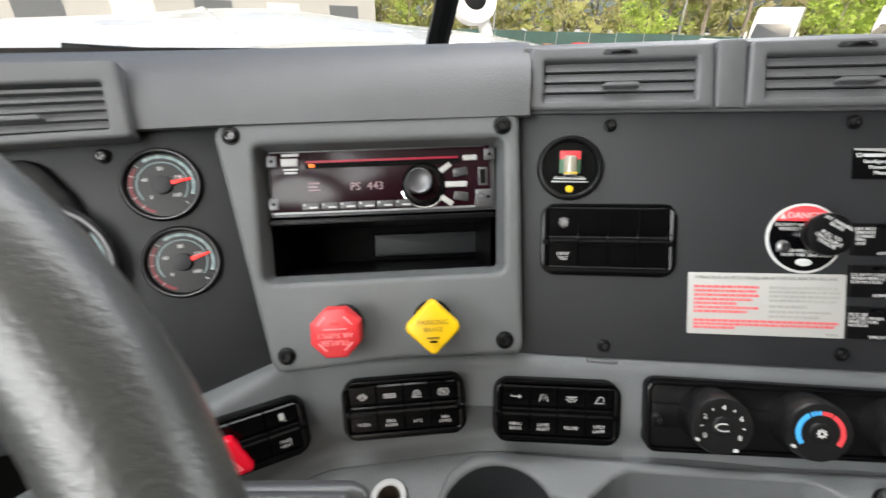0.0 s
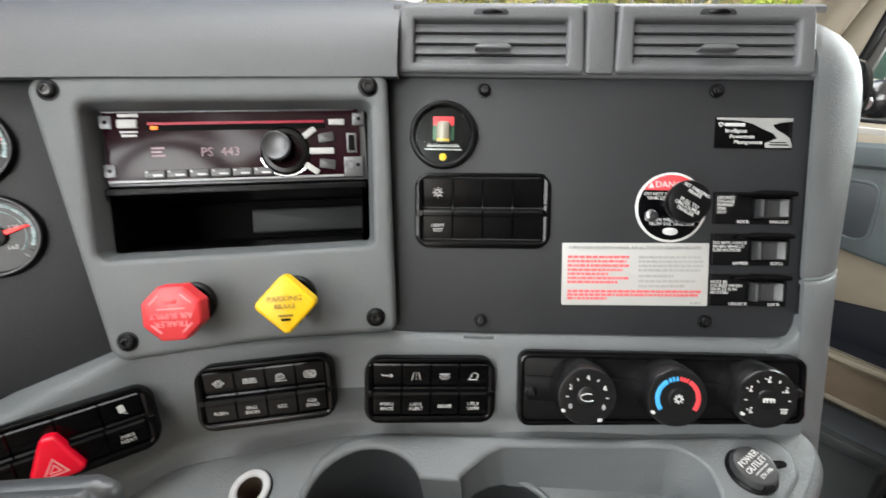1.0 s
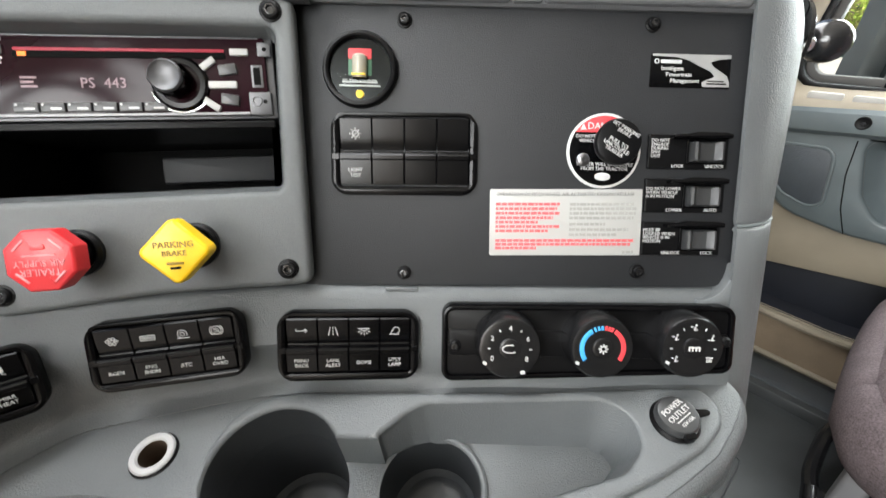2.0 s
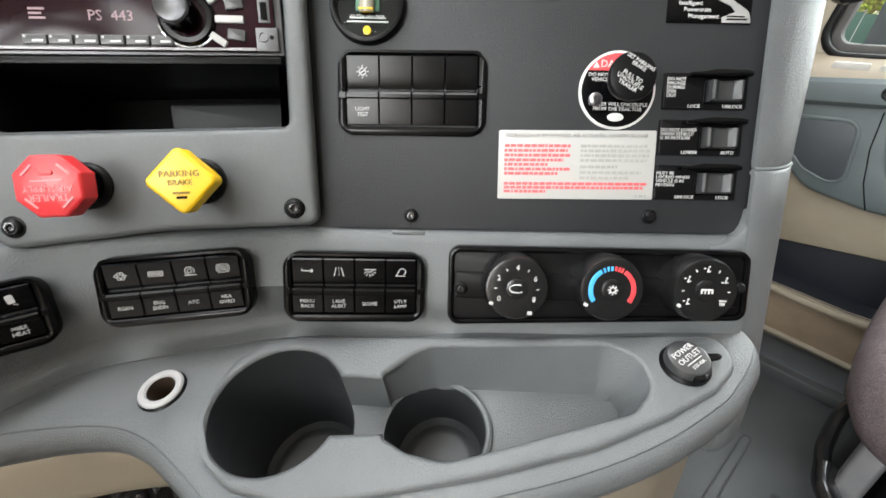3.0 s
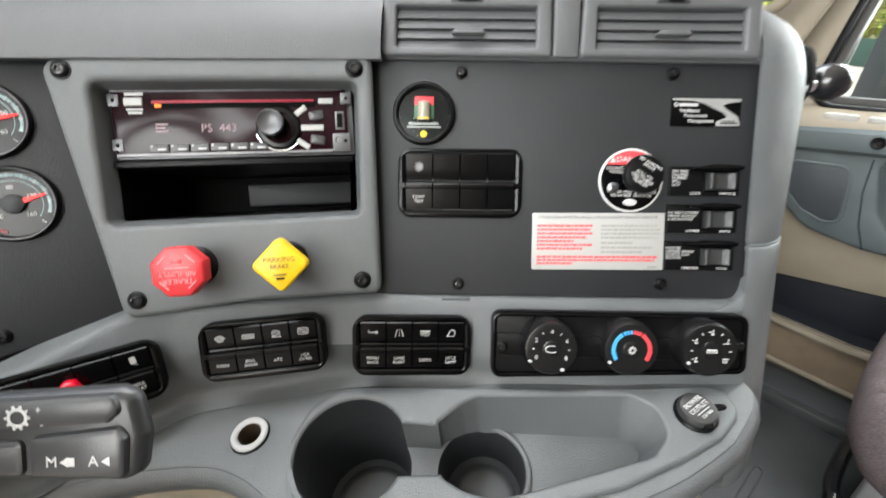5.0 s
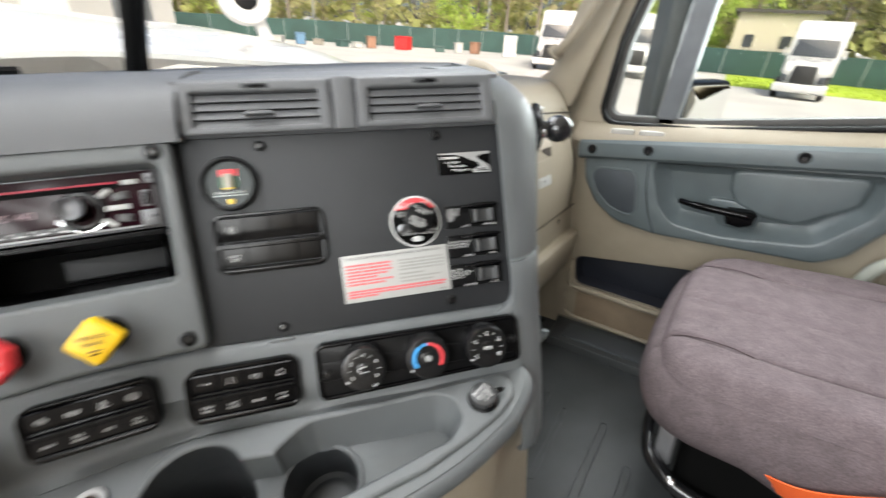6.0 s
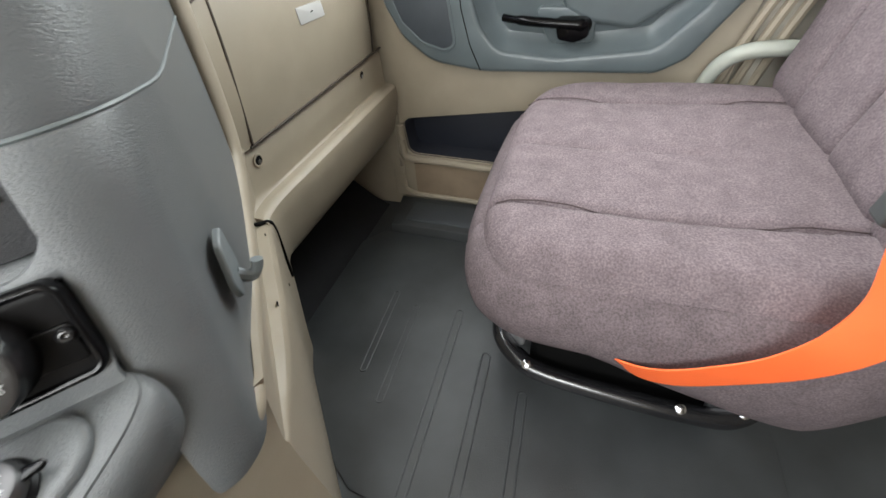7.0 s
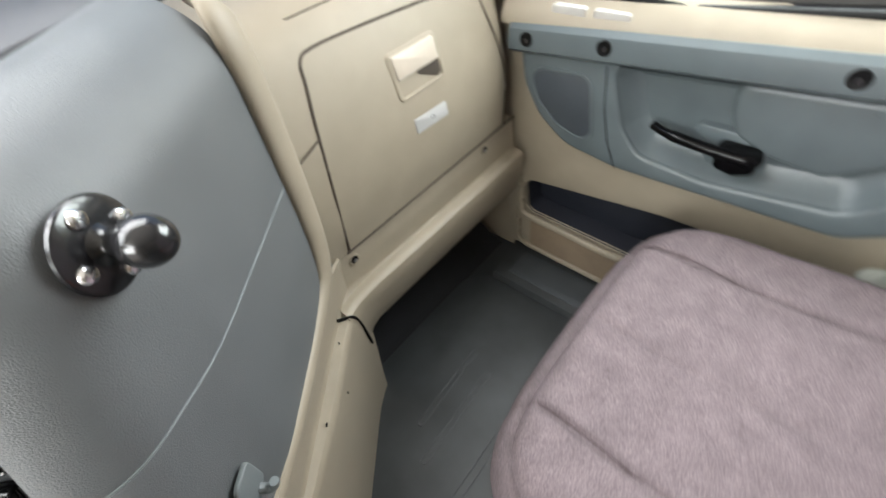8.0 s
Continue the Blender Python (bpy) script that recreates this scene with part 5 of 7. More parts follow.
def gauge(M, r, label, needle, name="gauge", numbers=(), sweep=(225, -45), redzone=True):
    """A round dial in a ring, with a printed scale and a needle."""
    g = thing(name, label, "gauge", M @ Vector((0, 0, 0)), group="cluster gauges")
    sub("bezel", lathe([(r * 1.05, 0), (r * 1.05, 0.003), (r, 0.0052), (r * 0.94, 0.0050), (r * 0.90, 0.0006)], M, 48), SATIN, g)
    sub("rim", lathe([(r * 1.005, 0.0050), (r * 0.985, 0.0056), (r * 0.955, 0.0052)], M, 48), TRIM, g)
    d = sub("dial", lathe([(r * 0.92, 0.0004), (0, 0.0004)], M, 40), DIAL, g)

    def band(a0, a1, ra, rb, m, n=0.0008):
        k = max(3, int(abs(a1 - a0) / 6))
        o = [(ra * math.cos(radians(a0 + (a1 - a0) * i / k)), ra * math.sin(radians(a0 + (a1 - a0) * i / k))) for i in range(k + 1)]
        q = [(rb * math.cos(radians(a0 + (a1 - a0) * i / k)), rb * math.sin(radians(a0 + (a1 - a0) * i / k))) for i in range(k + 1)]
        sub("scale_band", plate(o + q[::-1], 0.0003, n, M, 0.00005), m, d)
    if redzone:
        band(250, 140, r * 0.84, r * 0.76, material("dim_red_print", (0.17, 0.015, 0.022), 0.5))
        band(120, -25, r * 0.84, r * 0.76, TEAL)
        band(215, -40, r * 0.66, r * 0.635, TEAL)
    else:
        band(215, -35, r * 0.88, r * 0.78, TEAL)
        band(215, -35, r * 0.74, r * 0.725, TEAL)
    a0, a1 = sweep
    for i in range(len(numbers)):
        a = radians(a0 + (a1 - a0) * i / (len(numbers) - 1))
        rr = r * (0.46 if redzone else 0.60)
        if numbers[i]:
            lettering("lettering", numbers[i], r * 0.16 if redzone else r * 0.17, M @ pose(rr * math.cos(a), rr * math.sin(a), 0.0008), WHITE, d)
    for i in range(25):
        a = a0 + (a1 - a0) * i / 24
        x = r * 0.80
        sub("tick", plate(box2(-r * 0.06, -0.0002, r * 0.06, 0.0002, 0.00005, 1), 0.0003, 0.0010, M @ pose(x * math.cos(radians(a)), x * math.sin(radians(a)), 0, 0, 0, a), 0.00005), DIAL if i % 2 else WHITE, d)
    sub("needle", plate([(r * 0.20, -r * 0.06), (r * 0.78, -r * 0.018), (r * 0.78, r * 0.018), (r * 0.20, r * 0.06)], 0.0022, 0.0032, M @ pose(0, 0, 0, 0, 0, needle), 0.0003), GLOWRED, g)
    sub("hub", lathe([(r * 0.27, 0.001), (r * 0.26, 0.0036), (r * 0.22, 0.0042), (0, 0.0042)], M, 28), CHARCOAL, g)
    return g


gauge(at2(FC, -0.0345, 0.0575, -0.003), 0.0288, "round air pressure gauge with red needle", 8, numbers=("0", "40", "80", "100", "160"))
gauge(at2(FC, -0.0295, -0.0080, -0.003), 0.0288, "round lower air pressure gauge with red needle", 14, numbers=("0", "40", "80", "120", "160"))
gauge(at2(FC, -0.1255, -0.0020, 0.005), 0.053, "large speedometer with pale numerals and orange needle", 200, name="speedometer", numbers=("5", "15", "25", "35", "45", "55", "65", "75", "85"), redzone=False, sweep=(215, -28))

# ---- socket ring, outlet, coat hook, ball mount ----
M = FT @ pose(-0.1365, -0.008, -0.003) @ Matrix.Scale(0.86, 4)
cg = thing("power_socket", "pale ring of an open round power socket", "socket", M @ Vector((0, 0, 0)))
sub("ring", lathe([(0.0200, 0), (0.0200, 0.002), (0.0185, 0.0035)], M, 40), SATIN, cg)
sub("rim", lathe([(0.0185, 0.002), (0.0185, 0.0050), (0.0172, 0.0062), (0.0135, 0.0060), (0.0118, 0.0045), (0.0115, -0.002)], M, 40), material("pale_grey_plastic", (0.42, 0.42, 0.42), 0.4), cg)
sub("barrel", lathe([(0.0116, 0.0042), (0.0112, -0.004), (0.0108, -0.035), (0, -0.035)], M, 30), material("brown_metal_barrel", (0.09, 0.065, 0.045), 0.45, metal=0.4), cg)

M = FT @ pose(0.2490, 0.0033, 0.003) @ Matrix.Scale(0.80, 4)
po = thing("power_outlet", "black power outlet with lettered rubber cap", "socket", M @ Vector((0, 0, 0)))
sub("collar", lathe([(0.0215, 0), (0.0215, 0.0020), (0.0195, 0.0045), (0.018, 0.0045)], M, 40), SATIN, po)
# cap's base colour is lifted to hold the ceiling's reflection
cap = sub("cap", lathe([(0.0185, 0.002), (0.0190, 0.006), (0.0186, 0.0105), (0.0172, 0.0128), (0.015, 0.0134), (0, 0.0136)], M @ pose(0, 0, 0, 0, 0, 0), 40), material("sheen_black_cap", (0.03, 0.031, 0.032), 0.32, spread=0.2, spec=0.6), po)
sub("tab", plate(rounded([(0.013, -0.0045), (0.028, -0.0028), (0.031, 0.0), (0.028, 0.0028), (0.013, 0.0045)], 0.002, 3), 0.008, 0.0105, M @ pose(0, 0, 0, 0, 0, 5), 0.0006), BLACK, cap)
sub("lug", plate(rounded([(-0.006, -0.016), (0.006, -0.016), (0.004, -0.0225), (-0.004, -0.0225)], 0.002, 3), 0.003, 0.0115, M @ pose(0, 0, 0, 0, 0, 10), 0.0008), BLACK, cap)
for w, size, y in (("POWER", 0.0072, 0.0068), ("OUTLET", 0.0072, -0.0004), ("12V-10A", 0.0044, -0.0095)):
    T = M @ pose(0, 0, 0.0138, 0, 0, 33)
    lettering("lettering", w, size, T @ pose(0, y, 0), WHITE, cap)
sub("legend_bar", plate(box2(-0.009, -0.0056, 0.009, -0.0048, 0.0002), 0.0134, 0.0140, M @ pose(0, 0, 0, 0, 0, 33), 0.0001), WHITE, cap)

HK = FS @ pose(-0.004, -0.152, 0.0)
hk = thing("coat_hook", "small grey hook on the console side", "hook", HK @ Vector((0, 0, 0)))
sub("plate", plate(rounded([(0.020, 0.024, 0.006), (0.019, -0.016, 0.008), (-0.012, -0.028, 0.008), (-0.022, -0.006, 0.010), (-0.008, 0.024, 0.010)], 0.006, 4), 0.0, 0.005, HK, 0.002, steps=3), SIDE, hk)
sub("hook", tube(spline([HK @ Vector(p) for p in ((0.005, -0.014, 0.002), (0.006, -0.020, 0.008), (0.007, -0.021, 0.014), (0.009, -0.016, 0.0185), (0.010, -0.010, 0.020))], 4), [0.0055] * 9 + [0.0048] * 4 + [0.005] * 4, 10), SIDE, hk)

BMX = FS @ pose(0.077, 0.110, 0.0) @ Matrix.Diagonal((0.9, 0.9, 1, 1))
bl = thing("ball_mount", "black ball mount bolted to the console side", "ball mount", BMX @ Vector((0, 0, 0)))
bp = sub("base_plate", lathe([(0.037, 0), (0.037, 0.003), (0.034, 0.0050), (0.016, 0.0058), (0.0115, 0.010), (0.0105, 0.015), (0.0115, 0.019)], BMX, 40), BLACKSTEEL, bl)
sub("ball", lathe([(0.0110, 0.0170)] + [(0.0195 * math.sin(radians(a)), 0.0335 - 0.0195 * math.cos(radians(a))) for a in range(34, 181, 8)] + [(0, 0.053)], BMX, 36), BLACKSTEEL, bl)
for a in (95, 185, 275, 5):
    B = BMX @ pose(0.0262 * math.cos(radians(a)), 0.0262 * math.sin(radians(a)), 0.0048)
    bt = sub("bolt", lathe([(0.0075, 0), (0.0072, 0.0022), (0.0058, 0.0044), (0.003, 0.0052), (0, 0.0052)], B, 20), CHROME, bl)
    sub("socket", plate(box2(-0.0032, -0.0006, 0.0032, 0.0006, 0.0002), 0.0046, 0.0055, B @ pose(0, 0, 0, 0, 0, a + 20), 0.0001), STEEL, bt)


# ---- glove box: seams, latch, label, screws ----
def on_glove(x, z, out=0.0):
    return Vector((x, glove_y(z) - out, z))


def seam(name, pts, r, parent, mat):
    return sub(name, tube(pts, r, 6), mat, parent)


GROOVE = material("shadow_gap", (0.05, 0.038, 0.026), 0.8)
seam("seam", spline([on_glove(1.30, 0.745), on_glove(1.16, 0.757), on_glove(1.02, 0.766), on_glove(0.935, 0.7685), on_glove(0.912, 0.76), on_glove(0.903, 0.735), on_glove(0.887, 0.684), on_glove(0.868, 0.593), on_glove(0.856, 0.487), on_glove(0.856, 0.472)], 4), 0.0026, dash, GROOVE)
seam("seam", [on_glove(x, 0.4705) for x in (0.85, 1.0, 1.15, 1.30, 1.335)], 0.0024, dash, GROOVE)
seam("seam", spline([on_glove(1.262, 0.76), on_glove(1.275, 0.70), on_glove(1.292, 0.64), on_glove(1.303, 0.57), on_glove(1.296, 0.472)], 4), 0.0016, dash, GROOVE)
seam("seam", [Vector((0.806, 0.2245, 0.664)), Vector((0.83, 0.238, 0.66)), Vector((0.862, 0.243, 0.668)), Vector((0.884, 0.2485, 0.672))], 0.0014, dash, GROOVE)
sub("joint_edge", tube([Vector(p) + Vector((0.0004, -0.0004, 0.0002)) for p in sagged(corner(0.6822, 0.0068, -0.0006, left=0.1705, r=0.066, end=0.335))], 0.0016, 6), SIDE, dash)
for x in (0.859, 1.233):
    M = Matrix.Translation((x, 0.2440, 0.444)) @ pose(0, 0, 0, 90)
    s = sub("fixing_hole", lathe([(0.0115, 0.0), (0.0110, 0.0012), (0.0085, 0.0016), (0.0075, 0.0010)], M, 24), BEIGE, dash)
    # proud dark disc paints the shade of a hole the panel lacks
    sub("fixing_screw", lathe([(0.0078, 0.0008), (0.0030, 0.0011), (0, 0.0011)], M, 20), DEEP, s)
    sub("screw_head", lathe([(0.0035, 0.001), (0.003, 0.0022), (0, 0.0024)], M @ pose(0.001, -0.003, 0), 12), STEEL, s)
GM = basis(on_glove(1.09, 0.684), (1, 0, 0), (0, 0.235, 0.972), (0, -0.972, 0.235))
latch = sub("latch", plate(box2(-0.0545, -0.037, 0.0545, 0.037, 0.010, 5), -0.004, 0.0022, GM, 0.0022, [box2(-0.047, -0.0315, 0.047, -0.004, 0.006)]), BEIGE, dash)
sub("latch_flap", plate(box2(-0.046, -0.004, 0.046, 0.031, 0.003), 0.001, 0.0045, GM, 0.001), material("pale_beige_plastic", (0.5, 0.44, 0.36), 0.45), latch)
sub("latch_well", loft([[GM @ Vector((x, y, n)) for x in (-0.047, 0.047)] for y, n in ((-0.032, 0.001), (-0.027, -0.010), (-0.015, -0.016), (-0.004, -0.016))]), BEIGE, latch)
# raised dark plate paints in the shade of the finger recess
sub("finger_well_shade", plate(rounded([(-0.014, -0.0055), (0.0455, -0.0055), (0.0455, -0.026), (0.034, -0.0290)], 0.003, 4), 0.0002, 0.0014, GM, 0.0004), GROOVE, latch)
LB = basis(on_glove(1.09, 0.5995, 0.0005), (1, 0, -0.04), (0, 0.13, 0.99), (0, -0.99, 0.13))
gl = thing("glovebox_label", "small white label on the glove box", "label", LB @ Vector((0, 0, 0)))
sub("paper", plate(box2(-0.039, -0.0125, 0.039, 0.0125, 0.001), -0.003, 0.0012, LB, 0.0003), LABEL, gl)
sub("mark", plate([(-0.003, -0.0006), (0.007, 0.0004), (0.006, 0.0022), (-0.001, 0.0008)], 0.001, 0.0018, LB, 0.0001), DEEP, gl)
JP = [(0.288, -0.0125, 0.3900), (0.293, -0.0065, 0.3842), (0.300, 0.0045, 0.3805), (0.305, 0.0100, 0.372), (0.312, 0.0112, 0.352), (0.322, 0.0090, 0.31), (0.331, 0.0060, 0.255), (0.335, 0.0045, 0.232)]
seam("seam", spline([(*(FS @ Vector((u, 0, n)))[:2], z) for u, n, z in JP], 4), 0.0030, dash, DEEP)
# demister slots on the beige dash top
for i in range(4):
    sub("demist_slot", plate(box2(0.925, -0.0012, 1.045, 0.0012, 0.001), 0, 0.0015, Matrix.Translation((0, 0.304 + 0.0095 * i, 0.803 + 0.006 * i)) @ pose(0, 0, 0, 33), 0.0004), GROOVE, dash)
# small holes and clips on the pedestal's side
for x, y, z, r in ((0.641, 0.102, 0.380, 0.0035), (0.695, 0.130, 0.352, 0.0022), (0.735, 0.178, 0.40, 0.0022)):
    sub("fixing_hole", lathe([(r, 0.0), (r * 0.9, 0.001), (0, 0.0008)], Matrix.Translation((x + 0.008, y - 0.010, z)) @ FS.to_3x3().to_4x4(), 12), DEEP, dash)

# ---- passenger door: u runs to the rear, v up, n into the cab ----
DX = 1.36
FP = basis((DX, 0, 0), (0, -1, 0), (0, 0, 1), (-1, 0, 0))
WIN = rounded([(-0.205, 0.715), (-0.17, 0.93), (-0.06, 1.26), (0.5, 1.31), (0.56, 0.80), (0.50, 0.757), (0.44, 0.75), (0.05, 0.716)], 0.045, 6)
POCKET = rounded([(-0.222, 0.285), (0.10, 0.327), (0.40, 0.335), (0.40, 0.2), (0.06, 0.178), (-0.212, 0.187)], 0.025, 5)
door = thing("door_1", "beige and slate grey passenger door, closed", "door", (DX, 0, 0.03), kind="structure")
sub("door_skin", plate([(-0.27, 0.045), (0.8, 0.03), (0.8, 1.5), (-0.02, 1.5), (-0.15, 1.2), (-0.245, 0.9), (-0.285, 0.7)], -0.075, 0, FP, 0.008, [WIN, POCKET, shrunk(rounded([(-0.038, 0.629), (0.438, 0.654), (0.418, 0.560, 0.06), (0.345, 0.480, 0.06), (0.16, 0.458, 0.2), (0.035, 0.470, 0.05), (-0.002, 0.515, 0.05)], 0.025, 6), -0.004)]), BEIGE, door)
tagged(part("wall_passenger_side", plate([(-0.85, -0.06), (1.9, -0.06), (1.9, 1.56), (-0.06, 1.56), (-0.30, 0.90), (-0.42, 0.82), (-0.85, 0.82)], -0.085, -0.02, FP, 0.004, [[(-0.26, 0.02), (0.81, 0.02), (0.81, 1.49), (-0.03, 1.49), (-0.16, 1.2), (-0.255, 0.9)]]), BEIGE), "beige trimmed passenger side wall around the door", "wall", kind="structure")
DOORDARK = material("dark_brown_grey_rubber", (0.055, 0.053, 0.05), 0.6)
# window seal, glass and divider bar
sub("window_seal", plate(shrunk(WIN, -0.008), -0.012, 0.006, FP, 0.004, [shrunk(WIN, 0.007)]), SATIN, door)
sub("glass_run", plate(shrunk(WIN, 0.002), -0.040, -0.012, FP, 0.003, [shrunk(WIN, 0.022)]), DOORDARK, door)
wg = sub("window_glass", plate(shrunk(WIN, -0.004), -0.045, -0.041, FP, 0.0005), PANE, door)
wg.visible_shadow = False
BARGREY = material("weathered_grey_rubber", (0.12, 0.13, 0.14), 0.55, bump=0.3, bump_scale=400)
sub("window_bar", plate([(-0.062, 0.71), (-0.010, 0.71), (0.020, 0.95), (0.068, 1.30), (0.012, 1.30), (-0.034, 0.95)], -0.055, -0.012, FP, 0.008), BARGREY, door)
# beige sill ledge under the glass
sill = [(-0.022, 0.722), (-0.005, 0.722), (0.006, 0.716), (0.022, 0.700), (0.034, 0.685), (0.036, 0.668), (0.0, 0.66)]
sub("sill_ledge", loft([[FP @ Vector((u, v + 0.055 * max(0, (u + 0.1)) * 0.9 - 0.002, n)) for n, v in sill] for u in (-0.26, -0.1, 0.1, 0.3, 0.5, 0.62)]), BEIGE, door)
sub("sill_inlay", plate(box2(0.03, 0.7015, 0.32, 0.7095, 0.002), 0.012, 0.0165, FP @ pose(0, -0.005, 0.004, -38 * 0), 0.001), material("tan_inlay", (0.34, 0.25, 0.16), 0.5), door)
for u in (-0.16, -0.085):
    sub("sill_grille", plate(box2(u, 0.690, u + 0.06, 0.706, 0.004), 0.012, 0.026, FP, 0.002), material("pale_sill_grey", (0.42, 0.41, 0.38), 0.5), door)
# slate grey rail with screws
rail = [(0.0, 0.612), (0.034, 0.610), (0.044, 0.618), (0.046, 0.635), (0.043, 0.655), (0.034, 0.664), (0.0, 0.664)]


def rise(u):
    return 0.013 + 0.040 * (u + 0.21) / 0.6


rl = sub("rail", loft([[FP @ Vector((u, v + rise(u) - 0.004, n)) for n, v in rail] for u in (-0.238, -0.1, 0.1, 0.3, 0.5)]), DOORGREY, door)
for u, v in ((-0.199, 0.648), (-0.051, 0.659), (0.270, 0.680), (0.455, 0.692)):
    M = FP @ pose(u, v, 0.0455)
    h = sub("fixing_hole", lathe([(0.0132, -0.003), (0.0130, 0.0006), (0.0118, 0.0012), (0.0104, 0.0010), (0.0094, 0.0006), (0, 0.0006)], M, 24), SATIN, rl)
    sub("fixing_screw", lathe([(0.0048, 0.0006), (0.0042, 0.0016), (0.002, 0.0018), (0, 0.0014)], M @ pose(0.001, -0.0015, 0), 14), BLACKSTEEL, h)
PANELO = rounded([(-0.226, 0.626), (0.50, 0.668), (0.505, 0.615), (0.405, 0.462, 0.05), (0.355, 0.432, 0.05), (0.0, 0.424, 0.25), (-0.115, 0.442, 0.10), (-0.180, 0.492, 0.08), (-0.215, 0.555, 0.05)], 0.02, 5)
RECESS = rounded([(-0.038, 0.629), (0.438, 0.654), (0.418, 0.560, 0.06), (0.345, 0.480, 0.06), (0.16, 0.458, 0.2), (0.035, 0.470, 0.05), (-0.002, 0.515, 0.05)], 0.025, 6)
dp = sub("trim_panel", plate(PANELO, -0.004, 0.026, FP, 0.009, [RECESS], steps=3), DOORGREY, door)
sub("recess", loft([[FP @ Vector((*p, n)) for p in shrunk(RECESS, d)] for d, n in ((0.0, 0.018), (0.006, 0.010), (0.016, -0.006), (0.03, -0.016), (0.045, -0.020))], around=True), DOORGREY, dp)
sub("recess_back", plate(shrunk(RECESS, 0.030), -0.026, -0.016, FP, 0.003), DOORGREY, dp)
# raised armrest moulding in the recess
arm = rounded([(0.143, 0.630), (0.41, 0.645), (0.400, 0.575), (0.30, 0.508), (0.215, 0.518), (0.168, 0.540), (0.148, 0.575)], 0.02, 5)
sub("arm_moulding", plate(arm, -0.02, 0.002, FP, 0.013, steps=4), DOORGREY, dp)
seam("panel_joint", [FP @ Vector((u, v, 0.0265)) for u, v in ((-0.048, 0.622), (-0.042, 0.55), (-0.025, 0.48), (-0.002, 0.428))], 0.0012, dp, DEEP)
SPK = rounded([(-0.205, 0.592), (-0.075, 0.598), (-0.067, 0.55), (-0.058, 0.478), (-0.085, 0.468), (-0.135, 0.485), (-0.178, 0.525)], 0.03, 6)
sub("speaker_rim", plate(shrunk(SPK, -0.004), 0.022, 0.0285, FP, 0.002, [shrunk(SPK, 0.003)]), DOORGREY, dp)
sub("speaker_grille", plate(SPK, 0.02, 0.0268, FP, 0.002), material("dark_slate_mesh", (0.05, 0.06, 0.07), 0.5, bump=1.0, bump_scale=260), dp)
# pull handle
HB = [FP @ Vector(p) for p in ((0.045, 0.531, 0.012), (0.075, 0.5295, 0.024), (0.13, 0.526, 0.028), (0.19, 0.522, 0.026), (0.212, 0.519, 0.012))]
hd = sub("handle", tube(spline(HB, 5), [0.0075] * 6 + [0.0095] * 10 + [0.013] * 5, 12), BLACK, dp)
sub("handle_lever", plate(rounded([(0.148, 0.532), (0.215, 0.532), (0.218, 0.500), (0.190, 0.488), (0.158, 0.494)], 0.010, 4), -0.01, 0.030, FP, 0.006), BLACK, hd)
sub("handle_bezel", plate(rounded([(0.10, 0.548), (0.225, 0.546), (0.228, 0.482), (0.14, 0.480)], 0.012, 4), -0.02, -0.001, FP, 0.003), DOORGREY, dp)
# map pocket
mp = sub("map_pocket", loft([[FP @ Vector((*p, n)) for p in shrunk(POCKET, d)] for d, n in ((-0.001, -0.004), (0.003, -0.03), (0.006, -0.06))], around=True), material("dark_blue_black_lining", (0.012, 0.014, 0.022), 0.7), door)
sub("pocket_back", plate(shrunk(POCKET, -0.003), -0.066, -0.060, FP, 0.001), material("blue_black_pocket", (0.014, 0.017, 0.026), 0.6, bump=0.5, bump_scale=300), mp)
sub("pocket_lip", tube(spline([FP @ Vector(p) for p in ((-0.225, 0.275, 0.006), (-0.224, 0.205, 0.008), (-0.205, 0.180, 0.010), (-0.10, 0.176, 0.011), (0.06, 0.170, 0.011), (0.40, 0.19, 0.011))], 5), 0.010, 10), BEIGE, door)
sub("lower_ribbing", plate([(-0.20, 0.060), (0.5, 0.045), (0.5, 0.168), (-0.20, 0.160)], -0.002, 0.004, FP, 0.002), material("ribbed_tan_trim", (0.25, 0.19, 0.13), 0.6, bump=1.0, bump_scale=180), door)
sub("lower_edge", tube(spline([FP @ Vector(p) for p in ((-0.235, 0.30, 0.002), (-0.236, 0.12, 0.003), (-0.222, 0.066, 0.005), (-0.1, 0.058, 0.006), (0.5, 0.042, 0.006))], 5), 0.007, 8), BEIGE, door)

# sill plate and floor relief
sl = thing("door_sill", "dark grey worn door sill step", "sill", (1.30, 0.0, 0.0))
sub("step", plate([(1.235, -1.2), (1.375, -1.2), (1.375, 0.26), (1.235, 0.24)], 0.0, 0.034, None, 0.008), RUBBER, sl)
sub("tread", plate(box2(1.258, -1.1, 1.345, 0.205, 0.01), 0.033, 0.038, None, 0.002), material("worn_sill_plate", (0.06, 0.068, 0.076), 0.45, bump=0.5, bump_scale=200), sl)
rib = thing("floor_mat", "dark grey rubber floor mat with raised ribs", "floor mat", (0.8, -0.2, 0.0))
sub("sheet", plate(rounded([(0.50, -0.62), (1.235, -0.62), (1.235, 0.26), (1.05, 0.40), (0.75, 0.30), (0.58, 0.05)], 0.03, 5), 0.0005, 0.005, None, 0.003), RUBBER, rib)
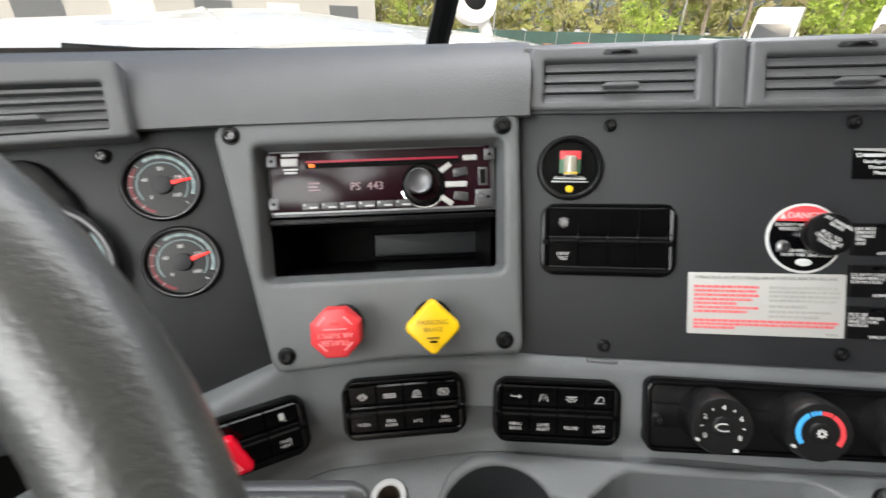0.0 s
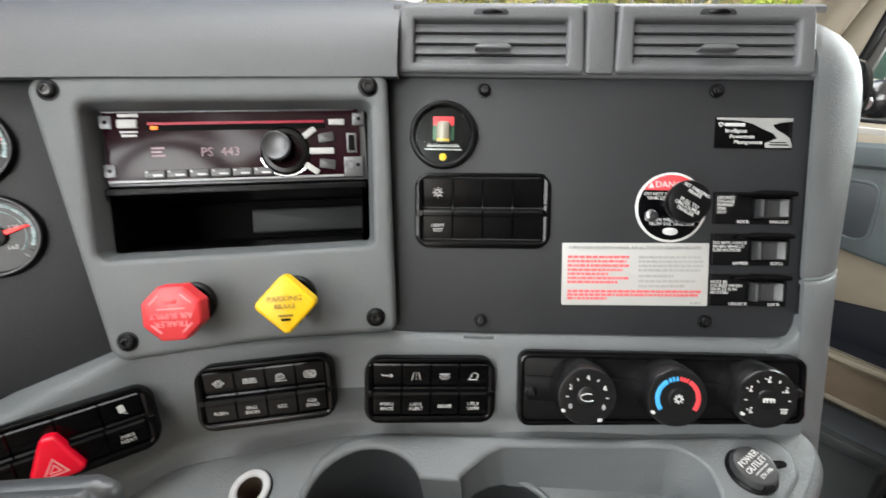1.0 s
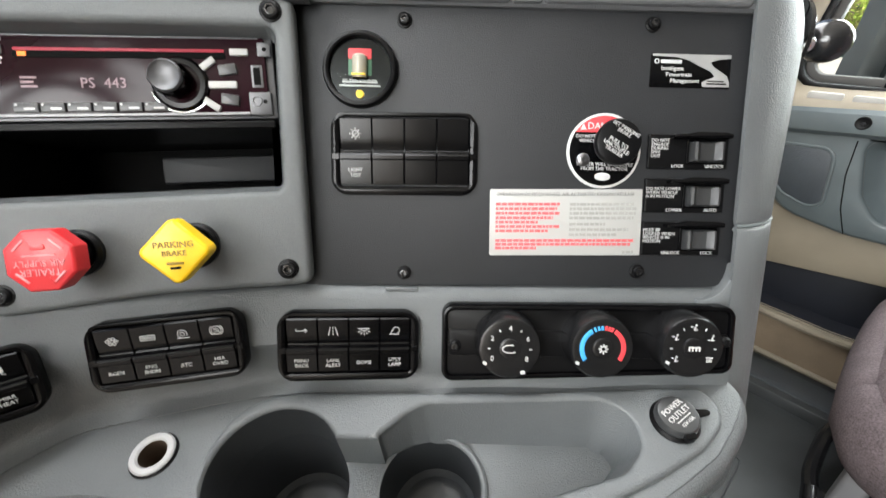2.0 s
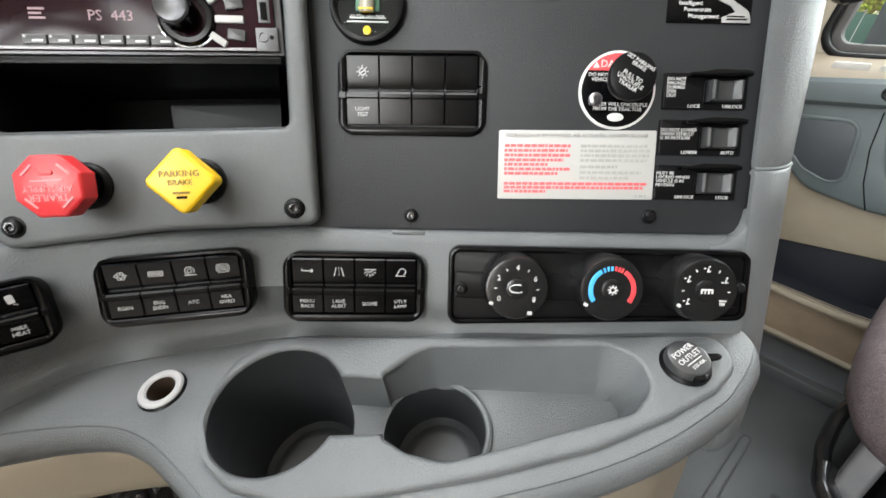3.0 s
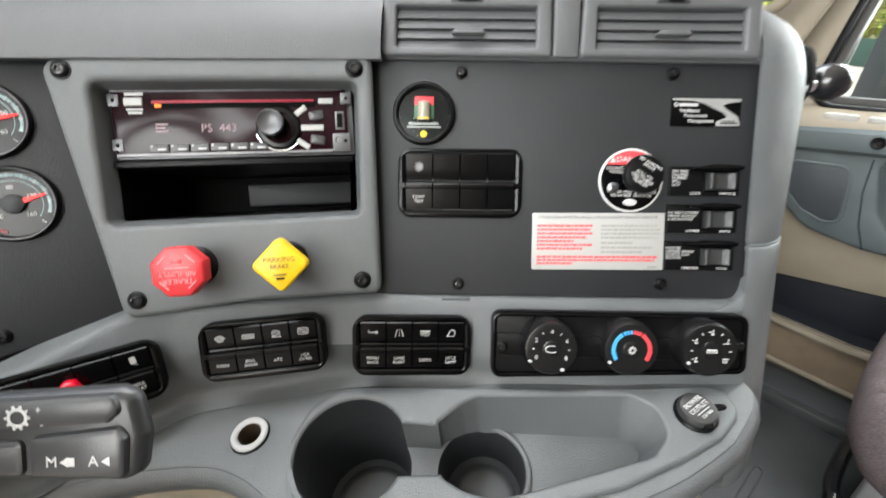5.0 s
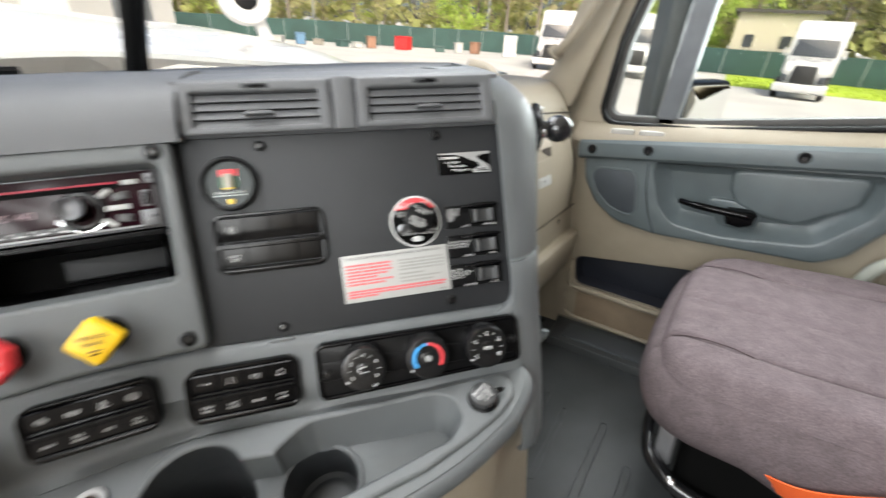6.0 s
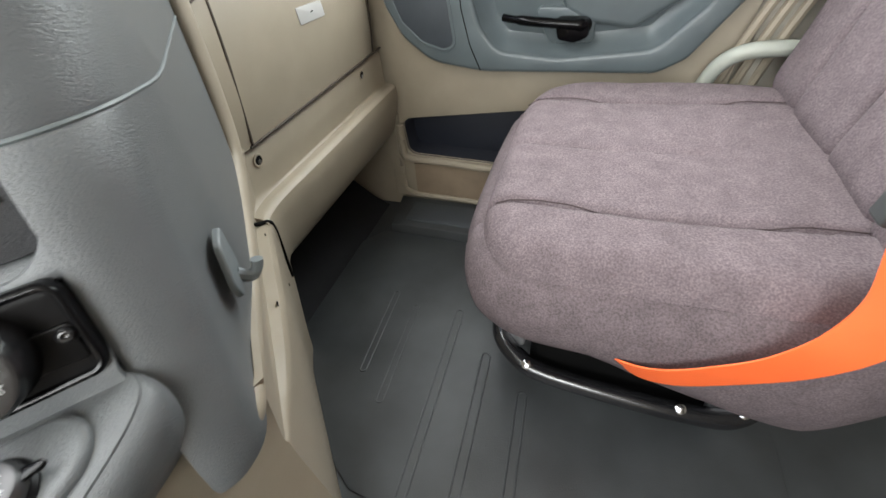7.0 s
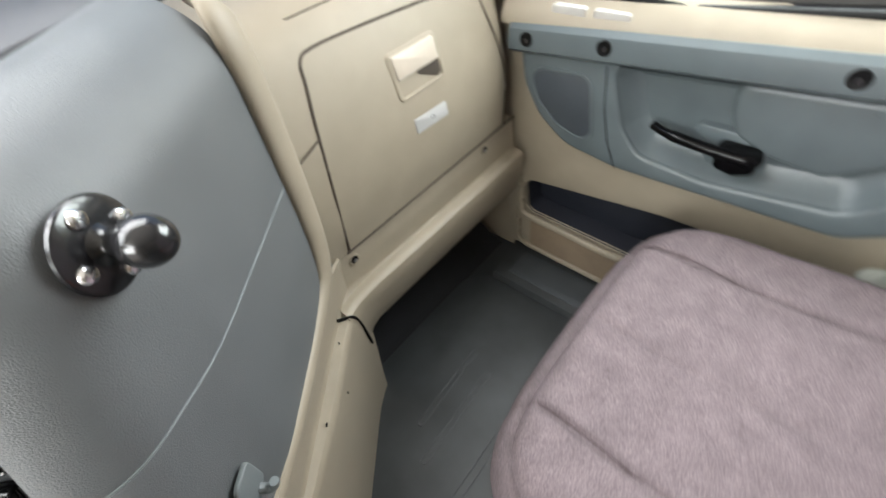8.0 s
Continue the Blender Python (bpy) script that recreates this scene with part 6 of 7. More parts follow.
for x0, x1, y, w in ((0.735, 0.99, 0.064, 0.0085), (0.79, 1.02, 0.125, 0.0085), (0.56, 1.0, -0.040, 0.0105), (0.56, 0.90, -0.125, 0.0105), (0.56, 0.83, -0.21, 0.0105)):
    loop = rounded([(x0, y - w), (x1, y - w + 0.012), (x1, y + w + 0.012), (x0, y + w)], w * 0.95, 6)
    sub("rib", plate(loop, 0.0045, 0.0072, None, 0.001, [shrunk(loop, 0.0038)]), RUBBER, rib)
# dark sheet rising into the footwell, painting in the shade under the dash
sub("footwell_shade", loft([[(x, y, z) for y, z in ((0.30, 0.003), (0.315, 0.010), (0.35, 0.03), (0.42, 0.085), (0.80, 0.36))] for x in (0.62, 0.95, 1.1, 1.25, 1.36)]), material("dark_footwell_shade", (0.024, 0.025, 0.027), 0.95, bump=1.0, bump_scale=300, spec=0.1), rib)

# ---- seat ----
seat = thing("passenger_seat", "mauve woven cloth passenger seat on black steel rails", "seat", (1.0, -0.35, 0))
XC, YC, HW, HL, ZT = 0.999, -0.352, 0.270, 0.232, 0.446
SEAMS = ((0.842, -0.6, -0.12), (0.998, -0.40, -0.16), (1.172, -0.6, -0.13))


def cushion_at(a, b, r=0.040):
    m = max(abs(a), abs(b), 1e-6)
    k = m / (abs(a) ** 5 + abs(b) ** 5 + 1e-12) ** 0.2
    x, y = XC + HW * a * k, YC + HL * b * (k if b > 0 else 1)
    ex = 1 - min((1 - abs(a)) * HW / r, 1)
    ey = 1 - min((1 - abs(b)) * HL / r, 1) if b > 0 else 0
    t = min(1.0, max(ex, ey) ** 2)
    z = ZT - r * 0.9 * (1 - math.sqrt(max(0, 1 - t)))
    z += 0.006 * abs(a) ** 3 * (1 - t) + 0.012 * (1 - b) / 2 - 0.004
    for sx, y0, y1 in SEAMS:
        bend = sx + 0.012 * math.sin((y + 0.12) * 7)
        if y0 < y < y1 + 0.03:
            z -= 0.008 * math.exp(-((x - bend) / 0.0065) ** 2) * (0.55 if sx == 0.998 else 1)
    z += 0.0016 * noise.noise((x * 28, y * 28, 1.3)) + 0.0035 * noise.noise((x * 8, y * 8, 4.1))
    return (x, y, z)


NA, NB = 110, 90
sub("cushion_top", loft([[cushion_at(-1 + 2 * i / NA, -1 + 2 * j / NB) for i in range(NA + 1)] for j in range(NB + 1)]), CLOTH, seat)
edge = [cushion_at(-1, -1 + 2 * j / 40) for j in range(41)] + [cushion_at(-1 + 2 * i / 40, 1) for i in range(1, 41)] + [cushion_at(1, 1 - 2 * j / 40) for j in range(1, 41)]
ctr = Vector((XC, YC, 0))


def pushed(p, d, dz):
    v = Vector((p[0], p[1], 0)) - ctr
    v = Vector((v.x / HW, v.y / HL, 0)).normalized()
    return (p[0] + v.x * d, p[1] + v.y * d, p[2] + dz + 0.0015 * noise.noise((p[0] * 20, p[1] * 20, dz * 20)))


def rear(p):
    return 1 + 0.9 * max(0.0, min(1.0, (-0.28 - p[1]) / 0.25))


sub("cushion_side", loft([[pushed(p, d, dz * rear(p)) for p in edge] for d, dz in ((0.0, 0.0), (0.009, -0.003), (0.019, -0.013), (0.027, -0.032), (0.029, -0.054), (0.024, -0.078), (0.012, -0.098), (-0.012, -0.113), (-0.06, -0.118))]), CLOTHSHADE, seat)
sub("side_seam", tube([pushed(p, 0.0035, -0.006) for p in edge], 0.0012, 6), SEAM, seat)
for sx, y0, y1 in SEAMS:
    pts = []
    for k in range(25):
        y = y1 + (y0 + 0.05 - y1) * k / 24
        x = sx + 0.012 * math.sin((y + 0.12) * 7)
        a, b = (x - XC) / HW, (y - YC) / HL
        if -0.98 < b < 0.99:
            q = cushion_at(a, b)
            pts.append((x, y, q[2] - 0.0002))
    sub("stitch_line", tube(pts, 0.0011 if sx != 0.998 else 0.0007, 5), SEAM, seat)
# backrest, reclined
BK = basis((1.0, -0.545, 0.42), (1, 0, 0), (0, -0.22, 0.975), (0, 0.975, 0.22))


def back_at(a, b, r=0.05):
    x = 0.275 * a * (1 - 0.10 * abs(b) ** 4 * (1 if b > 0 else 0.4))
    y = 0.36 + 0.36 * b
    ta, tb = 1 - min((1 - abs(a)) * 0.275 / r, 1), 1 - min((1 - abs(b)) * 0.36 / r, 1)
    t = min(1.0, ta * ta + tb * tb)
    z = 0.02 - r * (1 - math.sqrt(max(0, 1 - t))) + 0.018 * abs(a) ** 3
    for sx in (-0.16, 0.0, 0.16):
        z -= 0.007 * math.exp(-((x - sx * (1 + 0.1 * b)) / 0.006) ** 2)
    return BK @ Vector((x, y, z + 0.0016 * noise.noise((x * 26, y * 26, 7.7))))


sub("backrest", loft([[back_at(-1 + i / 40, -1 + j / 40) for i in range(81)] for j in range(81)]), CLOTH, seat)
bl2 = [back_at(-1, -1 + j / 15) for j in range(31)] + [back_at(-1 + i / 15, 1) for i in range(1, 31)] + [back_at(1, 1 - j / 15) for j in range(1, 31)]
sub("backrest_shell", loft([[p + BK.col[2].to_3d() * d for p in bl2] for d in (0.001, -0.05, -0.11)]), CLOTHSHADE, seat)
# steel base
bs = sub("base", plate(rounded([(0.86, -0.56), (1.16, -0.56), (1.16, -0.20), (0.86, -0.20)], 0.03, 5), 0.02, 0.26, None, 0.01), DEEP, seat)
sub("base_skirt", plate(rounded([(0.80, -0.59), (1.22, -0.59), (1.22, -0.17), (0.83, -0.17)], 0.04, 5), 0.255, 0.325, None, 0.008), SATIN, seat)
rail_path = spline([(0.905, -0.140, 0.118), (0.868, -0.150, 0.112), (0.842, -0.180, 0.10), (0.828, -0.225, 0.088), (0.822, -0.35, 0.078), (0.822, -0.455, 0.072), (0.832, -0.53, 0.068), (0.875, -0.575, 0.066), (0.95, -0.58, 0.066)], 6)
rl2 = sub("slide_rail", tube(rail_path, 0.017, 12), BLACKSTEEL, seat)
sub("slide_rail", tube([Vector((2.01 - p.x, p.y, p.z)) for p in rail_path], 0.017, 12), BLACKSTEEL, seat)
sub("adjust_bar", tube(spline([(0.90, -0.138, 0.118), (0.95, -0.128, 0.120), (1.06, -0.128, 0.120), (1.11, -0.138, 0.118)], 5), 0.0125, 10), BLACKSTEEL, seat)
sub("front_bracket", plate(rounded([(0.865, -0.19), (0.915, -0.19), (0.915, -0.155), (0.872, -0.155)], 0.008, 4), 0.10, 0.25, None, 0.005), material("grey_cast_metal", (0.32, 0.32, 0.33), 0.4, metal=0.6), seat)
sub("rear_bracket", plate(rounded([(0.845, -0.55), (0.92, -0.55), (0.92, -0.50), (0.85, -0.50)], 0.008, 4), 0.04, 0.16, None, 0.005), material("grey_bracket_metal", (0.3, 0.3, 0.31), 0.4, metal=0.6), seat)
for x, y, z in ((0.826, -0.20, 0.105), (0.818, -0.45, 0.086), (0.836, -0.545, 0.084)):
    sub("rail_bolt", lathe([(0.009, 0), (0.0085, 0.004), (0.004, 0.006), (0, 0.006)], Matrix.Translation((x, y, z)) @ pose(0, 0, 0, 0, -40), 14), CHROME, rl2)
for x in (0.90, 1.12):
    sub("floor_track", slab(x - 0.02, -0.58, 0.003, x + 0.02, -0.24, 0.05), BLACKSTEEL, seat)

# ---- seat belt ----
belt = thing("seat_belt", "bright orange seat belt webbing hanging beside the seat", "seat belt", (0.7, -0.4, 0.3))
path = spline([(0.785, -0.262, 0.292), (0.745, -0.285, 0.302), (0.708, -0.320, 0.318), (0.694, -0.36, 0.334), (0.692, -0.41, 0.362), (0.692, -0.450, 0.392), (0.692, -0.478, 0.432), (0.693, -0.488, 0.48), (0.698, -0.480, 0.53), (0.708, -0.466, 0.60)], 6)
rows = []
for i, p in enumerate(path):
    d = (path[min(i + 1, len(path) - 1)] - path[max(i - 1, 0)]).normalized()
    f = i / (len(path) - 1)
    nrm = Vector((-1, 0.1, -0.5)).lerp(Vector((-1, 0.5, -0.3)), f).normalized()
    w = d.cross(nrm).normalized() * 0.0225
    t = nrm * 0.0011
    rows.append([p - w + t, p - w * 0.4 + t * 1.3, p + w * 0.4 + t * 1.3, p + w + t, p + w - t, p + w * 0.4 - t, p - w * 0.4 - t, p - w - t])
sub("webbing", loft(rows, around=True, caps=True), ORANGE, belt)
bu = basis((0.728, -0.487, 0.565), (0, -1, 0), Vector((0, -0.1, 1)).normalized(), (-1, 0, 0))
sub("buckle", plate(box2(-0.028, -0.032, 0.026, 0.030, 0.006), -0.016, 0.004, bu, 0.004), material("dark_grey_buckle", (0.06, 0.065, 0.065), 0.45), belt)
sub("buckle_tongue", plate(box2(-0.024, 0.026, 0.022, 0.038, 0.003), -0.010, 0.006, bu, 0.002), STEEL, belt)

# ---- grab handle, curtain, pillar trim behind the seat ----
PALEGREEN = material("pale_sage_plastic", (0.36, 0.38, 0.33), 0.5, bump=0.3)
gh = thing("door_grab_handle", "pale sage grey curved grab handle by the door", "grab handle", (1.31, -0.47, 0.40))
sub("bar", tube(spline([(1.325, -0.435, 0.385), (1.315, -0.440, 0.42), (1.305, -0.452, 0.46), (1.298, -0.480, 0.487), (1.292, -0.53, 0.498), (1.29, -0.60, 0.498), (1.30, -0.66, 0.49)], 6), 0.014, 12), PALEGREEN, gh)
sub("foot", lathe([(0.026, 0), (0.024, 0.012), (0.016, 0.02)], Matrix.Translation((1.345, -0.432, 0.375)) @ pose(0, 0, 0, 0, -90), 20), PALEGREEN, gh)
cu = thing("privacy_curtain", "beige pleated privacy curtain gathered at the door frame", "curtain", (1.25, -0.5, 0.65))
rows = []
for k in range(13):
    z = 0.615 + 0.9 * k / 12
    row = []
    for i in range(61):
        f = i / 60
        y = -0.445 - 0.34 * f
        pl = 0.014 * math.sin(f * 2 * math.pi * 9 + 0.4 * math.sin(k))
        row.append((1.285 - 0.05 * f + pl, y + 0.03 * (1 - k / 12) * (1 - f) * -0.5, z + 0.012 * math.cos(f * 2 * math.pi * 9) * (1 if k == 0 else 0)))
    rows.append(row)
sub("cloth", thick(loft(rows), 0.003, (-1, 0, 0)), material("beige_curtain_cloth", (0.21, 0.175, 0.13), 0.9, bump=0.6, bump_scale=500), cu)
wt = part("wall_sleeper_trim", plate(rounded([(0.47, 0.0), (0.9, 0.0), (0.9, 0.8), (0.56, 0.8), (0.50, 0.55)], 0.03, 5), -0.01, 0.03, FP, 0.02), material("grey_beige_trim", (0.26, 0.24, 0.2), 0.55, bump=0.4), None)
tagged(wt, "grey beige side trim behind the door opening", "trim", kind="structure")
for k in range(3):
    seat_rib = tube(spline([FP @ Vector((0.455 + 0.028 * k, 0.30, 0.01)), FP @ Vector((0.475 + 0.028 * k, 0.45, 0.03)), FP @ Vector((0.515 + 0.026 * k, 0.58, 0.034)), FP @ Vector((0.58 + 0.02 * k, 0.68, 0.03))], 5), 0.0085, 8)
    tagged(part("trim", seat_rib, BEIGE), "beige moulded trim rib beside the door", "trim", kind="structure")

# ---- grab handle on the windscreen pillar ----
ph = thing("pillar_grab_handle", "beige grab handle on the windscreen pillar", "grab handle", (1.30, 0.30, 0.90))
hp = spline([(1.298, 0.322, 0.898), (1.272, 0.305, 0.905), (1.262, 0.278, 0.928), (1.262, 0.235, 0.985), (1.255, 0.16, 1.10), (1.25, 0.08, 1.22), (1.262, 0.05, 1.27), (1.29, 0.04, 1.29)], 6)
sub("bar", tube(hp, 0.0125, 12), BEIGE, ph)
sub("foot", plate(box2(-0.020, -0.014, 0.020, 0.014, 0.008), -0.006, 0.006, Matrix.Translation((1.292, 0.325, 0.900)) @ pose(0, 0, 0, 0, -70, 20) @ pose(0, 0, 0, 0, 0, 45), 0.003), BEIGE, ph)
sub("foot_screw", lathe([(0.006, 0.005), (0.005, 0.008), (0, 0.008)], Matrix.Translation((1.290, 0.325, 0.900)) @ pose(0, 0, 0, 0, -70, 20), 12), STEEL, ph)

# ---- steering wheel and column ----
LEATHER = material("worn_black_leather", (0.034, 0.035, 0.033), 0.36, bump=0.5, bump_scale=520, spread=0.15)
WU, WN, WC, WR = Vector((0, 0.63, 0.777)), Vector((0, -0.777, 0.63)), Vector((-0.2365, 0.078, 0.758)), 0.219
wh = thing("steering_wheel", "black leather-wrapped steering wheel", "steering wheel", WC)
sub("rim", loft([[WC + (Vector((1, 0, 0)) * math.cos(a) + WU * math.sin(a)) * (WR + 0.0175 * math.cos(b)) + WN * 0.0190 * math.sin(b) for b in [2 * math.pi * j / 18 for j in range(18)]] for a in [2 * math.pi * i / 90 for i in range(91)]], around=True), LEATHER, wh)
WB = basis(WC - WN * 0.02, (1, 0, 0), WU, WN)
sub("hub", plate(rounded([(-0.08, -0.07), (0.08, -0.07), (0.09, 0.03), (0.05, 0.07), (-0.05, 0.07), (-0.09, 0.03)], 0.03, 5), -0.05, 0.02, WB, 0.012), SATIN, wh)
for a in (0, 180, 250, 290):
    d = Vector((math.cos(radians(a)), math.sin(radians(a)), 0))
    sub("spoke", tube([WB @ (d * 0.07), WB @ (d * 0.14 + Vector((0, 0, 0.005))), WB @ (d * 0.222 + Vector((0, 0, 0.02)))], [0.022, 0.018, 0.014], 10, squash=0.5), SATIN, wh)
col = thing("steering_column", "black steering column shroud with shift lever", "steering column", WC - WN * 0.2)
sub("shroud", tube([WC - WN * 0.06, WC - WN * 0.12, WC - WN * 0.2, WC - WN * 0.4], [0.05, 0.065, 0.06, 0.05], 16), SATIN, col)
LEVER = material("satin_grey_lever", (0.032, 0.033, 0.034), 0.34, bump=0.2, bump_scale=1200)
KU, KV, KN = Vector((0.8018, -0.598, 0.0063)), Vector((0.2383, 0.3293, 0.914)), Vector((-0.5485, -0.7311, 0.4064))
FK = basis((0.0388, 0.1210, 0.6810), KU * 0.644, KV * 0.644, KN * 0.644)
lv = sub("lever_body", plate(rounded([(-0.20, -0.026), (-0.012, -0.034), (0.0, -0.028), (0.004, 0.0), (-0.002, 0.029), (-0.014, 0.034), (-0.20, 0.026)], 0.010, 5), -0.003, 0.008, FK, 0.008, steps=3), LEVER, col)
sub("lever_top", plate(rounded([(-0.20, 0.004), (-0.020, 0.010), (-0.010, 0.018), (-0.014, 0.031), (-0.20, 0.024)], 0.006, 4), 0.004, 0.012, FK, 0.004), LEVER, lv)
sub("lever_pad", plate(rounded([(-0.072, -0.026), (-0.008, -0.029), (-0.006, 0.0), (-0.012, 0.008), (-0.072, 0.002)], 0.005, 4), 0.004, 0.013, FK, 0.004), LEVER, lv)
sub("lever_pad", plate(rounded([(-0.16, -0.024), (-0.077, -0.026), (-0.077, 0.0), (-0.16, -0.003)], 0.005, 4), 0.004, 0.0115, FK, 0.004), LEVER, lv)
for w, x in (("M", -0.056), ("A", -0.028)):
    lettering("lettering", w, 0.0105, FK @ pose(x, -0.015, 0.0132), WHITE, lv)
    sub("legend", plate([(x + 0.0055, -0.0150), (x + 0.011, -0.0115), (x + 0.011, -0.0185)], 0.0128, 0.0134, FK, 0.0001), WHITE, lv)
sub("legend", plate(box2(-0.0455, -0.0180, -0.0405, -0.0120, 0.0006), 0.0128, 0.0134, FK, 0.0001), WHITE, lv)
bm = bmesh.new()
plate(disc2(-0.078, 0.0165, 0.0068, 20), 0.0118, 0.0125, FK, 0.0001, [disc2(-0.078, 0.0165, 0.0048, 20)], bm=bm)
for a in range(0, 360, 36):
    plate(box2(-0.001, -0.0009, 0.001, 0.0009, 0.0002), 0.0118, 0.0125, FK @ pose(-0.078 + 0.0076 * math.cos(radians(a)), 0.0165 + 0.0076 * math.sin(radians(a)), 0, 0, 0, a), 0.0001, bm=bm)
sub("legend", bm, WHITE, lv)
for x, y, w in ((-0.064, 0.0215, "+"), (-0.062, 0.0115, "-")):
    lettering("lettering", w, 0.0075, FK @ pose(x, y, 0.0122), WHITE, lv)

# ---- driver's footwell ----
# added black sheet that darkens the floor where the dash's shade falls
dm = thing("driver_floor_shade", "black sheet added for the shade in the driver's footwell", "floor mat", (-0.1, 0.4, 0.0))
sub("mat", plate(box2(-0.66, -0.1, 0.50, 0.82, 0.05), 0.002, 0.010, None, 0.003), material("black_shade_sheet", (0.010, 0.010, 0.011), 0.95, bump=1.0, bump_scale=300, spec=0.1), dm)
ft = thing("accelerator_pedal", "black ribbed accelerator pedal in the footwell", "pedal", (0.0, 0.50, 0.05))
PM = Matrix.Translation((0.01, 0.47, 0.15)) @ pose(0, 0, 0, 50)
sub("pad", plate(box2(-0.055, -0.13, 0.055, 0.13, 0.01), -0.012, 0, PM, 0.003), SATIN, ft)
for i in range(12):
    for k in range(5):
        sub("stud", plate(box2(-0.046 + 0.02 * k, -0.12 + 0.021 * i, -0.034 + 0.02 * k, -0.106 + 0.021 * i, 0.002, 2), -0.001, 0.004, PM, 0.001), SATIN, ft)
sub("pedal_arm", tube([(-0.09, 0.40, 0.33), (-0.085, 0.44, 0.22), (-0.08, 0.46, 0.14)], 0.012, 8), STEEL, ft)
sub("pedal_foot", slab(-0.03, 0.45, 0.0, 0.05, 0.58, 0.06), SATIN, ft)


# ---- outside: the truck's own nose, then the yard (its ground rises ahead of the parked truck) ----
YARD = pose(0, 0, -1.45, 5.0, 0, 0)
PAINT = material("white_truck_paint", (0.62, 0.62, 0.61), 0.28, coat=0.5, spread=0.04, scale=3)
hood = thing("truck_hood", "white painted truck hood ahead of the windscreen", "hood", (MID, 1.4, 0.9))
rows = []
for y, z, w in ((0.86, 0.885, 0.98), (1.05, 0.93, 0.97), (1.3, 0.975, 0.95), (1.6, 1.015, 0.92), (1.9, 1.045, 0.87), (2.2, 1.06, 0.80), (2.4, 1.03, 0.74), (2.5, 0.92, 0.70), (2.52, 0.6, 0.7)):
    row = []
    for i in range(25):
        s = -1 + i / 12
        row.append((MID + w * s, y, z - 0.03 * s * s - 0.30 * max(0, abs(s) - 0.72) ** 1.6 * 4.0 + 0.03 * math.exp(-(s / 0.35) ** 2)))
    rows.append(row)
sub("shell", thick(loft(rows), 0.01, (0, 0, 1)), PAINT, hood)
sub("centre_crease", tube([(MID - 0.2, 0.9, 0.918), (MID - 0.18, 1.5, 1.028), (MID - 0.15, 2.1, 1.08)], 0.006, 6), PAINT, hood)
cw = thing("cowl", "pale grey cowl panel with louvres below the windscreen", "cowl", (MID, 0.72, 0.8))
sub("panel", thick(loft([[(MID + 0.95 * s, y - 0.14 * abs(s) ** 2.2, z) for s in [-1 + i / 10 for i in range(21)]] for y, z in ((0.62, 0.845), (0.72, 0.862), (0.86, 0.868), (0.90, 0.82))]), 0.005, (0, 0, 1)), material("pale_cowl_plastic", (0.4, 0.44, 0.43), 0.5), cw)
for i in range(7):
    x = MID - 0.55 + 0.06 * i
    sub("louvre", plate(rounded([(x, 0.70), (x + 0.035, 0.70), (x + 0.065, 0.80), (x + 0.03, 0.80)], 0.008, 3), 0.862, 0.874, None, 0.003), PAINT, cw)
for x0, x1, s in ((MID - 0.75, MID - 0.11, 0),):
    wp = thing("windscreen_wiper", "black wiper arm and blade at the windscreen base", "wiper", (x0, 0.68, 0.87), group="windscreen wipers")
    sub("blade", tube([(x0 + (x1 - x0) * f, 0.665 - 0.06 * abs((x0 + (x1 - x0) * f - MID) / 0.9) ** 2, 0.888 + 0.004 * math.sin(f * 3)) for f in [i / 8 for i in range(9)]], 0.006, 6), SATIN, wp)
    sub("arm", tube([(MID + (0.1 if s else -0.1), 0.74, 0.872), ((x0 + x1) / 2, 0.69, 0.896), ((x0 + x1) / 2 + 0.05, 0.67, 0.892)], [0.011, 0.008, 0.006], 8), SATIN, wp)
hm = thing("hood_mirror", "white and black convex mirror on the hood fender", "mirror", (1.15, 1.52, 0.9))
sub("stalk", tube(spline([(1.20, 1.50, 0.86), (1.205, 1.52, 0.96), (1.17, 1.54, 1.09)], 5), [0.034] * 4 + [0.026] * 7, 10), PAINT, hm)
MM = Matrix.Translation((1.14, 1.52, 1.10)) @ pose(0, 0, 0, 75, 0, -15)
sub("shell", lathe([(0.0, -0.09), (0.05, -0.082), (0.088, -0.045), (0.096, -0.01), (0.092, 0.004), (0.048, 0.008)], MM, 28), PAINT, hm)
sub("glass", lathe([(0.050, 0.0075), (0.030, 0.010), (0, 0.011)], MM, 24), SATIN, hm)
sub("foot", lathe([(0.11, -0.03), (0.10, 0.0), (0.075, 0.03), (0.035, 0.06)], Matrix.Translation((1.20, 1.49, 0.84)), 24), PAINT, hm)
sub("socket", lathe([(0.030, 0), (0.026, 0.012), (0, 0.014)], Matrix.Translation((1.165, 1.425, 0.905)) @ pose(0, 0, 0, 80), 18), SATIN, hm)
sub("marker_lamp", lathe([(0.022, 0), (0.02, 0.012), (0, 0.018)], Matrix.Translation((1.245, 1.46, 0.845)) @ pose(0, 0, 0, 60), 16), material("amber_lens", (0.7, 0.35, 0.08), 0.2), hm)
sm = thing("side_mirror", "door mirror with black frame outside the window", "mirror", (1.75, -0.02, 0.75))
SM = basis((1.715, -0.015, 0.728), Vector((0.80, -0.60, 0)).normalized(), Vector((-0.042, -0.056, 0.9975)), Vector((-0.5985, -0.798, -0.07)).normalized())
sub("housing", plate(box2(-0.085, -0.082, 0.085, 0.082, 0.02, 6), -0.06, 0.0, SM, 0.012), SATIN, sm)
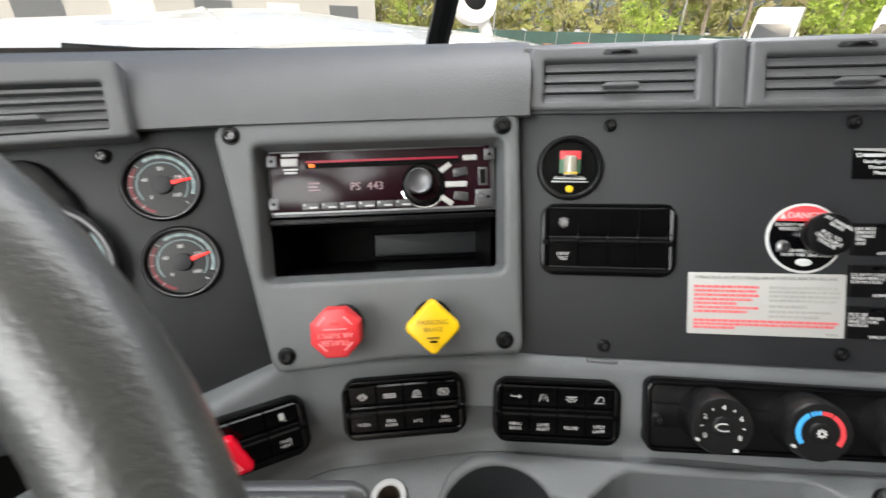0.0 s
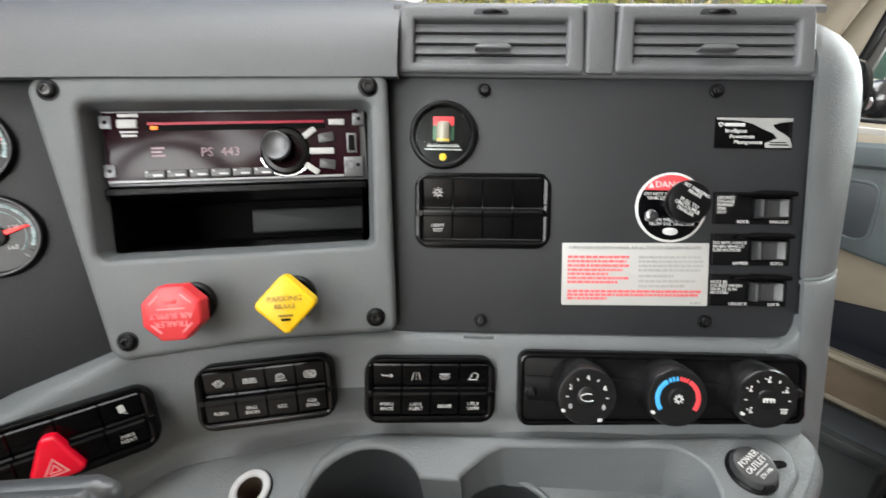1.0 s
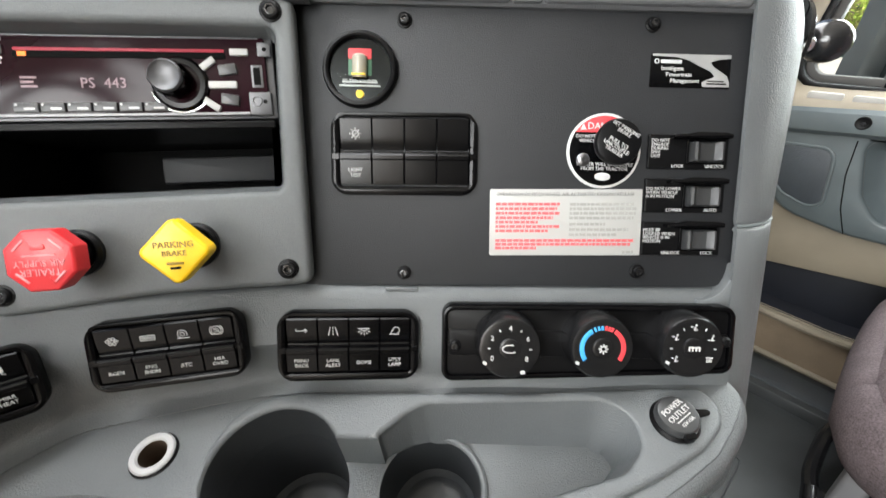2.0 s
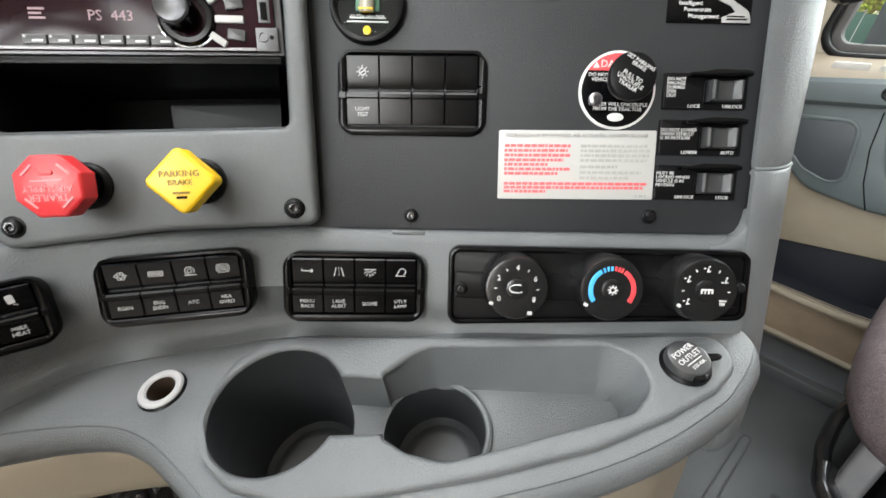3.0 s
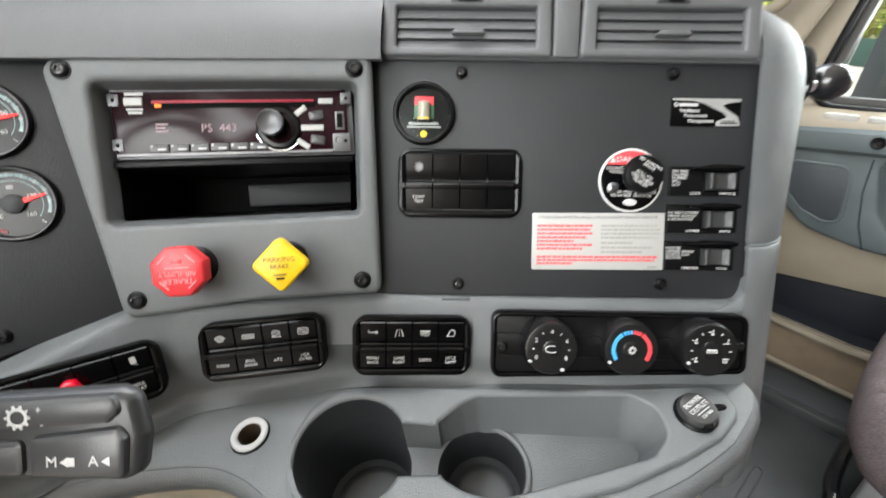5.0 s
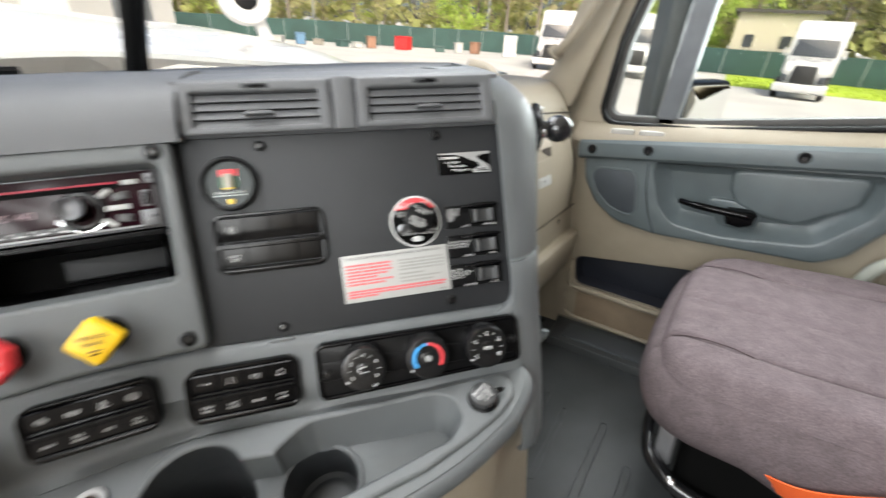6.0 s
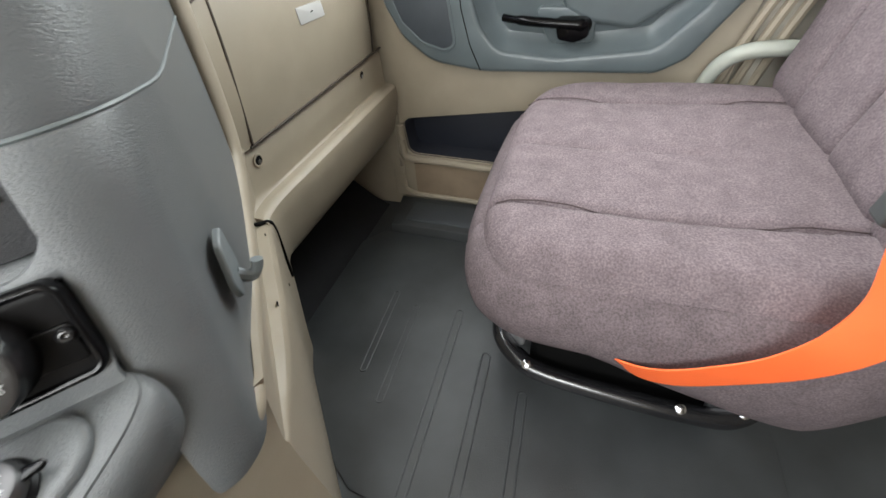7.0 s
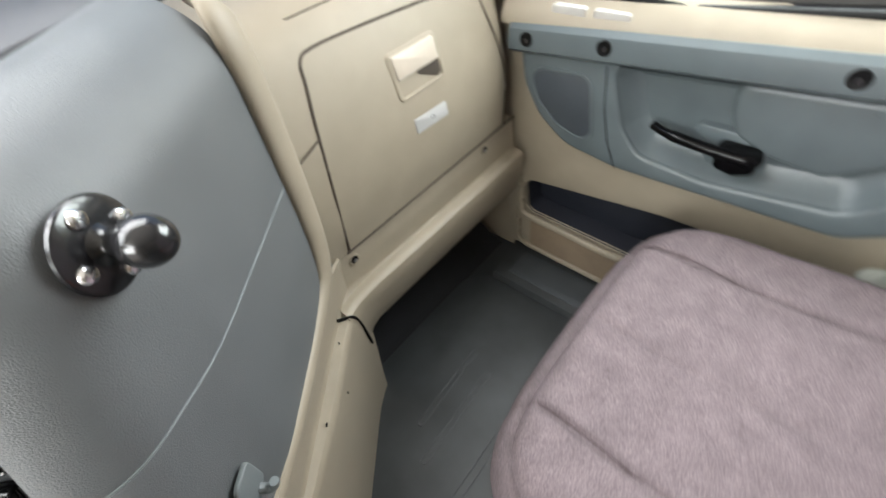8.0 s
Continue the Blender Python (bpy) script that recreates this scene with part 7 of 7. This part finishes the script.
sub("glass", plate(box2(-0.078, -0.076, 0.078, 0.072, 0.018, 6), -0.002, 0.002, SM, 0.0005), material("mirror_glass", (0.85, 0.87, 0.87), 0.03, metal=1.0, spread=0.0), sm)
TM = basis((1.66, 0.075, 0.98), Vector((0.80, -0.60, 0)).normalized(), Vector((-0.06, -0.05, 1)).normalized(), Vector((-0.60, -0.80, 0)).normalized())
sub("tall_shell", plate(box2(-0.050, -0.36, 0.035, 0.36, 0.02, 5), -0.08, -0.02, TM, 0.015), BARGREY, sm)
sub("shell_edge", plate(box2(0.012, -0.35, 0.045, 0.35, 0.012, 5), -0.02, 0.0, TM, 0.006), material("dark_slate_housing", (0.035, 0.045, 0.048), 0.5), sm)
sub("arm", tube(spline([(1.46, 0.10, 0.66), (1.6, 0.06, 0.64), (1.72, -0.02, 0.68)], 4), 0.02, 8), SATIN, sm)

GRAVEL = material("pale_gravel_yard", (0.37, 0.365, 0.345), 0.95, spread=0.12, scale=0.35, bump=0.6, bump_scale=30)
bm = slab(-900, -900, -0.4, 900, 900, 0)
bm.transform(YARD)
tagged(part("ground", bm, GRAVEL), "pale gravel truck yard", "ground", kind="structure")


def placed(bm):
    bm.transform(YARD)
    return bm


# grass verge
random.seed(11)
bm = bmesh.new()
plate([(33.5, 2.5), (34.5, -14), (40.5, -30), (60, -30), (46, 3.5)], 0.0, 0.03, None, 0.01, bm=bm)
for _ in range(2600):
    f, g = random.random(), random.random()
    x, y = 34 + 9 * f + 3 * g * f, 2.5 - 30 * g
    a, h, w = random.uniform(0, 6.3), random.uniform(0.08, 0.22), 0.05
    v = [bm.verts.new((x + w * math.cos(a), y + w * math.sin(a), 0.02)), bm.verts.new((x - w * math.cos(a), y - w * math.sin(a), 0.02)), bm.verts.new((x + random.uniform(-0.08, 0.08), y + random.uniform(-0.08, 0.08), h))]
    bm.faces.new(v)
tagged(part("grass", placed(bm), material("bright_grass", (0.30, 0.40, 0.03), 0.9, spread=0.25, scale=0.6)), "bright yellow-green grass verge by the fence", "grass", kind="stuff")

# green screened fence, its colour lifted to paint in some haze
FENCE = material("dark_green_screen", (0.032, 0.072, 0.064), 0.85, spread=0.25, scale=0.5)
POST = material("galvanised_steel", (0.3, 0.31, 0.31), 0.5, metal=0.4)
fn = thing("fence", "dark green screened chain fence round the yard", "fence", YARD @ Vector((44, 10, 0)))
line = [(20, 52), (30, 42), (38, 32), (44, 24), (46, 12), (45, 4), (44, -8), (46, -22), (50, -38)]
for (x0, y0), (x1, y1) in zip(line, line[1:]):
    k = 4
    for i in range(k):
        a, b = Vector((x0, y0)).lerp(Vector((x1, y1)), i / k), Vector((x0, y0)).lerp(Vector((x1, y1)), (i + 1) / k)
        d = (b - a).normalized()
        p = Vector((-d.y, d.x)) * 0.02
        bm = bmesh.new()
        q = [(a.x + p.x, a.y + p.y), (b.x + p.x, b.y + p.y), (b.x - p.x, b.y - p.y), (a.x - p.x, a.y - p.y)]
        plate(q, 0.05, 1.95 + random.uniform(-0.05, 0.05), None, 0.004, bm=bm)
        sub("screen", placed(bm), FENCE, fn)
        sub("post", placed(tube([(a.x, a.y, 0), (a.x, a.y, 2.15)], 0.04, 8)), POST, fn)


# ---- trees ----
def leaves(name, stops):
    """Foliage whose single leaves and clumps differ in colour."""
    m = bpy.data.materials.new(name)
    m.use_nodes = True
    nt = m.node_tree
    bs = nt.nodes["Principled BSDF"]
    bs.inputs["Roughness"].default_value, bs.inputs["Specular IOR Level"].default_value = 0.8, 0.2
    geo, rp = nt.nodes.new("ShaderNodeNewGeometry"), nt.nodes.new("ShaderNodeValToRGB")
    while len(rp.color_ramp.elements) < len(stops):
        rp.color_ramp.elements.new(0.5)
    for i, c in enumerate(stops):
        rp.color_ramp.elements[i].position, rp.color_ramp.elements[i].color = i / (len(stops) - 1), (*c, 1)
    tr, mx = nt.nodes.new("ShaderNodeBsdfTranslucent"), nt.nodes.new("ShaderNodeMixShader")
    mx.inputs[0].default_value = 0.35
    nt.links.new(geo.outputs["Random Per Island"], rp.inputs["Fac"])
    nt.links.new(rp.outputs["Color"], bs.inputs["Base Color"])
    nt.links.new(rp.outputs["Color"], tr.inputs["Color"])
    nt.links.new(bs.outputs[0], mx.inputs[1])
    nt.links.new(tr.outputs[0], mx.inputs[2])
    nt.links.new(mx.outputs[0], nt.nodes["Material Output"].inputs[0])
    return m


# leaf, woods and bark colours are lifted to paint in a hazy veil
LEAF = {"spring_leaf": leaves("spring_leaf", ((0.30, 0.42, 0.07), (0.38, 0.50, 0.10), (0.44, 0.53, 0.14))),
        "olive_leaf": leaves("olive_leaf", ((0.26, 0.27, 0.11), (0.32, 0.32, 0.13), (0.38, 0.36, 0.17))),
        "pale_leaf": leaves("pale_leaf", ((0.34, 0.34, 0.15), (0.42, 0.41, 0.20), (0.46, 0.44, 0.25)))}
WOODS = leaves("mixed_spring_woods", ((0.26, 0.28, 0.12), (0.33, 0.35, 0.13), (0.38, 0.41, 0.14), (0.41, 0.38, 0.19), (0.35, 0.31, 0.18)))
BARK = material("grey_bark", (0.22, 0.19, 0.155), 0.9, bump=0.8, bump_scale=20)


def tree(x, y, h, spread, leaf, seed, label, bare=0.25, clumps=90):
    """A tapered trunk with limbs and a crown of many small leaf clumps."""
    rnd = random.Random(seed)
    t = thing("tree", label, "tree", YARD @ Vector((x, y, 0)), group="trees behind the fence")
    lean = Vector((rnd.uniform(-0.04, 0.04), rnd.uniform(-0.04, 0.04), 1))
    pts = [Vector((x, y, 0)) + lean * h * f + Vector((rnd.uniform(-0.1, 0.1), rnd.uniform(-0.1, 0.1), 0)) * f for f in (0, 0.25, 0.5, 0.75, 0.95)]
    bm = tube(pts, [0.02 * h, 0.016 * h, 0.012 * h, 0.007 * h, 0.002 * h], 8)
    tips = []
    for i in range(11):
        f = rnd.uniform(bare, 0.9)
        b = Vector((x, y, 0)) + lean * h * f
        a = rnd.uniform(0, 6.28)
        ln = spread * (1.05 - f * 0.6) * rnd.uniform(0.6, 1.0)
        e = b + Vector((math.cos(a) * ln, math.sin(a) * ln, ln * rnd.uniform(0.3, 0.8)))
        tube([b, b.lerp(e, 0.5) + Vector((0, 0, 0.1 * ln)), e], [0.006 * h, 0.004 * h, 0.0015 * h], 5, bm=bm)
        tips += [b.lerp(e, 0.55), b.lerp(e, 0.8), e]
    sub("trunk", placed(bm), BARK, t)
    cr = bmesh.new()
    tips.append(Vector((x, y, 0)) + lean * h)
    for i in range(clumps):
        c = tips[i % len(tips)] + Vector((rnd.gauss(0, 1), rnd.gauss(0, 1), rnd.gauss(0, 0.8))) * spread * 0.24
        for k in range(16):
            p = c + Vector((rnd.gauss(0, 1), rnd.gauss(0, 1), rnd.gauss(0, 1))) * spread * 0.10
            s = rnd.uniform(0.10, 0.22) * (0.6 + h / 20)
            u = Vector((rnd.gauss(0, 1), rnd.gauss(0, 1), rnd.gauss(0, 1))).normalized()
            w = u.orthogonal().normalized() * s * 0.6
            vs = [cr.verts.new(q) for q in (p - u * s, p + w, p + u * s, p - w)]
            cr.faces.new(vs)
    sub("crown", placed(cr), LEAF[leaf], t)
    return t


rnd = random.Random(3)
spots = []
for i in range(34):
    f = i / 33
    a = radians(4 + 118 * f)
    d = rnd.uniform(50, 66)
    spots.append((d * math.sin(a) * 1.0, d * math.cos(a), rnd.uniform(9, 17)))
for i, (x, y, h) in enumerate(spots):
    kind = ("olive_leaf", "pale_leaf", "olive_leaf", "spring_leaf")[i % 4]
    tree(x, y, h * 0.8, rnd.uniform(2.6, 4.2), kind, 100 + i, {"olive_leaf": "tall olive-green tree behind the yard fence", "pale_leaf": "pale budding spring tree behind the fence", "spring_leaf": "bright green leafy tree behind the fence"}[kind], bare=0.06, clumps=110)
for x, y, h in ((44, 30, 6.5), (50, 14, 6.0), (51, 7, 6.5)):
    tree(x, y, h, 2.8, "spring_leaf", int(x * 7 + y), "bright green leafy tree behind the fence", bare=0.1, clumps=150)
# far woods
rnd = random.Random(9)
bm = bmesh.new()
for i in range(11000):
    a = radians(rnd.uniform(-25, 140))
    d = rnd.uniform(60, 78)
    z = 0.4 + rnd.random() ** 1.25 * (11 + 3.0 * math.sin(a * 9) + 2 * math.sin(a * 23)) * (0.5 if a > 1.75 else 1)
    p = Vector((d * math.sin(a), d * math.cos(a), z))
    s = rnd.uniform(0.4, 1.0)
    u = Vector((rnd.gauss(0, 1), rnd.gauss(0, 1), rnd.gauss(0, 1))).normalized()
    w = u.orthogonal().normalized() * s * 0.7
    bm.faces.new([bm.verts.new(q) for q in (p - u * s, p + w, p + u * s, p - w)])
tagged(part("woods", placed(bm), WOODS), "hazy olive-green woods beyond the yard", "woods", kind="stuff")


# ---- parked trucks ----
WINDOWDARK = material("dark_vehicle_glass", (0.05, 0.055, 0.06), 0.1, coat=0.4)
GRILLE = material("black_grille", (0.02, 0.02, 0.02), 0.4)
TYRE = material("black_tyre", (0.02, 0.02, 0.02), 0.85)


def semi(x, y, heading, scale=1.0):
    """A white tractor unit, nose along +x of its own frame."""
    M = YARD @ pose(x, y, 0, 0, 0, heading) @ Matrix.Diagonal((scale, scale, scale, 1))
    t = thing("semi_truck", "white parked semi truck with black grille", "truck", M @ Vector((0, 0, 0)), group="parked trucks")

    def prism(side, y0, y1, mat, name, bevel=0.12):
        F = M @ basis((0, y1, 0), (1, 0, 0), (0, 0, 1), (0, -1, 0))
        return sub(name, plate(side, 0, y1 - y0, F, bevel), mat, t)
    prism(rounded([(-3.0, 1.1), (0.2, 1.1), (0.2, 1.9), (-0.15, 2.9), (-0.9, 3.75), (-3.0, 3.85)], 0.25, 4), -1.15, 1.15, PAINT, "cab")
    prism(rounded([(0.0, 0.75), (2.3, 0.75), (2.4, 1.35), (2.2, 1.75), (0.1, 2.0)], 0.15, 4), -0.95, 0.95, PAINT, "hood", 0.2)
    prism(rounded([(1.2, 0.35), (2.75, 0.35), (2.75, 0.75), (1.2, 0.85)], 0.1, 4), -1.15, 1.15, PAINT, "bumper", 0.15)
    F = M @ basis((2.42, 0, 1.2), (0, 1, 0), (-0.12, 0, 0.99), (0.99, 0, 0.12))
    sub("grille", plate(rounded([(-0.55, -0.42), (0.55, -0.42), (0.48, 0.42), (-0.48, 0.42)], 0.1, 4), -0.05, 0.03, F, 0.02), GRILLE, t)
    for s in (-1, 1):
        sub("headlight", plate(rounded([(0.62 * s, -0.35), (0.95 * s, -0.35), (0.95 * s, 0.0), (0.66 * s, -0.05)], 0.04, 3), -0.2, 0.0, F, 0.01), WINDOWDARK, t)
    F = M @ basis((0.03, 0, 2.42), (0, 1, 0), (-0.33, 0, 0.94), (0.94, 0, 0.33))
    sub("windscreen", plate(rounded([(-1.0, -0.42), (1.0, -0.42), (0.92, 0.45), (-0.92, 0.45)], 0.08, 4), -0.05, 0.04, F, 0.02), WINDOWDARK, t)
    for s in (-1, 1):
        F = M @ basis((-0.6, 1.15 * s, 2.3), (1, 0, 0), (0, 0, 1), (0, -1, 0)) if s < 0 else M @ basis((-0.6, 1.15, 2.3), (-1, 0, 0), (0, 0, 1), (0, 1, 0))
        sub("side_window", plate(box2(-0.45, -0.35, 0.45, 0.35, 0.08), -0.03, 0.02, F, 0.01), WINDOWDARK, t)
        sub("mirror", placed_box(M, (0.05, 1.3 * s, 2.2), (0.12, 0.12, 0.4)), PAINT, t)
        for wx in (1.7, -2.4):
            W = M @ pose(wx, 1.0 * s, 0.5, 90 * s)
            w = sub("wheel", lathe([(0.2, -0.14), (0.44, -0.14), (0.5, -0.08), (0.5, 0.08), (0.44, 0.14), (0.2, 0.14)], W, 28), TYRE, t)
            sub("rim", lathe([(0.28, 0.13), (0.2, 0.08), (0.08, 0.12), (0, 0.12)], W, 24), CHROME, w)
    return t


def placed_box(M, c, s):
    bm = slab(c[0] - s[0] / 2, c[1] - s[1] / 2, c[2] - s[2] / 2, c[0] + s[0] / 2, c[1] + s[1] / 2, c[2] + s[2] / 2)
    bm.transform(M)
    return bm


semi(33.0, 8.0, 192)
semi(31.2, -1.2, 176, 0.97)
semi(31.8, 13.4, 198, 0.98)

# far building, with its eaves and openings
WALLC = material("cream_siding", (0.5, 0.46, 0.36), 0.8, spread=0.05, scale=0.3)
hb = thing("yard_building", "cream metal-sided yard building with dark eaves", "building", YARD @ Vector((46, 1.0, 0)))
B = YARD @ pose(45.5, 1.2, 0, 0, 0, 184)
sub("wall", placed_box(B, (-4, 0, 2.3), (8, 5.5, 4.6)), WALLC, hb)
sub("roof", placed_box(B, (-4, 0, 4.72), (8.6, 6.2, 0.24)), material("dark_eaves", (0.06, 0.055, 0.05), 0.7), hb)
for yy in (-1.6, 0.9):
    w = sub("window", placed_box(B, (0.02, yy, 2.6), (0.08, 0.7, 0.9)), WINDOWDARK, hb)
sub("door", placed_box(B, (0.02, 2.0, 1.05), (0.06, 0.9, 2.1)), PALE, hb)
wh2 = thing("warehouse", "long grey warehouse wall with dock doors", "building", YARD @ Vector((2, 40, 0)))
B = YARD @ pose(2, 44, 0)
sub("wall", placed_box(B, (0, 0, 3.5), (34, 6, 7)), material("grey_concrete_wall", (0.36, 0.36, 0.35), 0.85, spread=0.06, scale=0.2), wh2)
for i in range(6):
    d = sub("dock_door", placed_box(B, (-12 + 5.2 * i, -3.02, 1.9), (2.6, 0.1, 3.4)), material("dark_door_panel", (0.1, 0.11, 0.12), 0.6) if i % 2 else WHITE, wh2)

# clutter along the fence: a red bin, drums, wrapped pallets, small box trucks
def clutter(name, label, x, y, sx, sy, h, colour, cat, turn=0.0):
    M = YARD @ pose(x, y, 0, 0, 0, turn)
    c = thing(name, label, cat, M @ Vector((0, 0, 0)), group="clutter along the fence")
    sub("body", plate(box2(-sx / 2, -sy / 2, sx / 2, sy / 2, 0.08), 0.05, h, M, 0.06), material(name + "_skin", colour, 0.6), c)
    sub("lid", plate(box2(-sx / 2 - 0.04, -sy / 2 - 0.04, sx / 2 + 0.04, sy / 2 + 0.04, 0.08), h, h + 0.1, M, 0.03), material(name + "_lid", [min(1, k * 0.8) for k in colour], 0.6), c)
    return c


clutter("red_skip", "red steel skip by the fence", 33.5, 29.0, 1.4, 1.2, 1.05, (0.62, 0.02, 0.02), "skip", 20)
for i in range(12):
    x, y = 26 + 1.05 * i + rnd.uniform(-0.3, 0.3), 36.5 - 1.15 * i + rnd.uniform(-0.5, 0.5)
    if abs(x - 33.5) < 1.2:
        continue
    col = ((0.42, 0.42, 0.40), (0.10, 0.20, 0.32), (0.30, 0.27, 0.23), (0.05, 0.10, 0.09), (0.45, 0.45, 0.43), (0.26, 0.14, 0.09))[i % 6]
    clutter("pallet_load", "wrapped pallet load standing along the fence", x, y, rnd.uniform(0.5, 1.0), rnd.uniform(0.5, 0.9), rnd.uniform(0.4, 0.95), col, "pallet", rnd.uniform(0, 90))
for x, y in ((38.5, 20.5), (37.0, 16.0)):
    clutter("white_tote", "white plastic tank in the yard", x, y, 1.0, 1.0, 1.7, (0.75, 0.75, 0.73), "tank", 15)
for x, y in ((33, 41), (45, 27)):
    pole = thing("light_pole", "tall grey yard light pole", "light pole", YARD @ Vector((x, y, 0)))
    sub("shaft", placed(tube([(x, y, 0), (x, y, 9)], [0.13, 0.08], 10)), POST, pole)
    sub("lamp_head", placed(slab(x - 0.4, y - 0.15, 8.9, x + 0.4, y + 0.15, 9.05)), POST, pole)
